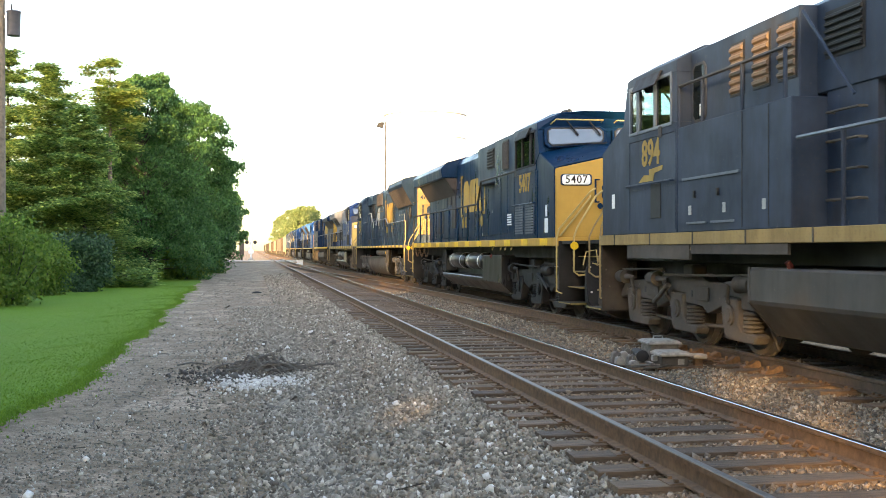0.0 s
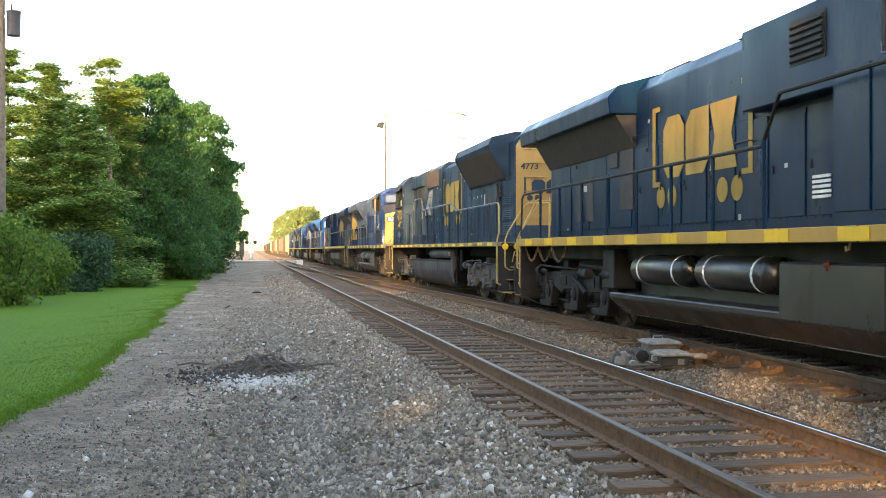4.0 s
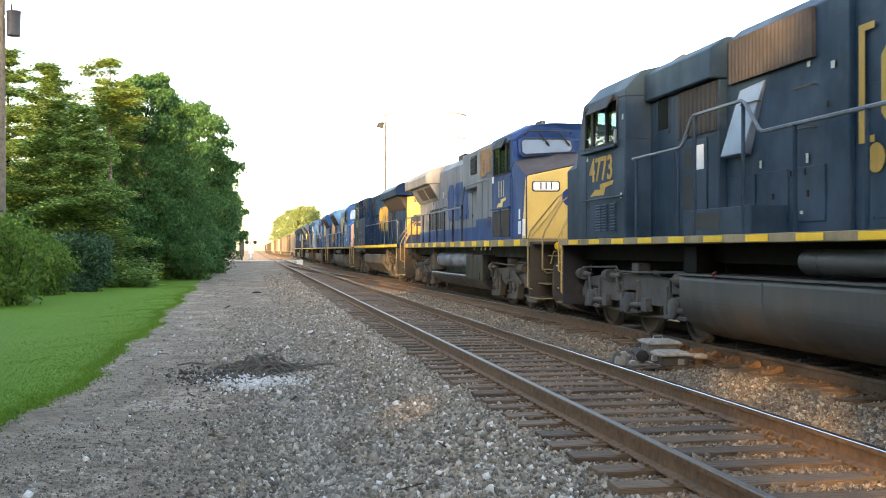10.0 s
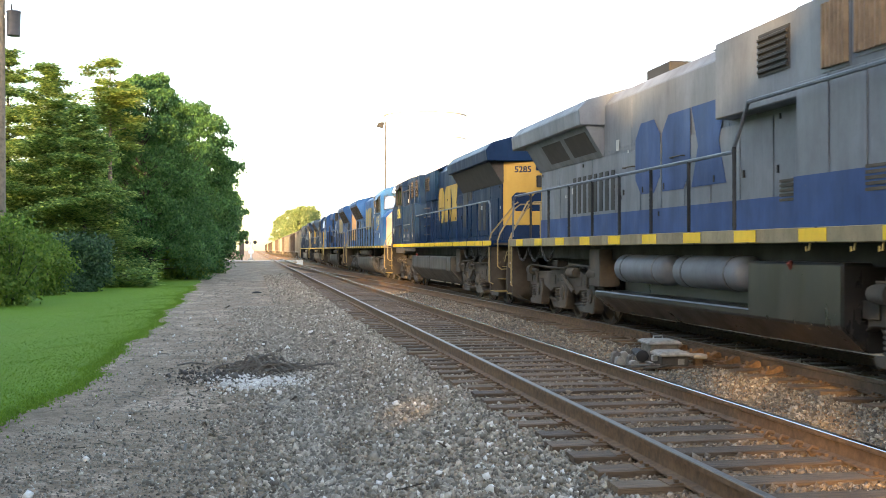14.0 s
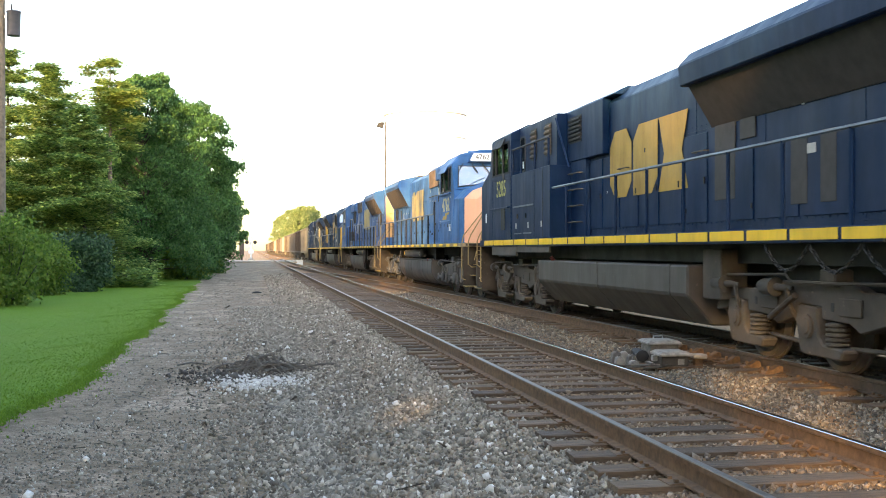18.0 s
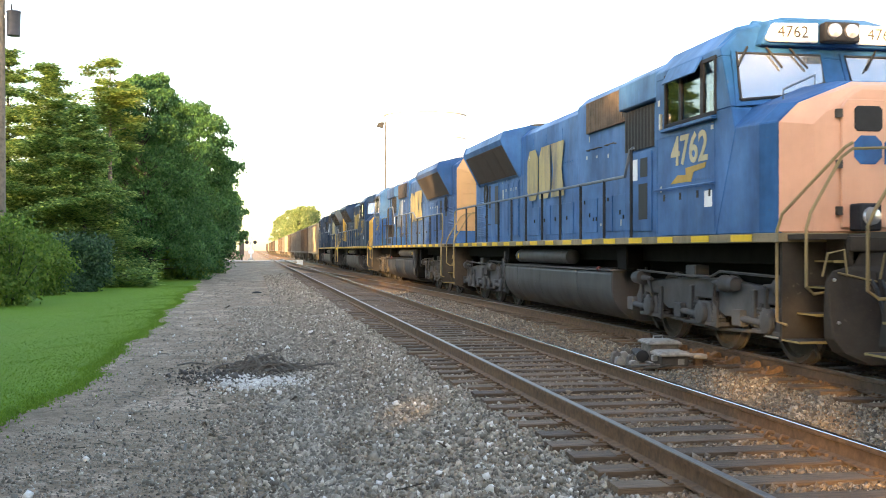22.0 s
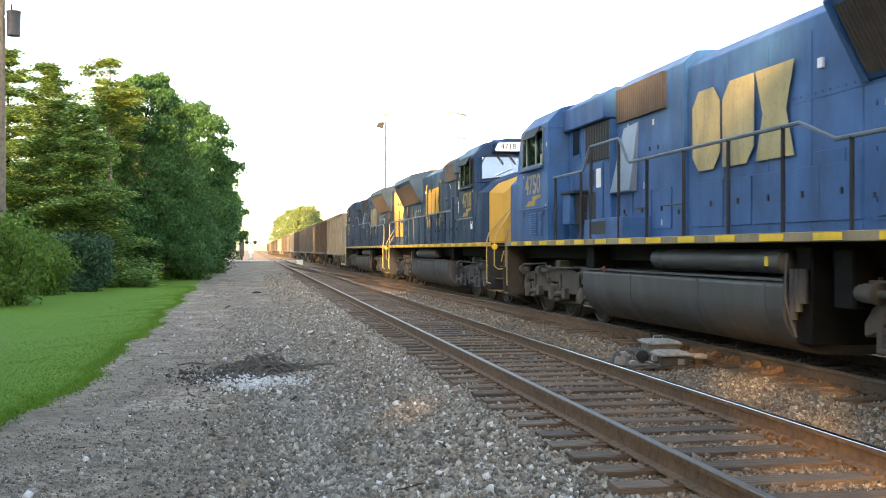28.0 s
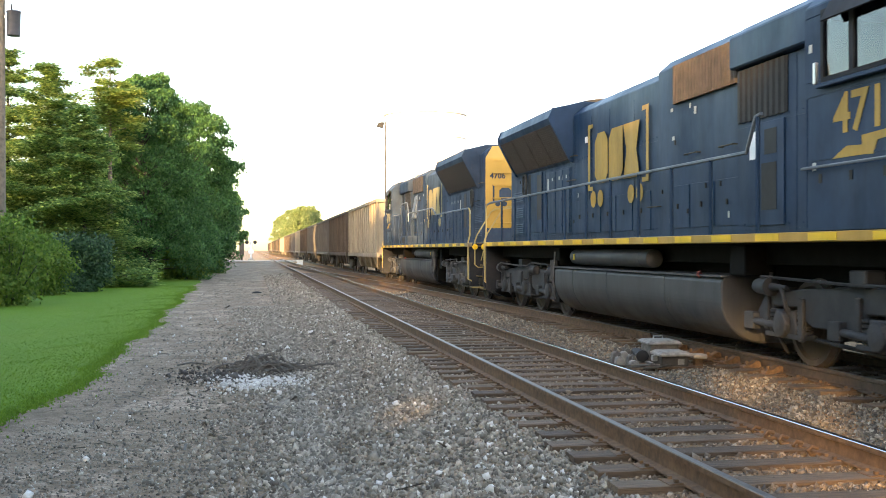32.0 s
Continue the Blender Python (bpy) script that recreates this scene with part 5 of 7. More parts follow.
        for k in range(3):
            hose = Form().tube([(sx * (0.45 + 0.12 * k), y_out, 1.18), (sx * (0.46 + 0.12 * k), y_out - 0.20 * d, 1.0), (sx * (0.44 + 0.11 * k), y_out - 0.30 * d, 0.70), (sx * (0.42 + 0.1 * k), y_out - 0.34 * d, 0.50 + 0.06 * k)], 0.024)
            part("air_hose", hose, RUBBER, veh)
    part("end_platform", Form().box(-0.92, 0.92, *sorted((y_out, y_in)), 1.50, 1.62), mat_well, veh, bevel=0.01)
    part("anti_climber", Form().box(-0.95, 0.95, *Y(-0.07, 0.0), 1.42, 1.60), mat_well, veh, bevel=0.015)
    for x in (-0.30, 0.30):
        part("end_post", Form().rod((x, y_out + 0.05 * d, 1.6), (x, y_out + 0.05 * d, 2.62), 0.025), rail_mat, veh)
    row = lambda z, w, o: [(-w, y_out + o * d, z), (-w * 0.5, y_out + (o - 0.06) * d, z), (w * 0.5, y_out + (o - 0.06) * d, z), (w, y_out + o * d, z), (w, y_out + 0.018 * d, z), (-w, y_out + 0.018 * d, z)]
    pilot = part("pilot", Form().loft([row(1.41, 0.78, -0.02), row(1.26, 0.86, -0.03), row(1.20, 1.12, -0.04), row(1.08, 1.21, -0.06), row(0.74, 1.23, -0.12), row(0.44, 1.22, -0.20), row(0.28, 1.12, -0.25), row(0.15, 0.82, -0.28)]), mat_well, veh, "scuffed steel pilot plate with a curved plow", bevel=0.012)
    for sx in (-1, 1):
        part("pilot_rib", Form().loft([[(sx * x, y_out + (o + e) * d, z) for x, e in ((0.60, -0.085), (0.64, -0.085), (0.64, -0.03), (0.60, -0.03))] for z, o in ((1.18, -0.04), (0.74, -0.12), (0.44, -0.20))]), mat_well, pilot)
        for z, o in ((1.10, -0.06), (0.62, -0.15)):
            part("bolt_head", Form().lathe([(0.0, 0.02), (-0.016 * d, 0.02), (-0.02 * d, 0.01)], (sx * 1.14, y_out + (o - 0.005) * d, z), "y", 8), STEEL, pilot)
    part("coupler", Form().box(-0.12, 0.12, *Y(0.1, -0.45), 0.72, 0.98).box(-0.20, 0.20, *Y(-0.42, -0.66), 0.66, 1.02), RAIL_SIDE, veh, "rusty knuckle coupler", bevel=0.03)


def sill_marks(veh, y0, y1, step, near, long=0.58, hw=1.566, z0=1.53, z1=1.64):
    """Reflective plates along the edge of the running board."""
    y = y0 + 0.5
    while y < y1 - 0.6:
        part("reflector", Form().box(*sorted((near * hw, near * (hw + 0.006))), y, y + long, z0 + 0.012, z1 - 0.012), SAFETY, veh)
        y += step


def emd_loco(number, near, sense, body, trim, nose_col, logo_mat, m, label, rail_mat, brackets=True, worn=True, tank=TANK_GREY, sun_grille=GRILLE):
    """A six-axle EMD freight engine: wide nose, cab, long hood, flared radiators over the end."""
    L = 22.56
    lo = thing("locomotive", label, "locomotive", "engines of the train", m)
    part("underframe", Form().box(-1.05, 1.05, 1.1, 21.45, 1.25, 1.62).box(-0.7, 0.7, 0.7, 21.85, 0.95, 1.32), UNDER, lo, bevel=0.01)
    part("running_board", Form().box(-1.56, 1.56, 1.05, 21.5, 1.53, 1.64), SILL_MIX if worn else YELLOW, lo, "painted sill with worn yellow edge", bevel=0.006)
    for s in (-1, 1):
        sill_marks(lo, 1.2, 21.2, 1.25, s)
    # nose: side walls, bevelled front corners and a sloping top
    ring = lambda y, hw, zs, ins, zc: [(-hw, y, 1.64), (hw, y, 1.64), (hw, y, zs), (hw - ins, y, zs + ins * 0.95), (0.5, y, zc), (-0.5, y, zc), (-hw + ins, y, zs + ins * 0.95), (-hw, y, zs)]
    nose = part("nose", Form().loft([ring(1.04, 0.84, 2.90, 0.14, 3.34), ring(1.07, 1.10, 2.92, 0.18, 3.40), ring(1.28, 1.45, 2.97, 0.25, 3.48)]), nose_col, lo, "bright painted nose front", bevel=0.02)
    part("nose_side", Form().loft([ring(1.282, 1.452, 2.97, 0.25, 3.48), ring(1.55, 1.545, 2.97, 0.27, 3.52), ring(2.72, 1.555, 3.02, 0.30, 3.60)]), body, lo, bevel=0.012)
    part("nose_door", Form().prism([(-0.78, 1.70), (-0.06, 1.70), (-0.06, 3.12), (-0.14, 3.22), (-0.70, 3.22), (-0.78, 3.12)], "y", 1.0, 1.045), nose_col, nose, bevel=0.012)
    part("door_window", Form().prism([(-0.58, 2.84), (-0.30, 2.84), (-0.26, 2.88), (-0.26, 3.10), (-0.30, 3.14), (-0.58, 3.14), (-0.62, 3.10), (-0.62, 2.88)], "y", 0.985, 1.005), BLACK, nose, bevel=0.006)
    for z in (1.85, 2.4, 3.0):
        part("hinge", Form().box(-0.84, -0.77, 0.99, 1.05, z, z + 0.10), GEAR, nose)
    mk = end_face(0.998, -0.05, 2.62, -1)
    mark(1.15, 0.34, brackets, mk, body, nose, "dark mark on the nose door")
    for sx in (-1, 1):
        dl = part("ditch_light", Form().box(sx * 0.55 - 0.14, sx * 0.55 + 0.14, 0.76, 1.0, 1.66, 1.98), STEP_DARK, lo, bevel=0.02)
        part("lens", Form().lathe([(0.0, 0.11), (-0.04, 0.10), (-0.05, 0.02)], (sx * 0.55, 0.76, 1.83), "y", 16), LENS, dl)
    # cab
    cab_ring = lambda y, e: [(-1.56, y, 1.64), (1.56, y, 1.64), (1.56, y, e), (1.28, y, e + 0.30), (0.6, y, e + 0.46), (-0.6, y, e + 0.46), (-1.28, y, e + 0.30), (-1.56, y, e)]
    rake = [(-1.56, 2.17, 2.96), (1.56, 2.17, 2.96), (1.56, 2.61, 4.08), (1.26, 2.64, 4.34), (0.6, 2.64, 4.50), (-0.6, 2.64, 4.50), (-1.26, 2.64, 4.34), (-1.56, 2.61, 4.08)]
    over = lambda ring: [(x, y, max(z, 3.98)) for x, y, z in ring]
    rake = [(x, 2.56 if z < 3 else y, z) for x, y, z in rake]
    cab = part("cab", Form().prism([(2.74, 1.64), (4.86, 1.64), (4.86, 3.28), (2.29, 3.28), (2.17, 2.96)], "x", -1.56, 1.56), body, lo, "driver's cab", bevel=0.012)
    part("cab_roof", Form().loft([over(rake), over(cab_ring(2.74, 4.10)), over(cab_ring(4.86, 4.10))]), body, cab, bevel=0.012)
    part("rear_wall", Form().box(-1.56, 1.56, 4.79, 4.86, 3.28, 3.98), body, cab)
    part("pillar", Form().prism([(2.29, 3.28), (2.36, 3.28), (2.63, 3.98), (2.56, 3.98)], "x", -0.13, 0.13), body, cab, bevel=0.012)
    for s in (-1, 1):
        part("pillar", Form().prism([(2.29, 3.28), (2.74, 3.28), (2.74, 3.98), (2.56, 3.98)], "x", *sorted((s * 1.44, s * 1.56))), body, cab, bevel=0.012)
        for y0, y1 in ((3.13, 3.19), (3.89, 3.93), (4.47, 4.79)):
            part("pillar", Form().box(*sorted((s * 1.47, s * 1.56)), y0, y1, 3.28, 3.98), body, cab)
    for s in (-1, 1):
        part("seat", Form().box(s * 0.95 - 0.24, s * 0.95 + 0.24, 3.75, 3.87, 2.6, 3.72).box(s * 0.95 - 0.24, s * 0.95 + 0.24, 3.3, 3.8, 2.5, 2.62), BLACK, cab, "dark high-backed seat", bevel=0.04)
    # windscreens on the raked front
    def wp(x, z, off=0.0):
        return (x, 2.18 + 0.385 * (z - 2.99) - off, z + 0.3 * off)
    for sx in (-1, 1):
        n = 5
        order = [tuple(range(n)), tuple(range(n, 2 * n))[::-1]] + [(i, i + n, (i + 1) % n + n, (i + 1) % n) for i in range(n)]
        quad = [(sx * 1.42, 3.36), (sx * 0.85, 3.42), (sx * 0.20, 3.62), (sx * 0.18, 4.01), (sx * 1.36, 4.01)]
        big = [(sx * 1.49, 3.28), (sx * 0.83, 3.34), (sx * 0.13, 3.55), (sx * 0.12, 4.06), (sx * 1.43, 4.06)]
        if near > 0:
            rim = Form().tube([wp(x, z, 0.0) for x, z in big + big[:1]], 0.05)
            fr = part("window_frame", rim, body, cab)
        else:
            fr = part("window_frame", Form().add([wp(x, z, -0.02) for x, z in big] + [wp(x, z, 0.02) for x, z in big], order), body, cab)
            part("gasket", Form().tube([wp(x, z, 0.025) for x, z in quad + quad[:1]], 0.022), RUBBER, fr, "black rubber window seal")
        part("windscreen", Form().add([wp(x, z, 0.0) for x, z in quad] + [wp(x, z, 0.03) for x, z in quad], order), SILVER_GLASS if near < 0 else CAB_GLASS, fr, "sky-reflecting windscreen")
        for x0, x1 in ((0.62, 0.42), (1.22, 1.40), (0.95, 0.78)):
            part("wiper", Form().tube([wp(sx * x0, 4.08, 0.07), wp(sx * x1, 3.80, 0.07)], 0.016), BLACK, fr)
        part("nose_grab", Form().tube([(sx * 1.15, 1.7, 3.30), (sx * 1.15, 1.7, 3.42), (sx * 0.7, 1.75, 3.62), (sx * 0.7, 1.75, 3.50)], 0.014), RAILING_GREY, nose)
    # brow with number boards and headlight
    part("brow", Form().loft([[(-1.05, 2.46, 4.13), (1.05, 2.46, 4.13), (0.92, 2.47, 4.42), (-0.92, 2.47, 4.42)], [(-1.15, 2.9, 4.12), (1.15, 2.9, 4.12), (1.0, 2.9, 4.53), (-1.0, 2.9, 4.53)]]), body, cab, bevel=0.02)
    for sx in (-1, 1):
        nb = part("number_board", Form().prism([(sx * 0.28, 4.16), (sx * 0.98, 4.16), (sx * 1.02, 4.20), (sx * 0.92, 4.40), (sx * 0.28, 4.42)], "y", 2.40, 2.46), WHITE, cab, "white number board", bevel=0.015)
        text_part("number", number, GEAR, nb, end_face(2.396, sx * 0.64, 4.285, -1), 0.16)
    hl = part("headlight", Form().box(-0.25, 0.25, 2.28, 2.45, 4.16, 4.42), BLACK, cab, bevel=0.02)
    for sx in (-0.12, 0.12):
        part("lens", Form().lathe([(0.0, 0.10), (-0.03, 0.09), (-0.04, 0.02)], (sx, 2.28, 4.30), "y", 14), LENS, hl)
    part("horn", Form().rod((0.3, 4.0, 4.56), (0.3, 4.0, 4.72), 0.02).rod((0.3, 3.8, 4.72), (0.3, 4.3, 4.72), 0.05, 8, 0.09), GEAR, cab)
    # side windows, with awning, mirror and sill
    for s in (-1, 1):
        X = lambda a, b: sorted((s * a, s * b))
        for y0, y1 in ((2.76, 3.12), (3.20, 3.88), (3.94, 4.46)):
            wf = part("window_frame", rim_of(X(1.55, 1.578), y0 - 0.04, y1 + 0.04, 3.24, 4.02, 0.05), RAILING_GREY if number == "4750" else STEP_DARK, cab, "slim window frame")
            part("pane", Form().box(*X(1.545, 1.553), y0, y1, 3.28, 3.98), CAB_GLASS, wf)
        part("awning", Form().prism([(1.56 * s, 4.07), (1.59 * s, 4.07), (1.70 * s, 3.86), (1.68 * s, 3.85)], "y", 3.15, 4.3), body if number == "4762" else STEP_DARK, cab)
        part("armrest", Form().box(*X(1.56, 1.64), 2.7, 4.5, 3.17, 3.22), body, cab, bevel=0.01)
        part("mirror", Form().box(*X(1.60, 1.64), 4.50, 4.56, 3.22, 3.46), STEEL, cab, bevel=0.01)
        part("grab_rail", Form().tube([(s * 1.60, 2.7, 2.33), (s * 1.62, 2.75, 2.33), (s * 1.62, 4.8, 2.33), (s * 1.60, 4.85, 2.33)], 0.018), rail_mat if number == "4718" else body, cab)
        for yy in (2.9, 3.3, 3.9, 4.5):
            part("bolt_plate", Form().box(*X(1.56, 1.568), yy, yy + 0.06, 2.16, 2.26), BLACK, cab)
    text_part("number", number, LOGO_CREAM if number == "4762" else logo_mat, cab, face(near, 1.565, 3.62, 2.84), 0.42, "painted road number", 1.10, 0.012)
    part("lightning_stripe", on_plane(bolt(1.25, 0.24), face(near, 1.562, 3.66, 2.51)), LOGO_YELLOW, cab)
    if near > 0:
        for y0, y1 in ((3.36, 3.64), (3.70, 3.98), (4.14, 4.40)):
            lp = part("louvre_plate", Form().box(1.56, 1.566, y0 - 0.02, y1 + 0.02, 1.74, 2.26), body, cab)
            for k in range(10):
                z = 1.77 + k * 0.048
                louv = Form().prism([(1.566, z), (1.592, z + 0.004), (1.588, z + 0.014), (1.566, z + 0.034)], "y", y0, y1)
                part("slat", louv, body, lp)
    else:
        part("notice", Form().box(-1.566, -1.56, 2.86, 3.1, 2.02, 2.24), WHITE, cab, "white notice or painted pane glint")
    for yy, zz in ((2.82, 3.05), (4.62, 2.3), (4.7, 3.6)):
        part("panel_label", Form().box(*sorted((near * 1.56, near * 1.566)), yy, yy + 0.07, zz, zz + 0.09), LABEL, cab, "dull white label")
    # cabinets behind the cab, then the long hood
    part("equipment_cabinet", Form().box(-1.12, 1.12, 4.86, 7.45, 1.64, 3.86), body, lo, bevel=0.02)
    for s in (-1, 1):
        cd = part("cabinet_door", Form().box(*sorted((s * 1.12, s * 1.145)), 6.12, 7.1, 1.75, 3.08), body, lo, bevel=0.008)
        part("door_window", Form().box(*sorted((s * 1.145, s * 1.15)), 6.3, 6.7, 1.95, 2.55), BLACK, cd)
        part("door_window", Form().box(*sorted((s * 1.145, s * 1.15)), 6.3, 6.62, 2.66, 2.98), BLACK, cd)
        part("intake_screen", corrugated((s * 1.12, 6.05, 3.14), (0, 1.36, 0), (0, 0, 0.70), (s, 0, 0), 9, 0.02), BLACK, lo, "dark slatted air intake")
    part("notice", Form().box(*sorted((near * 1.147, near * 1.153)), 6.75, 7.02, 2.62, 2.98), WHITE, lo, "white warning notice")
    part("air_intake_box", Form().prism([(-1.24, 3.87), (1.24, 3.87), (1.24, 4.30), (1.0, 4.46), (-1.0, 4.46), (-1.24, 4.30)], "y", 4.87, 7.45), body, lo, bevel=0.02)
    roofp = lambda hw, z: [(-hw, 1.64), (hw, 1.64), (hw, z - 0.22), (hw - 0.22, z - 0.03), (0.3, z), (-0.3, z), (-hw + 0.22, z - 0.03), (-hw, z - 0.22)]
    part("brake_hatch", Form().prism(roofp(1.0, 4.58), "y", 7.45, 10.6), body, lo, bevel=0.015)
    for s in (-1, 1):
        part("brake_grille", corrugated((s * 1.0, 7.62, 3.74), (0, 2.25, 0), (0, 0, 0.60), (s, 0, 0), 22, 0.018, 0.05), sun_grille, lo, "brown resistor grille")
    if near > 0:
        zb, ya, yb = (2.48, 7.46, 8.50) if number == "4750" else (2.74, 7.52, 8.20)
        part("sloped_cover", Form().add([(1.03, 7.93, 3.62), (1.03, 8.64, 3.66), (1.13, yb, zb), (1.13, ya, zb), (0.99, 7.93, 3.62), (0.99, 8.64, 3.66), (0.99, yb, zb - 0.02), (0.99, ya, zb - 0.02)],
                                        [(0, 1, 2, 3), (4, 7, 6, 5), (0, 4, 5, 1), (1, 5, 6, 2), (2, 6, 7, 3), (3, 7, 4, 0)]), SKY_PLATE, lo, "pale sloping cover plate", bevel=0.01)
        part("walkway_step", Form().box(1.0, 1.5, 7.1, 9.2, 1.64, 2.0), body, lo, bevel=0.01)
        part("step_notch", Form().box(1.5, 1.505, 7.4, 8.3, 1.72, 1.95), BLACK, lo)
    part("fan", Form().lathe([(4.42, 0.02), (4.42, 0.62), (4.60, 0.62), (4.60, 0.54), (4.56, 0.5)], (0, 9.4, 0), "z", 20), GEAR, lo)
    hood = part("hood", Form().prism(roofp(0.94, 4.48), "y", 10.6, 20.96), body, lo, "long engine hood", bevel=0.015)
    part("exhaust", Form().box(-0.35, 0.35, 12.2, 13.0, 4.46, 4.62), GEAR, lo, bevel=0.03)
    part("roof_hatch", Form().box(-0.5, 0.5, 13.4, 14.4, 4.46, 4.54), body, lo, bevel=0.03)
    for s in (-1, 1):
        for k in range(9):
            y = 7.55 + k * 0.88
            w0 = 1.0 if y + 0.8 < 10.6 else 0.94
            if y < 10.6 < y + 0.8:
                continue
            d = part("hood_door", Form().box(*sorted((s * w0, s * (w0 + 0.018))), y, y + 0.8, 1.78, 2.45), body, hood, bevel=0.007)
            part("latch", Form().box(*sorted((s * (w0 + 0.018), s * (w0 + 0.04))), y + 0.40, y + 0.435, 2.08, 2.16), BLACK, d)
        H = lambda p, q: sorted((s * (0.94 + p), s * (0.94 + q)))
        part("door_frame", Form().box(*H(0, 0.012), 15.66, 17.34, 1.76, 3.22), body, hood, bevel=0.004)
        for k in range(3):
            d = part("hood_door", Form().box(*H(0.012, 0.03), 15.70 + 0.54 * k, 16.20 + 0.54 * k, 1.80, 3.18), body, hood, bevel=0.007)
            for z in (1.95, 2.5, 3.0):
                part("hinge", Form().box(*H(0.03, 0.045), 15.70 + 0.54 * k, 15.73 + 0.54 * k, z, z + 0.06), body, d)
            part("panel_label", Form().box(*H(0.03, 0.034), 15.88 + 0.54 * k, 15.96 + 0.54 * k, 2.98, 3.05), LABEL, d, "dull white label")
        d = part("hood_door", Form().box(*H(0, 0.02), 17.92, 18.90, 1.85, 3.27), body, hood, bevel=0.007)
        part("mesh_screen", Form().box(*H(0.02, 0.026), 17.96, 18.34, 2.15, 3.20), GRILLE, d, "dark mesh screen")
        part("hood_opening", Form().box(*H(0, 0.006), 18.94, 19.22, 2.62, 3.26), BLACK, hood)
        part("hose_coil", Form().tube([(s * 1.0, 19.36 + 0.17 * math.cos(a), 3.02 + 0.26 * math.sin(a)) for a in [i * math.pi / 8 for i in range(17)]], 0.03), RUBBER, hood, "coiled hose on the hood side")
        for k in range(3):
            z = 1.80 + 0.40 * k
            vp = part("vent_panel", Form().box(*H(0, 0.012), 19.55, 20.75, z, z + 0.34), body, hood, bevel=0.004)
            for q in range(5):
                part("slat", Form().prism([(s * 0.952, z + 0.05 + q * 0.052), (s * 0.974, z + 0.055 + q * 0.052), (s * 0.952, z + 0.085 + q * 0.052)], "y", 19.65, 20.65), body, vp)
        part("hood_door", Form().box(*H(0, 0.015), 14.40, 15.06, 1.80, 2.62), body, hood, bevel=0.007)
        part("panel_label", Form().box(*sorted((s * 0.957, s * 0.962)), 17.1, 17.45, 2.75, 3.05), LABEL, hood, "dull white label")
        part("panel_label", Form().box(*sorted((s * 0.957, s * 0.962)), 16.2, 16.4, 2.95, 3.05), LABEL, hood, "dull white label")
        part("lift_lug", Form().box(*sorted((s * 0.94, s * 0.98)), 14.5, 14.6, 3.6, 3.72), WHITE, hood)
        # flared radiator housing
        fl = part("radiator_flare", Form().prism([(s * 0.90, 3.30), (s * 0.97, 3.30), (s * 1.42, 4.12), (s * 1.46, 4.22), (s * 1.38, 4.42), (s * 0.70, 4.58), (s * 0.60, 4.3)], "y", 15.5, 20.25), body, lo, "radiator housing flaring outward")
        for k in range(4):
            y = 15.62 + k * 1.145
            a, b2 = Vector((s * 1.005, 0, 3.36)), Vector((s * 1.405, 0, 4.09))
            part("radiator_grille", corrugated((a.x, y, a.z), (0, 1.07, 0), (b2.x - a.x, 0, b2.z - a.z), (s * 0.875, 0, -0.48), 14, 0.018, 0.015), GRILLE, fl, "brown corrugated radiator screen")
        for y in (15.5, 20.21):
            part("flare_frame", Form().prism([(s * 0.95, 3.28), (s * 1.01, 3.28), (s * 1.47, 4.13), (s * 1.48, 4.24), (s * 1.39, 4.44)], "y", y - 0.02, y + 0.06), body, fl)
    part("radiator_top", Form().box(-0.72, 0.72, 15.5, 20.25, 4.25, 4.57), body, lo, bevel=0.02)
    for k in range(3):
        part("fan", Form().lathe([(4.54, 0.60), (4.64, 0.60), (4.64, 0.52), (4.58, 0.5)], (0, 16.0 + k * 1.6, 0), "z", 20), GEAR, lo)
    wedge = lambda z, e=0.0: [(-0.93 - e, 20.962, z), (0.93 + e, 20.962, z), (0.93 + e, 21.0 + e, z), (0.0, 21.30 + e, z), (-0.93 - e, 21.0 + e, z)]
    top = [(-0.72, 20.962, 4.46), (0.72, 20.962, 4.46), (0.72, 21.0, 4.46), (0, 21.24, 4.48), (-0.72, 21.0, 4.46)]
    hend = part("hood_end", Form().loft([wedge(2.07), wedge(4.12), top]), trim, lo, "yellow painted hood end", bevel=0.012)
    part("hood_end_base", Form().loft([wedge(1.64), wedge(2.068)]), body, lo)
    va = math.atan2(0.30, 0.93)
    for g in (-1, 1):
        fm = Matrix.Translation((g * 0.465, 21.153, 0)) @ Matrix.Rotation(-g * va, 4, 'Z') @ end_face(0, 0, 0, 1)
        if trim is not TAN_END:
            text_part("number", number, body, hend, fm @ Matrix.Translation((-0.14 * g, 3.58, 0.002)), 0.165, "painted road number", 1.0, 0.005)
            half = [(n_, [(x + 0.465 * g, y) for x, y in p]) for n_, p in emblem(1.5, 0.36, brackets, brackets)]
            for n_, p in half:
                mx = sum(q[0] for q in p) / len(p) - 0.465 * g
                if mx * g < -0.02 or (abs(mx) <= 0.02):
                    if abs(mx) <= 0.02:
                        p = [(min(q[0], 0.46) if g > 0 else max(q[0], -0.46), q[1]) for q in p]
                    part(n_, on_plane([p], fm @ Matrix.Translation((0, 3.06, 0)), 0.005), body, hend)
        for k in range(6):
            pts = [fm @ Vector((x, 2.22 + k * 0.36, d)) for x, d in ((-0.26, 0.0), (-0.26, 0.07), (0.26, 0.07), (0.26, 0.0))]
            part("ladder_rung", Form().tube(pts, 0.014), trim, hend)
    hl = part("headlight", Form().box(-0.27, 0.27, 21.02, 21.42, 3.98, 4.24), trim, lo, bevel=0.02)
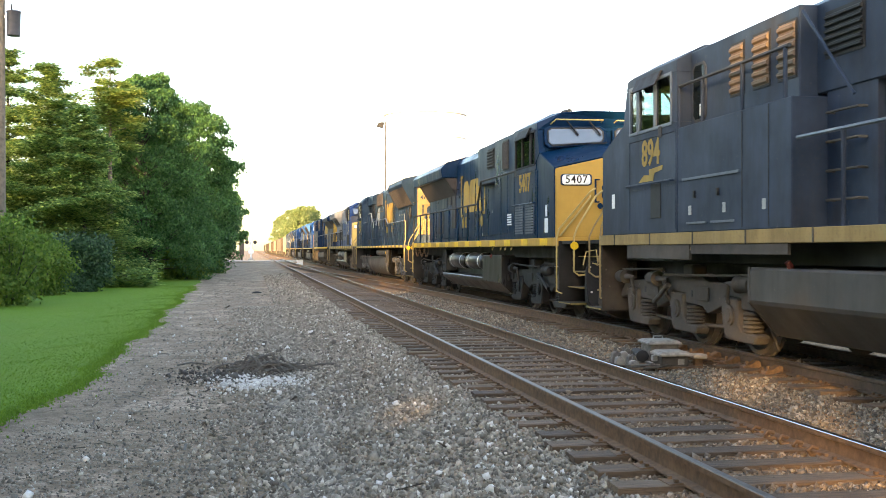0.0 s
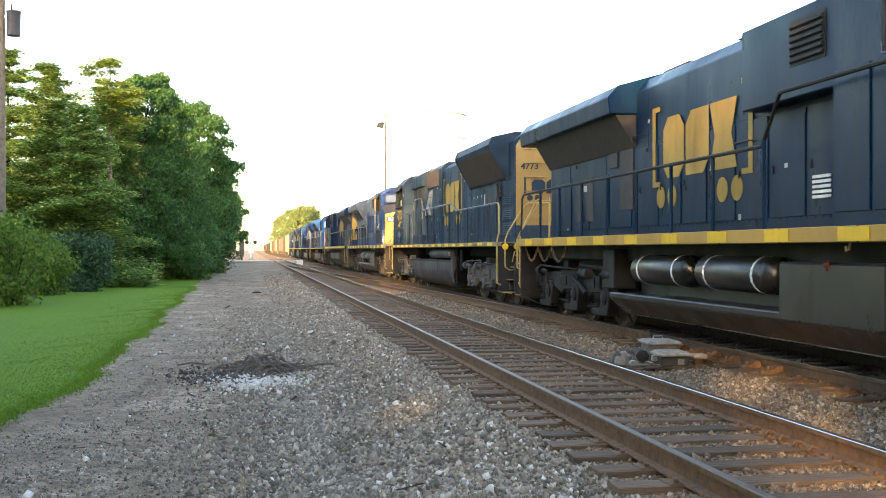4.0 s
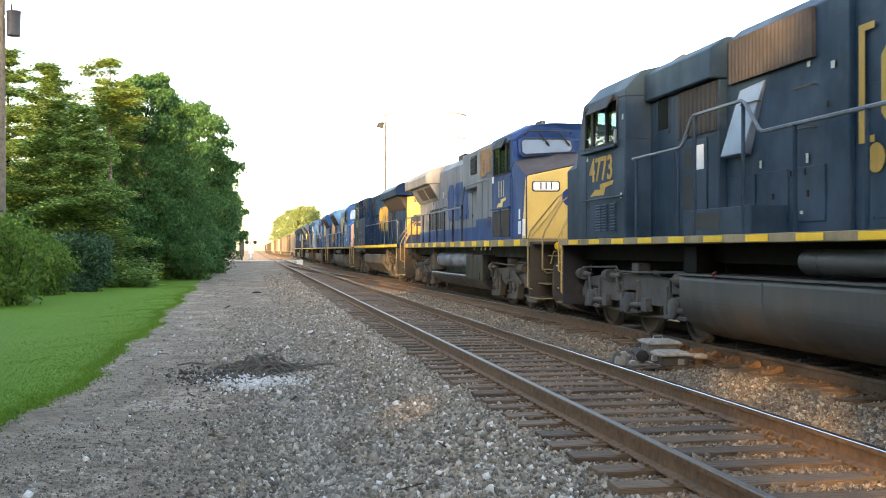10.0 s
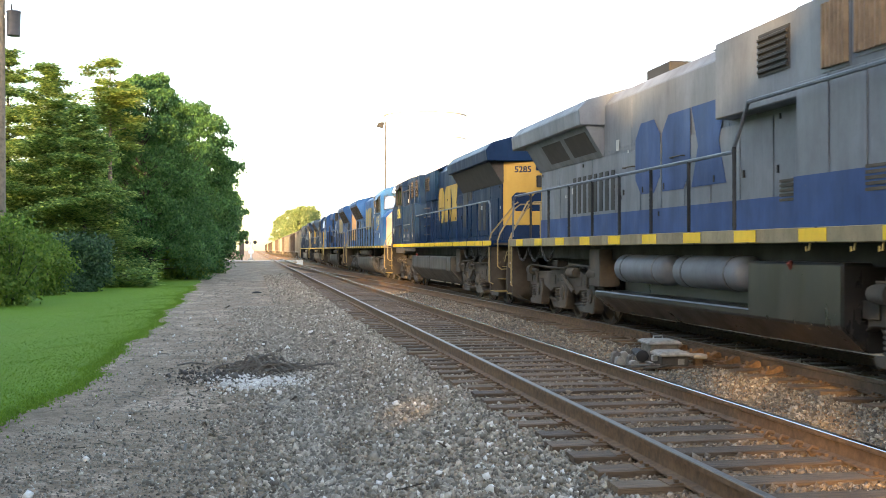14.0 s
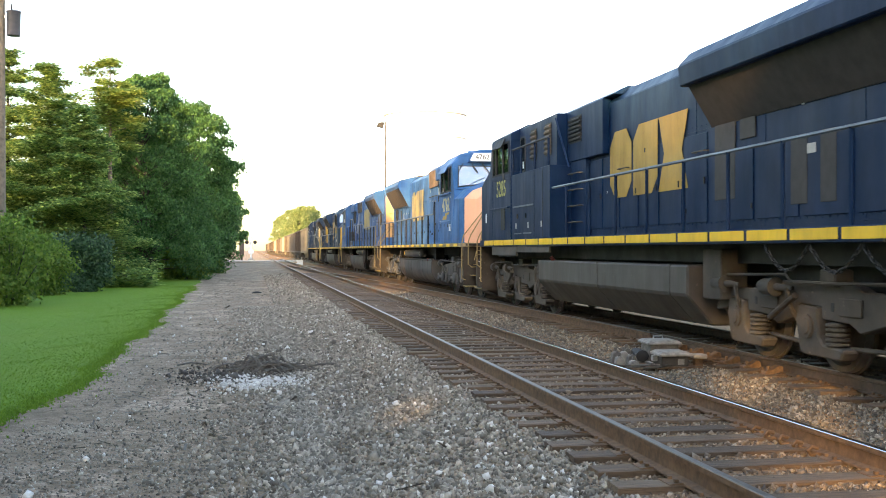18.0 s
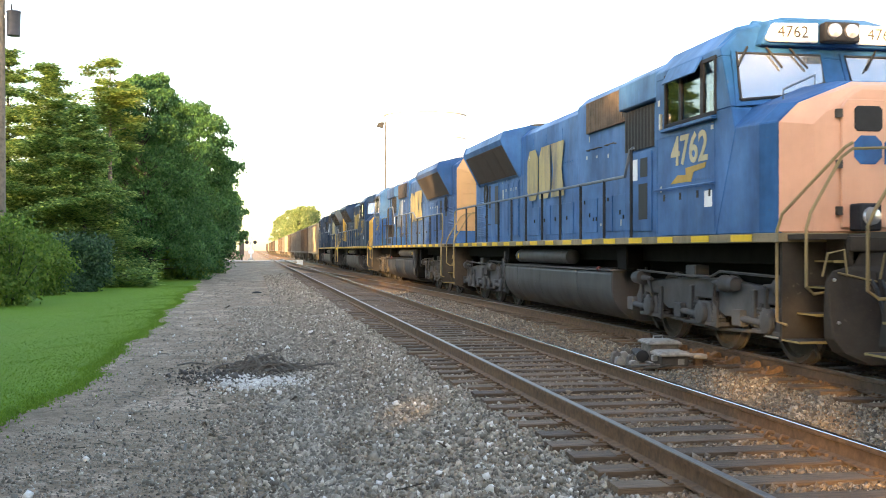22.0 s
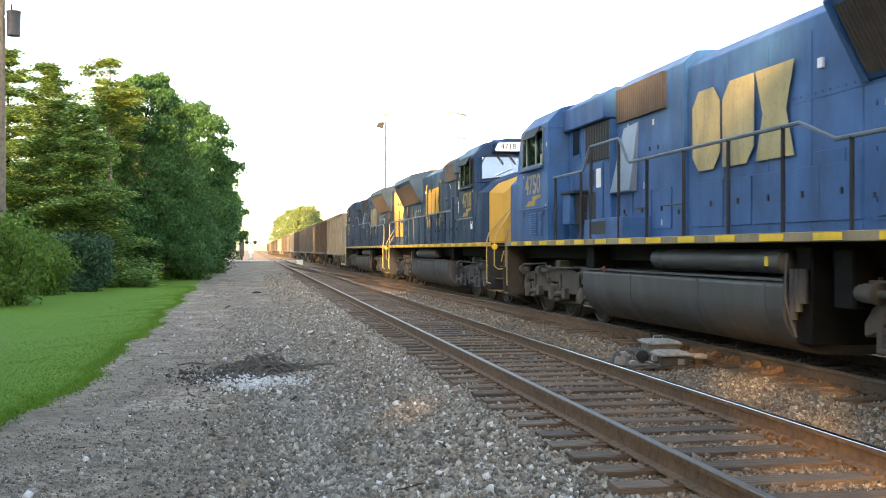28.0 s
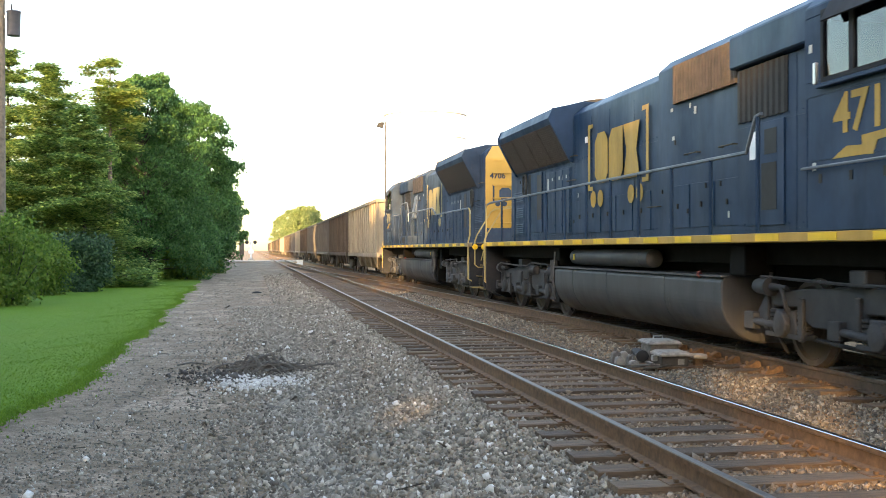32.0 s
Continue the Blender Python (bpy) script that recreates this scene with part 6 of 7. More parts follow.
    for sx in (-0.12, 0.12):
        part("lens", Form().lathe([(0.0, 0.105), (0.04, 0.095), (0.05, 0.02)], (sx, 21.42, 4.11), "y", 16), LENS, hl)
    mk = face(near, 0.975, 12.4 if near > 0 else 12.75 if brackets else 13.2, 3.22)
    mark(3.3 if brackets else 3.1, 0.98 if brackets else 1.2, brackets, mk, logo_mat, hood, "large yellow mark on the hood")
    seams(hood, near, 0.94, (11.9, 13.2, 14.3, 15.4, 17.7, 19.4), (1.74, 3.27), (10.7, 20.9), (1.68, 4.1), body)
    seams(cab, near, 1.56, (2.78, 4.82), (2.42, 3.12), (2.78, 4.82), (1.68, 3.1), body, False)
    seams(lo, near, 1.12, (5.05, 5.85), (1.72, 3.08), (4.9, 7.4), (1.68, 3.8), body)
    if near > 0:
        dw = part("door_window", Form().prism([(5.18, 3.34), (5.24, 3.28), (5.64, 3.28), (5.70, 3.34), (5.70, 3.98), (5.64, 4.04), (5.24, 4.04), (5.18, 3.98)], "x", 1.12, 1.135), body, lo, "rounded side window frame")
        part("pane", Form().prism([(5.23, 3.36), (5.65, 3.36), (5.65, 3.98), (5.23, 3.98)], "x", 1.135, 1.141), WINDOW, dw)
        if number == "4750":
            part("side_locker", Form().box(1.12, 1.40, 5.35, 5.85, 1.95, 2.55), body, lo, "small locker on the walkway", bevel=0.012)
            # The dark block below the shelf imitates the shade of a recess.
            part("locker_shelf", Form().box(1.12, 1.43, 5.30, 6.22, 2.55, 2.60).box(1.12, 1.30, 5.87, 6.16, 1.95, 2.54), STEP_DARK, lo, "shelf over a dark block painted as a shaded recess", bevel=0.008)
    fittings(hood, near, 0.94, 14.6, 20.6, int(number), GEAR)
    fittings(hood, near, 1.018, 7.6, 10.5, int(number) + 1, GEAR)
    # railings along the running boards
    for s in (-1, 1):
        tail = [(15.05, 2.88), (15.8, 2.62), (21.32, 2.63)]
        if s == 1:
            railing(lo, 1.50, [(5.05, 2.92), (7.0, 2.92), (7.1, 2.98), (7.38, 3.28), (7.48, 3.33), (8.95, 3.33), (9.06, 3.28), (9.42, 2.92), (9.52, 2.88)] + tail, [5.2, 6.9, 7.5, 9.0] + [10.3 + 1.45 * k for k in range(8)], rail_mat, STEP_DARK if body in (BLUE, BLUE_FADED) else body)
        else:
            railing(lo, -1.50, [(6.0, 3.10), (6.15, 3.08), (6.4, 2.66), (21.0, 2.66), (21.32, 2.63)], [6.1 + 1.36 * k for k in range(11)], rail_mat, STEP_DARK if body in (BLUE, BLUE_FADED) else body)
    for a, b in ((0.62, 1.12), (L - 0.62, L - 1.12)):
        end_steps(lo, a, b, GRIME if number in ("4762", "4750") else STEP_DARK, RAILING_DULL if number in ("4762", "4750") else RAILING, body in (DARK, DARK_DUSTY, DARK_FADED), a > 10)
    # tank, air reservoir, trucks
    tp = []
    for k in range(17):
        a = math.pi * 0.5 * k / 16
        tp.append((0.80 + 0.62 * math.cos(a), 0.78 - 0.60 * math.sin(a)))
    prof = [(1.38, 1.08), (1.42, 1.02)] + tp + [(-x, z) for x, z in reversed(tp)] + [(-1.42, 1.02), (-1.38, 1.08)]
    t0, t1 = (6.75, 14.5) if near > 0 else (7.3, 15.25)
    tk = part("fuel_tank", Form().prism(prof, "y", t0, t1), tank, lo, "rounded grimy steel fuel tank", bevel=0.02)
    part("tank_shelf", Form().box(-1.44, 1.44, t0 - 0.02, t1 + 0.02, 1.07, 1.10), tank, tk)
    for y in (9.3, 12.0, 14.0):
        part("tank_band", Form().prism([(x * 1.004, z) for x, z in prof], "y", y, y + 0.05), tank, tk)
    for s in (-1, 1):
        rs = part("air_reservoir", Form().lathe([(10.1, 0.05), (10.16, 0.15), (14.3, 0.15), (14.36, 0.05)], (s * 1.24, 0, 1.30), "y", 16), tank, lo, smooth=True)
        for y in (10.5, 13.9):
            part("strap", Form().lathe([(y, 0.155), (y + 0.06, 0.155)], (s * 1.24, 0, 1.30), "y", 16), tank, rs)
        part("reservoir_label", Form().box(*sorted((s * 1.387, s * 1.394)), 13.98, 14.07, 1.24, 1.36), SAFETY, rs, "small yellow label")
        part("fuel_filler", Form().rod((s * 1.40, 8.0, 1.06), (s * 1.44, 8.0, 1.13), 0.04), RED_CAP, tk, "faded red filler cap")
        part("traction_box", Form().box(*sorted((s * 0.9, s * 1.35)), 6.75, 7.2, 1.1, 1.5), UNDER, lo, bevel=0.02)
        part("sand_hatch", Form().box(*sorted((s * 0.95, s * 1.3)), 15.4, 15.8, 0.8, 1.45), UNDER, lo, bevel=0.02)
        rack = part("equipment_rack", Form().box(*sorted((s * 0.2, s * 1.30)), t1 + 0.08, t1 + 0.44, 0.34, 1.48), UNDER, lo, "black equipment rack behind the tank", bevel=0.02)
        for k in range(3):
            part("air_filter", Form().rod((s * 1.36, t1 + 0.14 + 0.12 * k, 0.62 + 0.1 * k), (s * 1.36, t1 + 0.14 + 0.12 * k, 1.22), 0.05, 10), GEAR_DARK, rack)
        part("drain_pipe", Form().tube([(s * 1.40, t1 + 0.06, 1.40), (s * 1.43, t1 + 0.06, 0.9), (s * 1.36, t1 + 0.2, 0.42)], 0.02), GEAR_SLATE, rack)
    for ax in ((2.0, 4.0, 6.05), (16.5, 18.55, 20.55)):
        bogie(lo, 0, ax, True, {"4750": GEAR, "4718": GEAR_DARK}.get(number, GEAR_SLATE))
        for a in ax:
            wheelset(lo, a, sense)
    return lo


def ge_loco(number, near, sense, body, hood_col, trim, logo_mat, m, label, rail_mat, tank_kind, gear, tank, brackets=True, L=22.3, worn=True, logo_col=None, base_col=None):
    """A six-axle GE freight engine: raked cab, tall nose, straight hood and wide radiator wings over the end."""
    dl = L - 22.3
    R = 21.15 + dl
    lo = thing("locomotive", label, "locomotive", "engines of the train", m)
    part("underframe", Form().box(-1.05, 1.05, 1.5, L - 1.1, 1.25, 1.60).box(-0.7, 0.7, 0.7, L - 0.7, 0.95, 1.30), GEAR_BLACK, lo, bevel=0.01)
    part("running_board", Form().box(-1.56, 1.56, 1.50, L - 1.1, 1.52, 1.69), SILL_DULL if number == "894" else body if number == "5285" else SILL_MIX if worn else YELLOW, lo, "painted side sill", bevel=0.006)
    if number in ("894", "5285"):
        for s in (-1, 1):
            part("side_skirt", Form().box(*sorted((s * 1.50, s * 1.545)), 2.9, 5.4, 1.30, 1.517), GEAR, lo, "dusty plate below the sill", bevel=0.006)
            part("side_skirt", Form().box(*sorted((s * 1.50, s * 1.545)), 5.45, 8.2, 1.38, 1.517), GEAR, lo, "dusty plate below the sill", bevel=0.006)
    for s in (-1, 1):
        if number != "894":
            sill_marks(lo, 1.6, R, 1.08 if number == "5285" else 1.62, s, 1.0 if number == "5285" else 0.58, z0=1.54 if number == "5285" else 1.52, z1=1.69)
        for k in range(12):
            part("sill_joint", Form().box(*sorted((s * 1.56, s * 1.568)), 2.3 + 1.62 * k, 2.33 + 1.62 * k, 1.515, 1.695), GEAR, lo)
    # nose: flush with the cab, with a shallow pointed front
    bot = [(-1.52, 1.64, 1.69), (-0.16, 1.46, 1.69), (0.16, 1.46, 1.69), (1.52, 1.64, 1.69), (1.52, 1.70, 1.69), (-1.52, 1.70, 1.69)]
    top = [(-1.52, 1.64, 3.10), (-0.16, 1.46, 3.42), (0.16, 1.46, 3.42), (1.52, 1.64, 3.10), (1.52, 1.70, 3.11), (-1.52, 1.70, 3.11)]
    nose = part("nose", Form().loft([bot, top]), trim, lo, "tall painted nose front", bevel=0.02)
    part("nose_top", Form().add([(-1.54, 1.67, 3.125), (-0.16, 1.475, 3.435), (0.16, 1.475, 3.435), (1.54, 1.67, 3.125), (1.54, 2.80, 3.53), (0.5, 2.80, 3.74), (-0.5, 2.80, 3.74), (-1.54, 2.80, 3.53), (-1.5, 1.75, 3.0), (1.5, 1.75, 3.0), (1.5, 2.8, 3.0), (-1.5, 2.8, 3.0)],
                                [(0, 1, 6, 7), (1, 2, 5, 6), (2, 3, 4, 5), (0, 8, 9, 3, 2, 1), (3, 9, 10, 4), (0, 7, 11, 8), (7, 6, 5, 4, 10, 11), (8, 11, 10, 9)]), GLARE if number == "111" else body, lo)
    part("nose_side", Form().prism([(1.66, 1.69), (3.0, 1.69), (3.0, 3.58), (2.80, 3.52), (1.66, 3.12)], "x", -1.548, 1.548), body, lo, bevel=0.01)
    part("nose_door", Form().box(-0.40, 0.24, 1.445, 1.50, 1.74, 3.05), trim, nose, bevel=0.012)
    mark(1.2, 0.36, brackets, end_face(1.438, -0.16, 2.62, -1), logo_col or body, nose, "dark mark on the nose")
    hl = part("headlight", Form().box(-0.15, 0.15, 1.41, 1.48, 2.96, 3.40), BLACK, nose, bevel=0.015)
    for z in (3.09, 3.29):
        part("lens", Form().lathe([(0.0, 0.095), (-0.03, 0.085), (-0.04, 0.02)], (0, 1.41, z), "y", 14), LENS, hl)
    tilt = math.atan2(0.18, 1.36)
    for sx in (-1, 1):
        c = Vector((sx * 1.10, 1.588, 2.87))
        mm = Matrix.Translation(c) @ Matrix.Rotation(sx * tilt, 4, 'Z')
        pl = Form()
        pts = [(-0.29, -0.07), (-0.25, -0.10), (0.25, -0.10), (0.29, -0.07), (0.29, 0.07), (0.25, 0.10), (-0.25, 0.10), (-0.29, 0.07)]
        pl.loft([[mm @ Vector((x, -0.035, z)) for x, z in pts], [mm @ Vector((x, 0.02, z)) for x, z in pts]])
        frame_f = Form()
        pts2 = [(x * 1.11, z * 1.2) for x, z in pts]
        frame_f.loft([[mm @ Vector((x, -0.02, z)) for x, z in pts2], [mm @ Vector((x, 0.02, z)) for x, z in pts2]])
        bd = part("number_board", frame_f, DARK if number != "111" else GEAR, nose, "framed number board", bevel=0.012)
        part("board_face", pl, WHITE, bd, bevel=0.01)
        text_part("number", number, GEAR_BLACK, bd, mm @ Matrix(((1, 0, 0, 0), (0, 0, -1, -0.038), (0, 1, 0, 0), (0, 0, 0, 1))), 0.165, "", 0.92, 0.002, 1.12)
        d2 = part("ditch_light", Form().box(sx * 0.55 - 0.15, sx * 0.55 + 0.15, 0.88, 1.12, 1.64, 2.0), BLACK if number == "5407" else GRIME, lo, bevel=0.02)
        part("lens", Form().lathe([(0.0, 0.11), (-0.04, 0.10), (-0.05, 0.02)], (sx * 0.55, 0.88, 1.83), "y", 16), LENS, d2)
        part("nose_grab", Form().tube([(sx * 1.45, 1.56, 1.72), (sx * 1.15, 1.50, 2.1), (sx * 0.85, 1.46, 2.50), (sx * 0.82, 1.52, 2.55)], 0.018), RAILING, nose)
        if number == "111":
            part("corner_stripe", Form().prism([(1.64, 1.70), (1.98, 1.70), (1.66, 3.08)], "x", *sorted((sx * 1.549, sx * 1.553))), trim, nose, "pale yellow wedge round the nose corner")
            part("notice", Form().box(*sorted((sx * 1.553, sx * 1.559)), 1.70, 1.92, 1.76, 2.14), WHITE, lo, "white notice or painted pane glint")
    # cab with raked front
    front = [(-1.56, 2.74, 3.48), (1.56, 2.74, 3.48), (1.56, 2.95, 4.18), (1.05, 2.84, 4.40), (0.5, 2.80, 4.45), (-0.5, 2.80, 4.45), (-1.05, 2.84, 4.40), (-1.56, 2.95, 4.18)]
    mid = [(-1.56, 3.2, 3.14), (1.56, 3.2, 3.14), (1.56, 3.2, 4.20), (1.14, 3.2, 4.42), (0.5, 3.2, 4.50), (-0.5, 3.2, 4.50), (-1.14, 3.2, 4.42), (-1.56, 3.2, 4.20)]
    back = [(x, 5.0, z) for x, y, z in mid]
    over = lambda ring, y=None: [(x, yy if z > 3.6 else (y or yy), max(z, 4.02)) for x, yy, z in ring]
    cab = part("cab", Form().box(-1.56, 1.56, 3.0, 5.0, 3.155, 3.30), body, lo, "driver's cab", bevel=0.012)
    part("cab_roof", Form().loft([over(front, 2.90), over(mid), over(back)]), body, cab, bevel=0.012)
    part("rear_wall", Form().box(-1.56, 1.56, 4.92, 5.0, 3.30, 4.02), body, cab)
    part("front_wall", Form().box(-1.5, 1.5, 2.80, 2.88, 3.30, 3.66), body, cab)
    part("pillar", Form().prism([(2.76, 3.66), (2.84, 3.66), (2.94, 4.02), (2.86, 4.02)], "x", -0.09, 0.09), body, cab, bevel=0.012)
    for s in (-1, 1):
        part("pillar", Form().prism([(2.76, 3.50), (3.08, 3.30), (3.08, 4.02), (2.90, 4.02)], "x", *sorted((s * 1.42, s * 1.56))), body, cab, bevel=0.012)
        for y0, y1 in ((3.43, 3.49), (4.15, 4.19), (4.81, 4.92)):
            part("pillar", Form().box(*sorted((s * 1.47, s * 1.56)), y0, y1, 3.30, 4.02), body, cab)
    for s in (-1, 1):
        part("seat", Form().box(s * 0.95 - 0.24, s * 0.95 + 0.24, 4.05, 4.17, 2.7, 3.74).box(s * 0.95 - 0.24, s * 0.95 + 0.24, 3.6, 4.1, 2.6, 2.72), BLACK, cab, "dark high-backed seat", bevel=0.04)
    part("cab_lower", Form().box(-1.56, 1.56, 2.9, 5.0, 1.69, 3.16), body, lo, bevel=0.01)
    # windscreens lie on the rake
    def rk(x, u, off):
        return Vector((x, 2.695 + 0.030 * abs(x) + 0.10 * u - off, 3.64 + 0.42 * u + 0.2 * off))
    for sx in (-1, 1):
        n = 8
        order = [tuple(range(n)), tuple(range(n, 2 * n))[::-1]] + [(i, i + n, (i + 1) % n + n, (i + 1) % n) for i in range(n)]
        quad = [(sx * 0.22, 0.24), (sx * 1.28, 0.07), (sx * 1.36, 0.22), (sx * 1.36, 0.80), (sx * 1.28, 0.96), (sx * 0.22, 1.0), (sx * 0.14, 0.84), (sx * 0.14, 0.42)]
        big = [(sx * 0.17, 0.14), (sx * 1.34, -0.06), (sx * 1.44, 0.14), (sx * 1.44, 0.90), (sx * 1.34, 1.06), (sx * 0.17, 1.12), (sx * 0.07, 0.96), (sx * 0.07, 0.32)]
        if near > 0:
            fr = part("window_frame", Form().tube([rk(x, u, 0.0) for x, u in big + big[:1]], 0.05), body, cab)
        else:
            fr = part("window_frame", Form().add([rk(x, u, -0.06) for x, u in big] + [rk(x, u, 0.03) for x, u in big], order), body, cab, bevel=0.01)
            part("gasket", Form().tube([rk(x, u, 0.035) for x, u in quad + quad[:1]], 0.022), RUBBER, fr, "black rubber window seal")
        part("windscreen", Form().add([rk(x, u, 0.0) for x, u in quad] + [rk(x, u, 0.045) for x, u in quad], order), SCREEN_GLASS if near < 0 else CAB_GLASS, fr, "sky-reflecting windscreen")
        part("wiper", Form().tube([rk(sx * 0.95, 1.3, 0.12), rk(sx * 0.7, 0.6, 0.08)], 0.018), BLACK, fr)
        part("wiper", Form().tube([rk(sx * 0.45, 1.3, 0.12), rk(sx * 0.2, 0.6, 0.08)], 0.018), BLACK, fr)
        part("wiper_rail", Form().tube([rk(sx * 0.15, 1.34, 0.0), rk(sx * 0.15, 1.34, 0.16), rk(sx * 1.2, 1.34, 0.16), rk(sx * 1.28, 1.2, 0.0)], 0.016), RAILING if number == "5407" else BLACK, fr)
        part("cowl_rail", Form().tube([rk(sx * 0.1, 0.16, 0.14), rk(sx * 0.8, 0.08, 0.16), rk(sx * 1.3, -0.02, 0.10)], 0.014), BLACK, fr)
    for s in (-1, 1):
        X = lambda a, b: sorted((s * a, s * b))
        for y0, y1 in ((3.10, 3.42), (3.50, 4.14), (4.20, 4.80)):
            wf = part("window_frame", rim_of(X(1.55, 1.578), y0 - 0.03, y1 + 0.03, 3.27, 4.05, 0.045), RAILING_GREY if number == "894" else STEP_DARK, cab, "slim window frame")
            part("pane", Form().box(*X(1.545, 1.553), y0, y1, 3.30, 4.02), CAB_GLASS, wf)
        part("awning", Form().prism([(1.56 * s, 4.13), (1.59 * s, 4.13), (1.69 * s, 3.92), (1.67 * s, 3.91)], "y", 3.45, 4.45), STEP_DARK, cab)
        part("mirror", Form().box(*X(1.62, 1.66), 4.50, 4.60, 3.10, 3.28), WHITE if number == "111" else GEAR_SLATE, cab, bevel=0.02)
        part("grab_rail", Form().tube([(s * 1.58, 3.0, 2.46), (s * 1.62, 3.05, 2.46), (s * 1.62, 4.9, 2.46), (s * 1.58, 4.95, 2.46)], 0.018), body, cab)
        if number == "111":
            for y0 in (3.12, 4.06):
                gd = part("cab_door", Form().box(*X(1.56, 1.575), y0, y0 + 0.84, 1.76, 2.44), GRIME, cab, "grimy brown cabinet door", bevel=0.006)
                part("hinge", Form().box(*X(1.575, 1.59), y0 + 0.08, y0 + 0.76, 2.40, 2.43), HOOD_GREY, gd)
                part("latch", Form().box(*X(1.575, 1.59), y0 + 0.74, y0 + 0.78, 1.86, 1.94), BLACK, gd)
        for y0 in ((3.15, 4.10) if number == "5407" else ()):
            vp = part("vent_panel", Form().box(*X(1.56, 1.564), y0 - 0.02, y0 + 0.72, 1.78, 2.48), body, cab)
            for k in range(11):
                vent = Form().box(*X(1.56, 1.58), y0, y0 + 0.70, 1.80 + k * 0.06, 1.835 + k * 0.06)
                # Handrail grey instead of body blue: the slats' pale highlights, put in as colour.
                part("slat", vent, RAILING_GREY, vp)
        if number in ("5285", "894"):
            part("vent_panel", Form().box(*X(1.56, 1.575), 4.0, 4.40, 1.92, 2.45), BLACK, cab, "dark slatted vent", bevel=0.006)
        if number not in ("894", "5285"):
            part("notice", Form().box(*X(1.546, 1.552), 2.10, 2.36, 1.80, 2.10), WHITE, lo, "white notice or painted pane glint")
        part("notice", Form().box(*X(1.546, 1.552), 2.16, 2.30, 2.14, 2.38), WHITE, lo, "white notice or painted pane glint")
    text_part("number", number, LOGO_CREAM if number == "111" else LOGO_PALE if number == "5285" else logo_mat, cab, face(near, 1.565, 3.98, 2.92), 0.40, "painted road number", 0.9, 0.005 if number == "5285" else 0.014)
    if number not in ("5407", "5285"):
        part("lightning_stripe", on_plane(bolt(1.0, 0.22), face(near, 1.562, 3.98, 2.60)), logo_mat if number != "111" else YELLOW_PALE, cab)
    part("antenna", Form().box(-0.35, 0.35, 3.7, 4.1, 4.48, 4.54), WHITE, cab, bevel=0.01)
    for x, y in ((-0.7, 3.1), (0.1, 3.0), (0.6, 3.1)):
        part("aerial", Form().rod((x, y, 4.42), (x, y, 4.53), 0.010, 5), GEAR, cab)
    part("horn", Form().rod((-0.45, 4.4, 4.48), (-0.45, 4.4, 4.62), 0.02).rod((-0.45, 4.15, 4.62), (-0.45, 4.65, 4.62), 0.05, 8, 0.08), GEAR, cab)
    # auxiliary cab and blower cabinets
    up = hood_col
    wide = 1.34 if near > 0 else 1.18
    aux = part("auxiliary_cab", Form().box(-1.30, wide, 5.0, 8.1, 1.69, 4.30).prism([(-1.10, 4.30), (1.10, 4.30), (0.8, 4.46), (-0.8, 4.46)], "y", 5.0, 10.9), up, lo, "blower cabinet behind the cab", bevel=0.015)
    part("blower_box", Form().box(-1.26, 1.12, 8.1, 10.4, 3.25, 4.30), up, lo, bevel=0.015)
    if near > 0:
        part("control_cabinet", Form().box(1.0, 1.55, 5.0, 8.3, 1.69, 3.20), body, lo, "full-width cabinet beside the cab", bevel=0.012)
        part("alcove", Form().box(1.0, 1.10, 8.3, 9.3, 1.69, 3.30), body, lo, "grimy ladder alcove")
        for k in range(4):
            part("ladder_rung", Form().tube([(1.1, 8.45, 2.0 + k * 0.33), (1.2, 8.45, 2.0 + k * 0.33), (1.2, 9.1, 2.0 + k * 0.33), (1.1, 9.1, 2.0 + k * 0.33)], 0.016), GEAR, lo)
        railing(lo, 1.52, [(4.98, 3.80), (8.2, 3.80)], [5.0, 5.8, 7.0, 8.1], GEAR_DARK, body, 3.26)
        part("brace", Form().rod((1.46, 8.4, 4.15), (1.50, 9.5, 3.05), 0.018), body, lo)
        part("cabinet_trim", Form().box(1.55, 1.57, 5.2, 7.0, 2.42, 2.455), RAILING_GREY, lo)
        part("lower_hinge", Form().box(1.55, 1.57, 5.35, 6.0, 1.80, 1.83).box(1.55, 1.57, 6.15, 6.85, 1.80, 1.83), RAILING_GREY, lo)
        part("cabinet_seam", Form().box(1.55, 1.556, 7.05, 7.065, 1.72, 3.18).box(1.55, 1.556, 7.75, 7.765, 1.72, 3.18), BLACK, lo)
        for y0 in (5.6, 6.35):
            part("latch", Form().box(1.55, 1.58, y0, y0 + 0.04, 2.16, 2.26), BLACK, lo)
        dw = part("door_window", Form().prism([(5.10, 3.34), (5.18, 3.26), (5.46, 3.26), (5.54, 3.34), (5.54, 4.02), (5.46, 4.10), (5.18, 4.10), (5.10, 4.02)], "x", wide, wide + 0.02), GEAR_SLATE, lo, "rounded door window frame")
        part("pane", Form().prism([(5.14, 3.36), (5.20, 3.30), (5.44, 3.30), (5.50, 3.36), (5.50, 4.0), (5.44, 4.06), (5.20, 4.06), (5.14, 4.0)], "x", wide + 0.02, wide + 0.026), WINDOW, dw)
        # White plate standing in for the bright reflection low in the pane.
        part("notice", Form().box(wide + 0.026, wide + 0.03, 5.36, 5.48, 3.34, 3.50), WHITE, dw, "white notice or painted pane glint")
        for y0 in (5.4, 6.5, 7.6):
            part("panel_label", Form().box(1.55, 1.556, y0, y0 + 0.09, 1.93, 2.06), LABEL, lo, "dull white label")
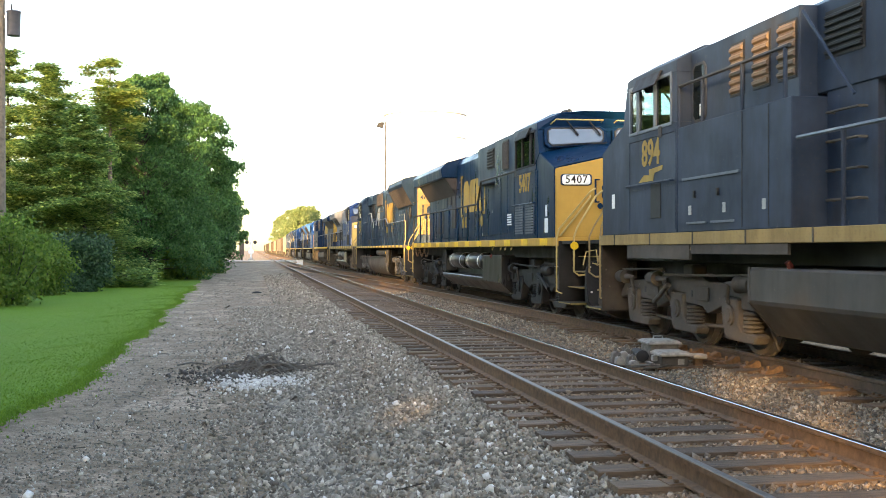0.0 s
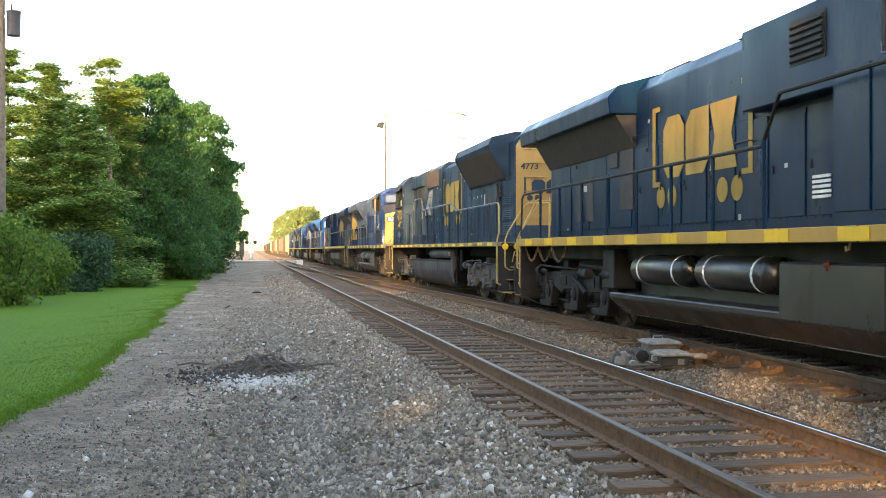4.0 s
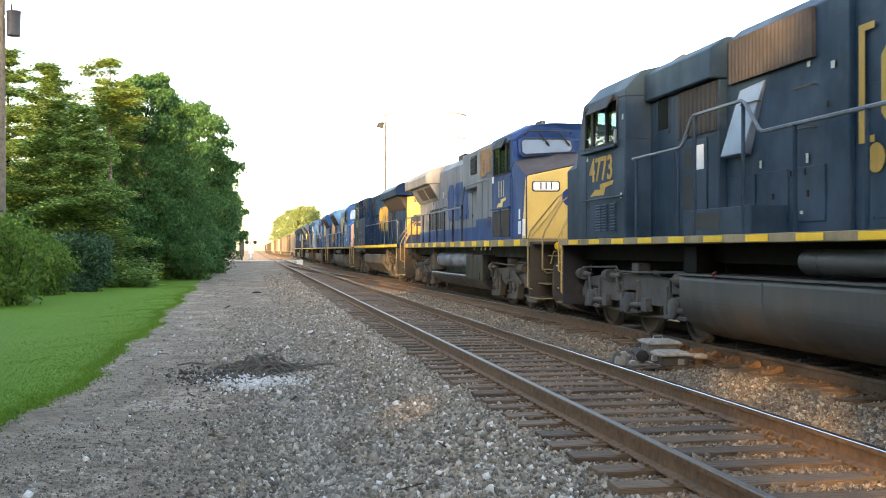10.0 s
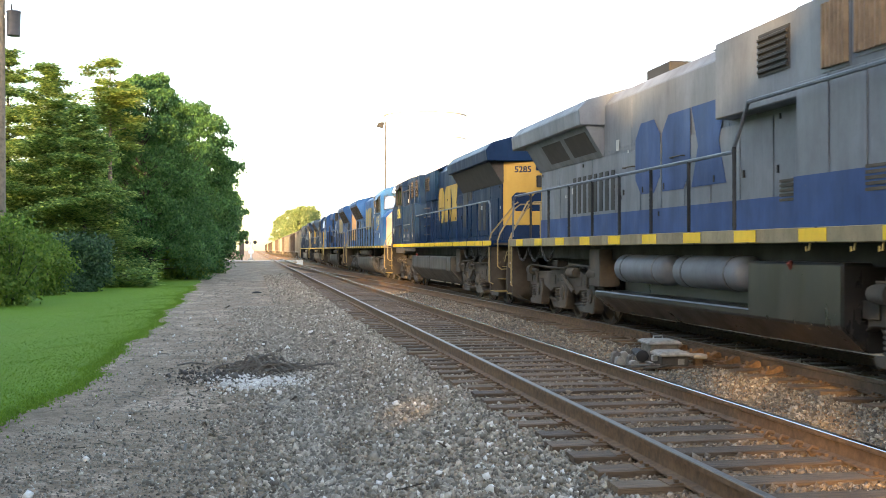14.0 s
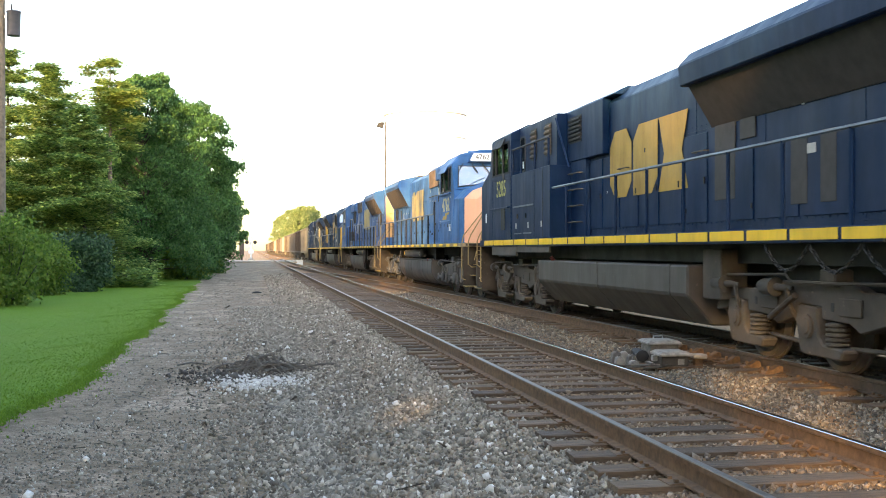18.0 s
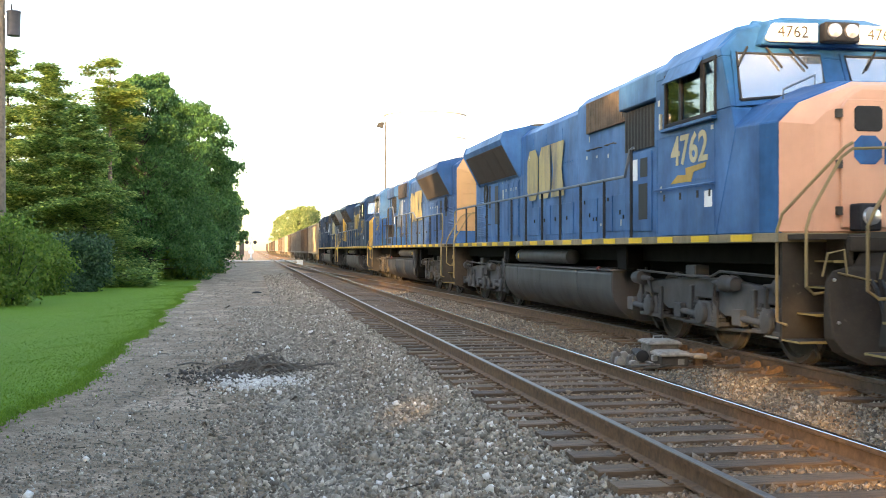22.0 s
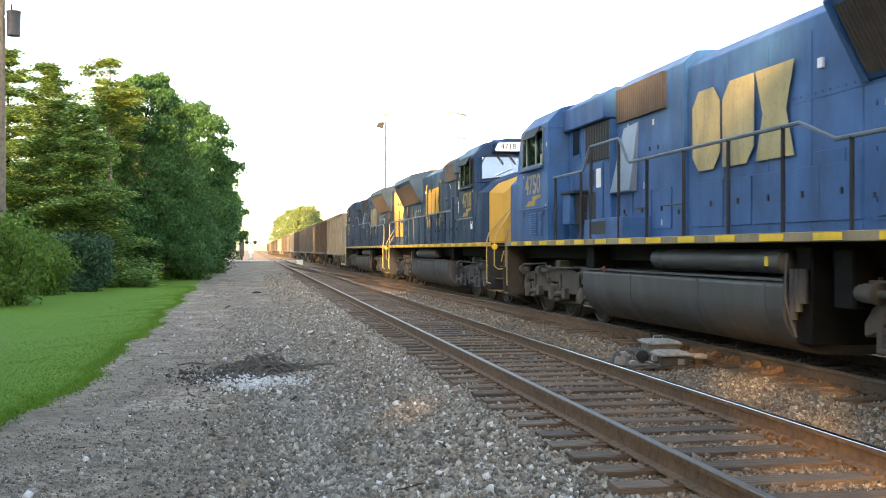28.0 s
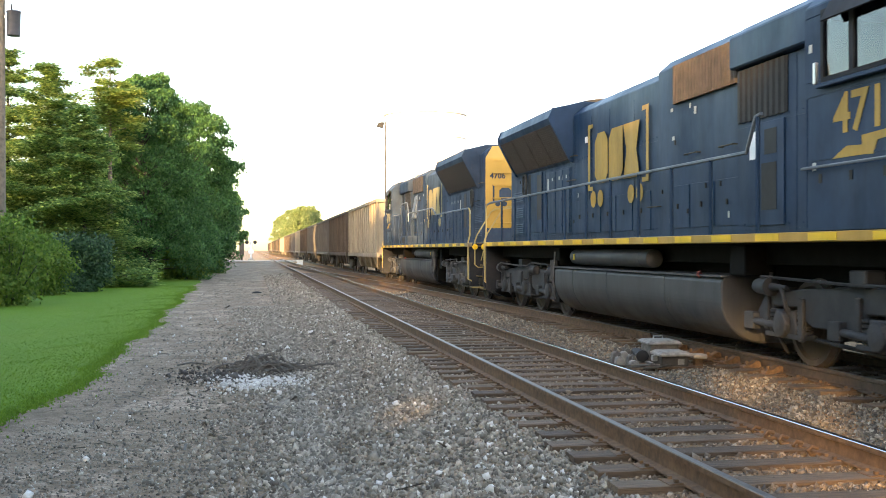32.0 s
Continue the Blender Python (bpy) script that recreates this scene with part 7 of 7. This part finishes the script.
    for s in (-1, 1):
        if number == "5407":
            gp = part("vent_grille", Form().box(*sorted((s * 1.30, s * 1.312)), 6.55, 7.15, 3.45, 4.2), BLACK, aux)
            part("grille_screen", corrugated((s * 1.312, 6.59, 3.49), (0, 0.52, 0), (0, 0, 0.66), (s, 0, 0), 6, 0.03, 0.004), GRILLE, gp)
        if number == "111":
            wv = 1.18 if s > 0 else 1.30
            for y0, y1, z0 in ((5.22, 5.52, 3.66), (5.66, 6.10, 3.86), (6.24, 6.80, 3.52), (6.94, 7.46, 3.46)):
                gp = part("vent_grille", Form().box(*sorted((s * wv, s * (wv + 0.012))), y0 - 0.04, y1 + 0.04, z0 - 0.04, 4.22), up, aux)
                part("grille_back", Form().box(*sorted((s * (wv + 0.012), s * (wv + 0.016))), y0, y1, z0, 4.18), BLACK, gp)
                part("grille_screen", corrugated((s * (wv + 0.016), y0, z0), (0, y1 - y0, 0), (0, 0, 4.18 - z0), (s, 0, 0), 6, 0.05, 0.001), VENT_TAN, gp, "louvre slats in a sun-tinted tan")
        vents = {"5285": ((6.02, 0.5, GRILLE_TAN), (7.2, 0.5, GRILLE_TAN)), "894": ((6.30, 0.4, VENT_TAN), (6.95, 0.45, VENT_TAN), (7.60, 0.45, VENT_TAN))}.get(number, ())
        for y0, w, mt in vents + ((8.3, 0.8, BLACK),):
            wv = (wide if y0 < 8 else 1.12) if s > 0 else (1.30 if y0 < 8 else 1.26)
            low = 3.46 if y0 < 8 else 3.62
            gp = part("vent_grille", Form().box(*sorted((s * wv, s * (wv + 0.012))), y0, y0 + w, low, 4.16), BLACK, aux)
            part("grille_screen", corrugated((s * (wv + 0.012), y0 + 0.03, low + 0.03), (0, 0, 4.10 - low), (0, w - 0.06, 0), (s, 0, 0), 6, 0.03, 0.004), mt, gp)
        for y0 in (5.1, 5.85, 6.6, 7.35):
            part("cabinet_door", Form().box(*sorted((s * (1.18 if s > 0 else 1.30), s * (1.20 if s > 0 else 1.32))), y0, y0 + 0.68, 1.85, 3.4), up, aux, bevel=0.008)
        for y0 in (6.2, 8.6):
            for k in range(5):
                lv = Form().box(*sorted((s * 1.32, s * 1.335)) if y0 < 8 else sorted((s * 1.02, s * 1.035)), y0, y0 + 0.4, 2.05 + k * 0.06, 2.085 + k * 0.06)
                part("louvre", lv, WHITE if number == "5407" else GEAR, aux)
        for k, y0 in enumerate((5.6, 7.0)):
            part("panel_label", Form().box(*sorted((s * (1.18 if s > 0 else 1.30), s * (1.19 if s > 0 else 1.31))), y0, y0 + 0.16, 3.44, 3.56), LABEL, aux, "dull white label")
    E0 = R - 0.76
    hp = [(-1.0, 1.69), (1.0, 1.69), (1.0, 4.18), (0.82, 4.40), (0.35, 4.47), (-0.35, 4.47), (-0.82, 4.40), (-1.0, 4.18)]
    hood = part("hood", Form().prism(hp, "y", 8.1, E0 - 0.042), up, lo, "long engine hood", bevel=0.015)
    if base_col:
        for s in (-1, 1):
            part("base_stripe", Form().box(*sorted((s * 1.002, s * 1.022)), 8.1, R - 0.82, 1.70, 2.12), base_col, hood, "royal blue lower band")
            part("base_stripe", Form().box(*sorted((s * 1.302, s * 1.326)), 5.0, 8.1, 1.70, 2.30), base_col, hood, "royal blue lower band")
    part("exhaust", Form().box(-0.5, 0.5, 13.9, 15.0, 4.42, 4.72 if number == "111" else 4.58), BLACK, lo, bevel=0.03)
    for s in (-1, 1):
        for k in range(7):
            y = 8.25 + k * 0.95
            d = part("hood_door", Form().box(*sorted((s * 1.0, s * 1.018)), y, y + 0.87, 1.85, 3.18), up, hood, bevel=0.007)
            part("latch", Form().box(*sorted((s * 1.018, s * 1.04)), y + 0.78, y + 0.81, 2.42, 2.52), BLACK, d)
        for y in (15.2, 16.4, 17.6, 18.8):
            part("hood_door", Form().box(*sorted((s * 1.0, s * 1.018)), y + dl, y + dl + 1.08, 1.85, 2.85), up, hood, bevel=0.007)
        part("panel_label", Form().box(*sorted((s * 1.02, s * 1.026)), 15.0, 15.16, 3.25, 3.45), LABEL, hood, "dull white label")
        part("panel_label", Form().box(*sorted((s * 1.02, s * 1.026)), 17.7 + dl, 17.9 + dl, 2.6, 2.72), LABEL, hood, "dull white label")
        if number == "111":
            for k in range(8):
                part("intake_slot", Form().box(*sorted((s * 1.018, s * 1.028)), 15.25 + 0.34 * k, 15.43 + 0.34 * k, 2.18, 2.92), BLACK, hood)
        else:
            for y0, y1, z0, z1 in ((15.1, 15.75, 2.15, 3.25), (15.9, 16.35, 2.95, 3.3), (17.3, 17.7, 2.0, 2.85), (18.0, 18.35, 2.0, 2.85)):
                part("screen_panel", Form().box(*sorted((s * 1.0, s * 1.024)), y0 + dl, y1 + dl, z0, z1), GRILLE, hood, "dark mesh screen", bevel=0.006)
        # slope under the radiator wing
        part("wing_underside", Form().prism([(s * 0.99, 3.22), (s * 1.02, 3.22), (s * 1.38, 3.80), (s * 0.9, 3.80)], "y", 15.9 if number == "111" else 15.0 + dl, E0), GRILLE if up is not HOOD_GREY else up, lo, "dark screened slope under the radiator wing")
        if up is HOOD_GREY:
            for y0 in (16.1, 17.8):
                q = [(s * 1.085, y0, 3.32), (s * 1.085, y0 + 1.4, 3.32), (s * 1.325, y0 + 1.4, 3.70), (s * 1.325, y0, 3.70)]
                part("slope_screen", Form().add(q + [(x - s * 0.05, y, z + 0.03) for x, y, z in q], [(0, 1, 2, 3), (4, 7, 6, 5), (0, 4, 5, 1), (1, 5, 6, 2), (2, 6, 7, 3), (3, 7, 4, 0)]), GRILLE, lo, "dark mesh screen")
    W = R if near < 0 else R - 0.47
    wing_from = 15.85 if number == "111" else 14.95 + dl
    wing = [(-1.50, 3.80), (1.50, 3.80), (1.53, 4.10), (1.34, 4.30), (0.5, 4.54), (-0.5, 4.54), (-1.34, 4.30), (-1.53, 4.10)]
    part("radiator_wing", Form().prism(wing, "y", wing_from, W), up, lo, "wide radiator wings overhanging the hood", bevel=0.02)
    E0, E1 = R - 0.76, R - 0.40
    wedge = lambda z: [(-0.99, E0 - 0.04, z), (0.99, E0 - 0.04, z), (0.99, E0, z), (0.0, E1, z), (-0.99, E0, z)]
    hend = part("hood_end", Form().loft([wedge(2.10), wedge(3.795)]), trim, lo, "yellow painted hood end", bevel=0.012)
    part("hood_end_base", Form().loft([wedge(1.69), wedge(2.098)]), body, lo)
    va = math.atan2(E1 - E0, 0.99)
    for g in (-1, 1):
        fm = Matrix.Translation((g * 0.495, (E0 + E1) / 2, 0)) @ Matrix.Rotation(-g * va, 4, 'Z') @ end_face(0, 0, 0, 1)
        text_part("number", number, body, hend, fm @ Matrix.Translation((0, 3.58, 0.002)), 0.165, "painted road number", 1.0, 0.005)
        for n_, pts in emblem(1.6, 0.50, brackets, brackets):
            mx = sum(q[0] for q in pts) / len(pts)
            if mx * g < -0.02 or abs(mx) <= 0.02:
                sh = [(q[0] + 0.495 * g, q[1]) for q in pts]
                if abs(mx) <= 0.02:
                    sh = [(min(q[0], 0.49) if g > 0 else max(q[0], -0.49), q[1]) for q in sh]
                part(n_, on_plane([sh], fm @ Matrix.Translation((0, 2.72, 0)), 0.005), logo_col or body, hend)
    hl = part("headlight", Form().box(-0.18, 0.18, W, W + 0.12, 3.55, 4.22), body, lo, bevel=0.02)
    for z in (3.78, 4.02):
        part("lens", Form().lathe([(0.0, 0.10), (0.04, 0.09), (0.05, 0.02)], (0, W + 0.12, z), "y", 14), LENS, hl)
    part("inspection_port", Form().box(-0.16, 0.16, E1 - 0.10, E1 + 0.02, 3.10, 3.42), BLACK, lo, bevel=0.02)
    mk = face(near, 1.022, 12.35, 3.0 if not brackets else 3.08)
    mark(3.6, 1.22 if not brackets else 0.98, brackets, mk, logo_col or logo_mat, hood, "large painted mark on the hood")
    for s in (-1, 1):
        pts = [(5.0, 3.29), (8.9, 3.29), (9.35, 2.70), (R - 0.3, 2.70), (R - 0.12, 2.6), (R - 0.05, 1.75)] if s < 0 else [(8.35, 2.72), (R - 0.3, 2.72), (R - 0.12, 2.62), (R - 0.05, 1.75)]
        railing(lo, s * 1.50, pts, [9.3 + 1.45 * k for k in range(8)], rail_mat, body if number != "111" else STEP_DARK)
    seams(hood, near, 1.0, (8.2, 10.5, 14.4, 16.6, 18.9), (3.24, 1.78), (8.2, R - 0.82), (1.75, 4.1), up)
    seams(cab, near, 1.56, (3.05, 4.95), (2.40, 3.18), (3.05, 4.95), (1.75, 3.2), body, False)
    fittings(hood, near, 1.018, 8.4, 20.4, int(number), GEAR)
    for a, b in ((0.62, 1.5), (L - 0.62, L - 1.2)):
        end_steps(lo, a, b, GEAR_BLACK if number == "5407" else GRIME, RAILING if number == "5407" else RAILING_DULL, number == "5407")
    # tank
    if tank_kind == "full":
        prof = [(1.45, 1.22), (1.45, 0.78), (1.05, 0.34), (-1.05, 0.34), (-1.45, 0.78), (-1.45, 1.22)]
        tk = part("fuel_tank", Form().prism(prof, "y", 7.0, 15.1 + dl), tank, lo, "large slab-sided fuel tank", bevel=0.03)
        for y in (7.0, 11.0, 14.4 + dl):
            part("tank_band", Form().prism([(x * 1.006, z) for x, z in prof], "y", y + 0.02, y + 0.07), tank, tk)
    else:
        prof = [(1.42, 0.70), (1.42, 0.60), (1.10, 0.32), (-1.10, 0.32), (-1.42, 0.60), (-1.42, 0.70)]
        tk = part("fuel_tank", Form().prism(prof, "y", 7.0, 15.2), tank, lo, "fuel tank with a low shelf", bevel=0.02)
        part("tank_end_block", Form().prism([(1.42, 1.30), (1.42, 0.60), (1.12, 0.325), (-1.12, 0.325), (-1.42, 0.60), (-1.42, 1.30)], "y", 6.9, 9.1), tank, tk, bevel=0.03)
        part("tank_top", Form().box(-0.9, 0.9, 9.1, 15.0, 0.7, 1.35), tank, tk)
        for s in (-1, 1):
            for y0, y1 in ((9.4, 11.7), (12.0, 14.3)):
                rs = part("air_reservoir", Form().lathe([(y0, 0.06), (y0 + 0.07, 0.19), (y0 + 0.13, 0.24), (y1 - 0.13, 0.24), (y1 - 0.07, 0.19), (y1, 0.06)], (s * 1.17, 0, 1.12), "y", 18), HOOD_GREY if number == "111" else TANK_BLACK, lo, "cylindrical air reservoir", smooth=True)
                for yy in (y0 + 0.4, y1 - 0.45):
                    part("strap", Form().lathe([(yy, 0.246), (yy + 0.05, 0.246)], (s * 1.17, 0, 1.12), "y", 18), WHITE if number == "5407" else tank, rs)
    for s in (-1, 1):
        part("fuel_filler", Form().rod((s * 1.38, 8.0, 1.21), (s * 1.44, 8.0, 1.30), 0.04), RED_CAP, tk, "faded red filler cap")
        part("air_drier", Form().box(*sorted((s * 0.9, s * 1.3)), 15.3 + dl, 15.9 + dl, 0.75, 1.45), gear, lo, bevel=0.02)
        for k in range(3):
            y0 = R - 3.6 + k * 1.05
            ch = Form()
            for q in range(17):
                u = (q + 0.5) / 17
                cy, cz = y0 + 1.05 * u, 1.50 - 0.30 * math.sin(math.pi * u)
                sl = -0.30 * math.pi * math.cos(math.pi * u) / 1.05
                dv = Vector((0, 1, sl)).normalized()
                sv = Vector((1, 0, 0)) if q % 2 else Vector((0, -dv.z, dv.y))
                ch.tube([Vector((s * 1.50, cy, cz)) + dv * 0.052 * math.cos(a) + sv * 0.024 * math.sin(a) for a in [i * math.pi / 3 for i in range(7)]], 0.009, 4)
            part("safety_chain", ch, RAIL_SIDE if number == "5407" else RUBBER, lo)
        for y0 in (5.4, 6.0, 6.5, 7.4):
            hook = Form().tube([(s * 1.50, y0, 1.55), (s * 1.52, y0, 1.44), (s * 1.52, y0 + 0.06, 1.43), (s * 1.52, y0 + 0.06, 1.48)], 0.012)
            part("hook", hook, RAILING, lo)
    for ax in ((2.3, 4.2, 6.05), (16.25 + dl, 18.1 + dl, 20.0 + dl)):
        bogie(lo, 0, ax, False, gear)
        for a in ax:
            wheelset(lo, a, sense)
    return lo
# ---- the train ----
def at(y, back):
    """The place of an engine whose near coupler is at y; back: it runs long hood first."""
    return pose(TRACK_TRAIN, y, 0, 0, 0, 180) if back else pose(TRACK_TRAIN, y, 0)


STOCK = []    # (vehicle, y at the start, turned round)


def stock(ob, y, back):
    STOCK.append((ob, y, back))


Y0 = -3.68
stock(ge_loco("894", 1, -1, DARK_GRIMY, DARK_GRIMY, YELLOW, LOGO_YELLOW, at(Y0 + 23.2, True), "dusty dark blue diesel engine running long hood first", RAILING_GREY, "full", GEAR, TANK_BROWN, True, 23.2, False), Y0 + 23.2, True)
stock(ge_loco("5407", -1, 1, DARK_CLEAN, DARK_CLEAN, YELLOW, LOGO_YELLOW, at(19.26, False), "clean dark blue diesel engine with a yellow nose", BLACK, "drums", GEAR_BLACK, TANK_BLACK, True, worn=False), 19.26, False)
stock(emd_loco("4773", 1, -1, DARK_DUSTY, YELLOW_DULL, YELLOW, LOGO_YELLOW, at(64.12, True), "dark blue diesel engine with a yellow hood end", RAILING_GREY), 64.12, True)
stock(ge_loco("111", -1, 1, NAVY, HOOD_GREY, YELLOW_PALE, LOGO_YELLOW, at(64.12, False), "grey and royal blue diesel engine with a pale yellow nose", RAILING_GREY, "drums", GEAR, TANK_BLACK, False, logo_col=NAVY, base_col=NAVY), 64.12, False)
stock(ge_loco("5285", 1, -1, DARK_MID, DARK_MID, YELLOW, LOGO_YELLOW, at(108.72, True), "weathered dark blue diesel engine with a yellow hood end", RAILING_GREY, "full", GEAR, TANK_BROWN, False, worn=False), 108.72, True)
stock(emd_loco("4762", -1, 1, BLUE, TAN_END, SALMON, LOGO_WORN, at(108.72, False), "faded bright blue diesel engine with a salmon nose", RAILING_GREY, False, sun_grille=GRILLE_TAN), 108.72, False)
stock(emd_loco("4750", 1, -1, BLUE_FADED, TAN_END, YELLOW, LOGO_WORN, at(153.84, True), "faded bright blue diesel engine with worn lettering", RAILING_GREY, False), 153.84, True)
stock(emd_loco("4718", -1, 1, DARK, YELLOW, YELLOW, LOGO_YELLOW, at(153.84, False), "dark blue diesel engine with a bright yellow nose", RAILING_GREY, worn=False, sun_grille=GRILLE_TAN), 153.84, False)
stock(emd_loco("4706", 1, -1, DARK_FADED, YELLOW, YELLOW, LOGO_WORN, at(198.96, True), "dusty dark blue diesel engine at the end of the engine set", RAILING_GREY), 198.96, True)

BUFF = paint("buff_car_paint", (0.225, 0.200, 0.155), 0.7, 0.5, (0.14, 0.09, 0.05), 0.3)
BROWN = paint("brown_car_paint", (0.050, 0.038, 0.031), 0.75, 0.45, (0.14, 0.10, 0.07), 0.3)
CAR_GREY = paint("grey_car_paint", (0.085, 0.080, 0.074), 0.7, 0.45, (0.12, 0.09, 0.07), 0.3)
CAR_BLACK = paint("black_car_paint", (0.022, 0.020, 0.019), 0.7, 0.4, (0.09, 0.07, 0.05), 0.3)
CAR_L = 17.4


def hopper_car(col, label, detail=True):
    """A ribbed steel coal hopper: side sheets and posts, slope sheets, bays, sills, two trucks."""
    ob = thing("hopper_car", label, "railway car", "coal cars of the train")
    y0, y1 = 0.75, CAR_L - 0.75
    part("body", Form().prism([(-1.50, 1.15), (1.50, 1.15), (1.50, 3.86), (-1.50, 3.86)], "y", y0 + 0.3, y1 - 0.3), col, ob, bevel=0.02)
    part("top_chord", Form().box(-1.60, -1.48, y0 + 0.1, y1 - 0.1, 3.80, 3.95).box(1.48, 1.60, y0 + 0.1, y1 - 0.1, 3.80, 3.95).box(-1.48, 1.48, y0 + 0.1, y0 + 0.22, 3.80, 3.95).box(-1.48, 1.48, y1 - 0.22, y1 - 0.1, 3.80, 3.95), col, ob)
    part("side_sill", Form().box(-1.58, -1.44, y0, y1, 1.06, 1.26).box(1.44, 1.58, y0, y1, 1.06, 1.26), col, ob)
    for s in (-1, 1):
        for k in range(15):
            y = y0 + 0.32 + k * (y1 - y0 - 0.72) / 14
            part("side_post", Form().box(*sorted((s * 1.50, s * 1.575)), y, y + 0.09, 1.26, 3.80), col, ob)
    for k in range(4):
        c = 4.4 + k * (CAR_L - 8.8) / 3
        part("discharge_bay", Form().add([(-1.3, c - 1.2, 1.14), (1.3, c - 1.2, 1.14), (1.3, c + 1.2, 1.14), (-1.3, c + 1.2, 1.14), (-1.1, c - 0.3, 0.45), (1.1, c - 0.3, 0.45), (1.1, c + 0.3, 0.45), (-1.1, c + 0.3, 0.45)],
                                         [(0, 1, 2, 3), (4, 7, 6, 5), (0, 4, 5, 1), (1, 5, 6, 2), (2, 6, 7, 3), (3, 7, 4, 0)]), col, ob)
    part("centre_sill", Form().box(-0.2, 0.2, 0.1, CAR_L - 0.1, 0.75, 1.10), GEAR, ob)
    for ye, d in ((y0, 1), (y1, -1)):
        part("end_platform", Form().box(-1.50, 1.50, *sorted((ye - 0.15 * d, ye + 0.35 * d)), 1.05, 1.14), GEAR, ob)
        for s in (-1, 1):
            part("ladder", Form().rod((s * 1.55, ye + 0.15 * d, 0.6), (s * 1.55, ye + 0.15 * d, 3.85), 0.025, 5).rod((s * 1.2, ye + 0.02 * d, 1.1), (s * 1.2, ye + 0.02 * d, 3.85), 0.025, 5), col, ob)
    for c in (2.6, CAR_L - 2.6):
        tk = part("truck", Form().box(-1.0, 1.0, c - 0.25, c + 0.25, 0.45, 0.8), GEAR, ob)
        for s in (-1, 1):
            part("side_frame", Form().prism([(c - 1.15, 0.62), (c - 1.1, 0.36), (c - 0.6, 0.36), (c - 0.35, 0.24), (c + 0.35, 0.24), (c + 0.6, 0.36), (c + 1.1, 0.36), (c + 1.15, 0.62), (c + 0.5, 0.80), (c - 0.5, 0.80)], "x", *sorted((s * 0.95, s * 1.1))), GEAR, tk, bevel=0.01)
        for a in (c - 0.89, c + 0.89):
            if detail:
                wheelset(ob, a, 1, 0.86)
            else:
                part("wheels", Form().lathe([(-0.82, 0.10), (-0.82, 0.46), (-0.70, 0.48), (-0.70, 0.10), (0.70, 0.10), (0.70, 0.48), (0.82, 0.46), (0.82, 0.10)], (0, a, 0.46), "x", 14), GEAR, tk)
    return ob


CARS = [(BUFF, "buff steel coal hopper with vertical ribs"), (BROWN, "brown ribbed coal hopper"), (CAR_GREY, "weathered grey coal hopper"), (CAR_BLACK, "black ribbed coal hopper")]
order = [0, 1, 2, 2, 1, 0, 2, 1, 1, 0, 0, 3, 1, 3, 3, 1, 3, 0, 3, 1, 3, 3]
first = {}
y = 199.0
for k, c in enumerate(order):
    if k < 2:
        ob = hopper_car(*CARS[c], True)
    elif c not in first:
        ob = first[c] = hopper_car(*CARS[c], False)
    else:
        ob = copy_thing(first[c], pose(0, 0, 0))
    ob.matrix_world = pose(TRACK_TRAIN, y, 0)
    stock(ob, y, False)
    y += CAR_L
# ---- what moves: the whole train rolls towards the camera, slowly gathering speed ----
def rolled(t):
    return 4.0653 * t + 0.020275 * t * t - 0.0000932 * t ** 3


def motions():
    for veh, y, back in STOCK:
        turn = 180 if back else 0
        walk(veh, [(t, pose(TRACK_TRAIN, y - rolled(t), 0, 0, 0, turn)) for t in range(0, 33)])
    steps = [f / FPS for f in range(0, 32 * FPS + 1, 4)]
    for ob, y, sense in ROLLING:
        keep, r = tuple(ob.scale), WHEEL_R * ob.scale[2]
        walk(ob, [(t, pose(0, y, r, math.degrees(sense * rolled(t) / r))) for t in steps])
        ob.scale = keep


motions()
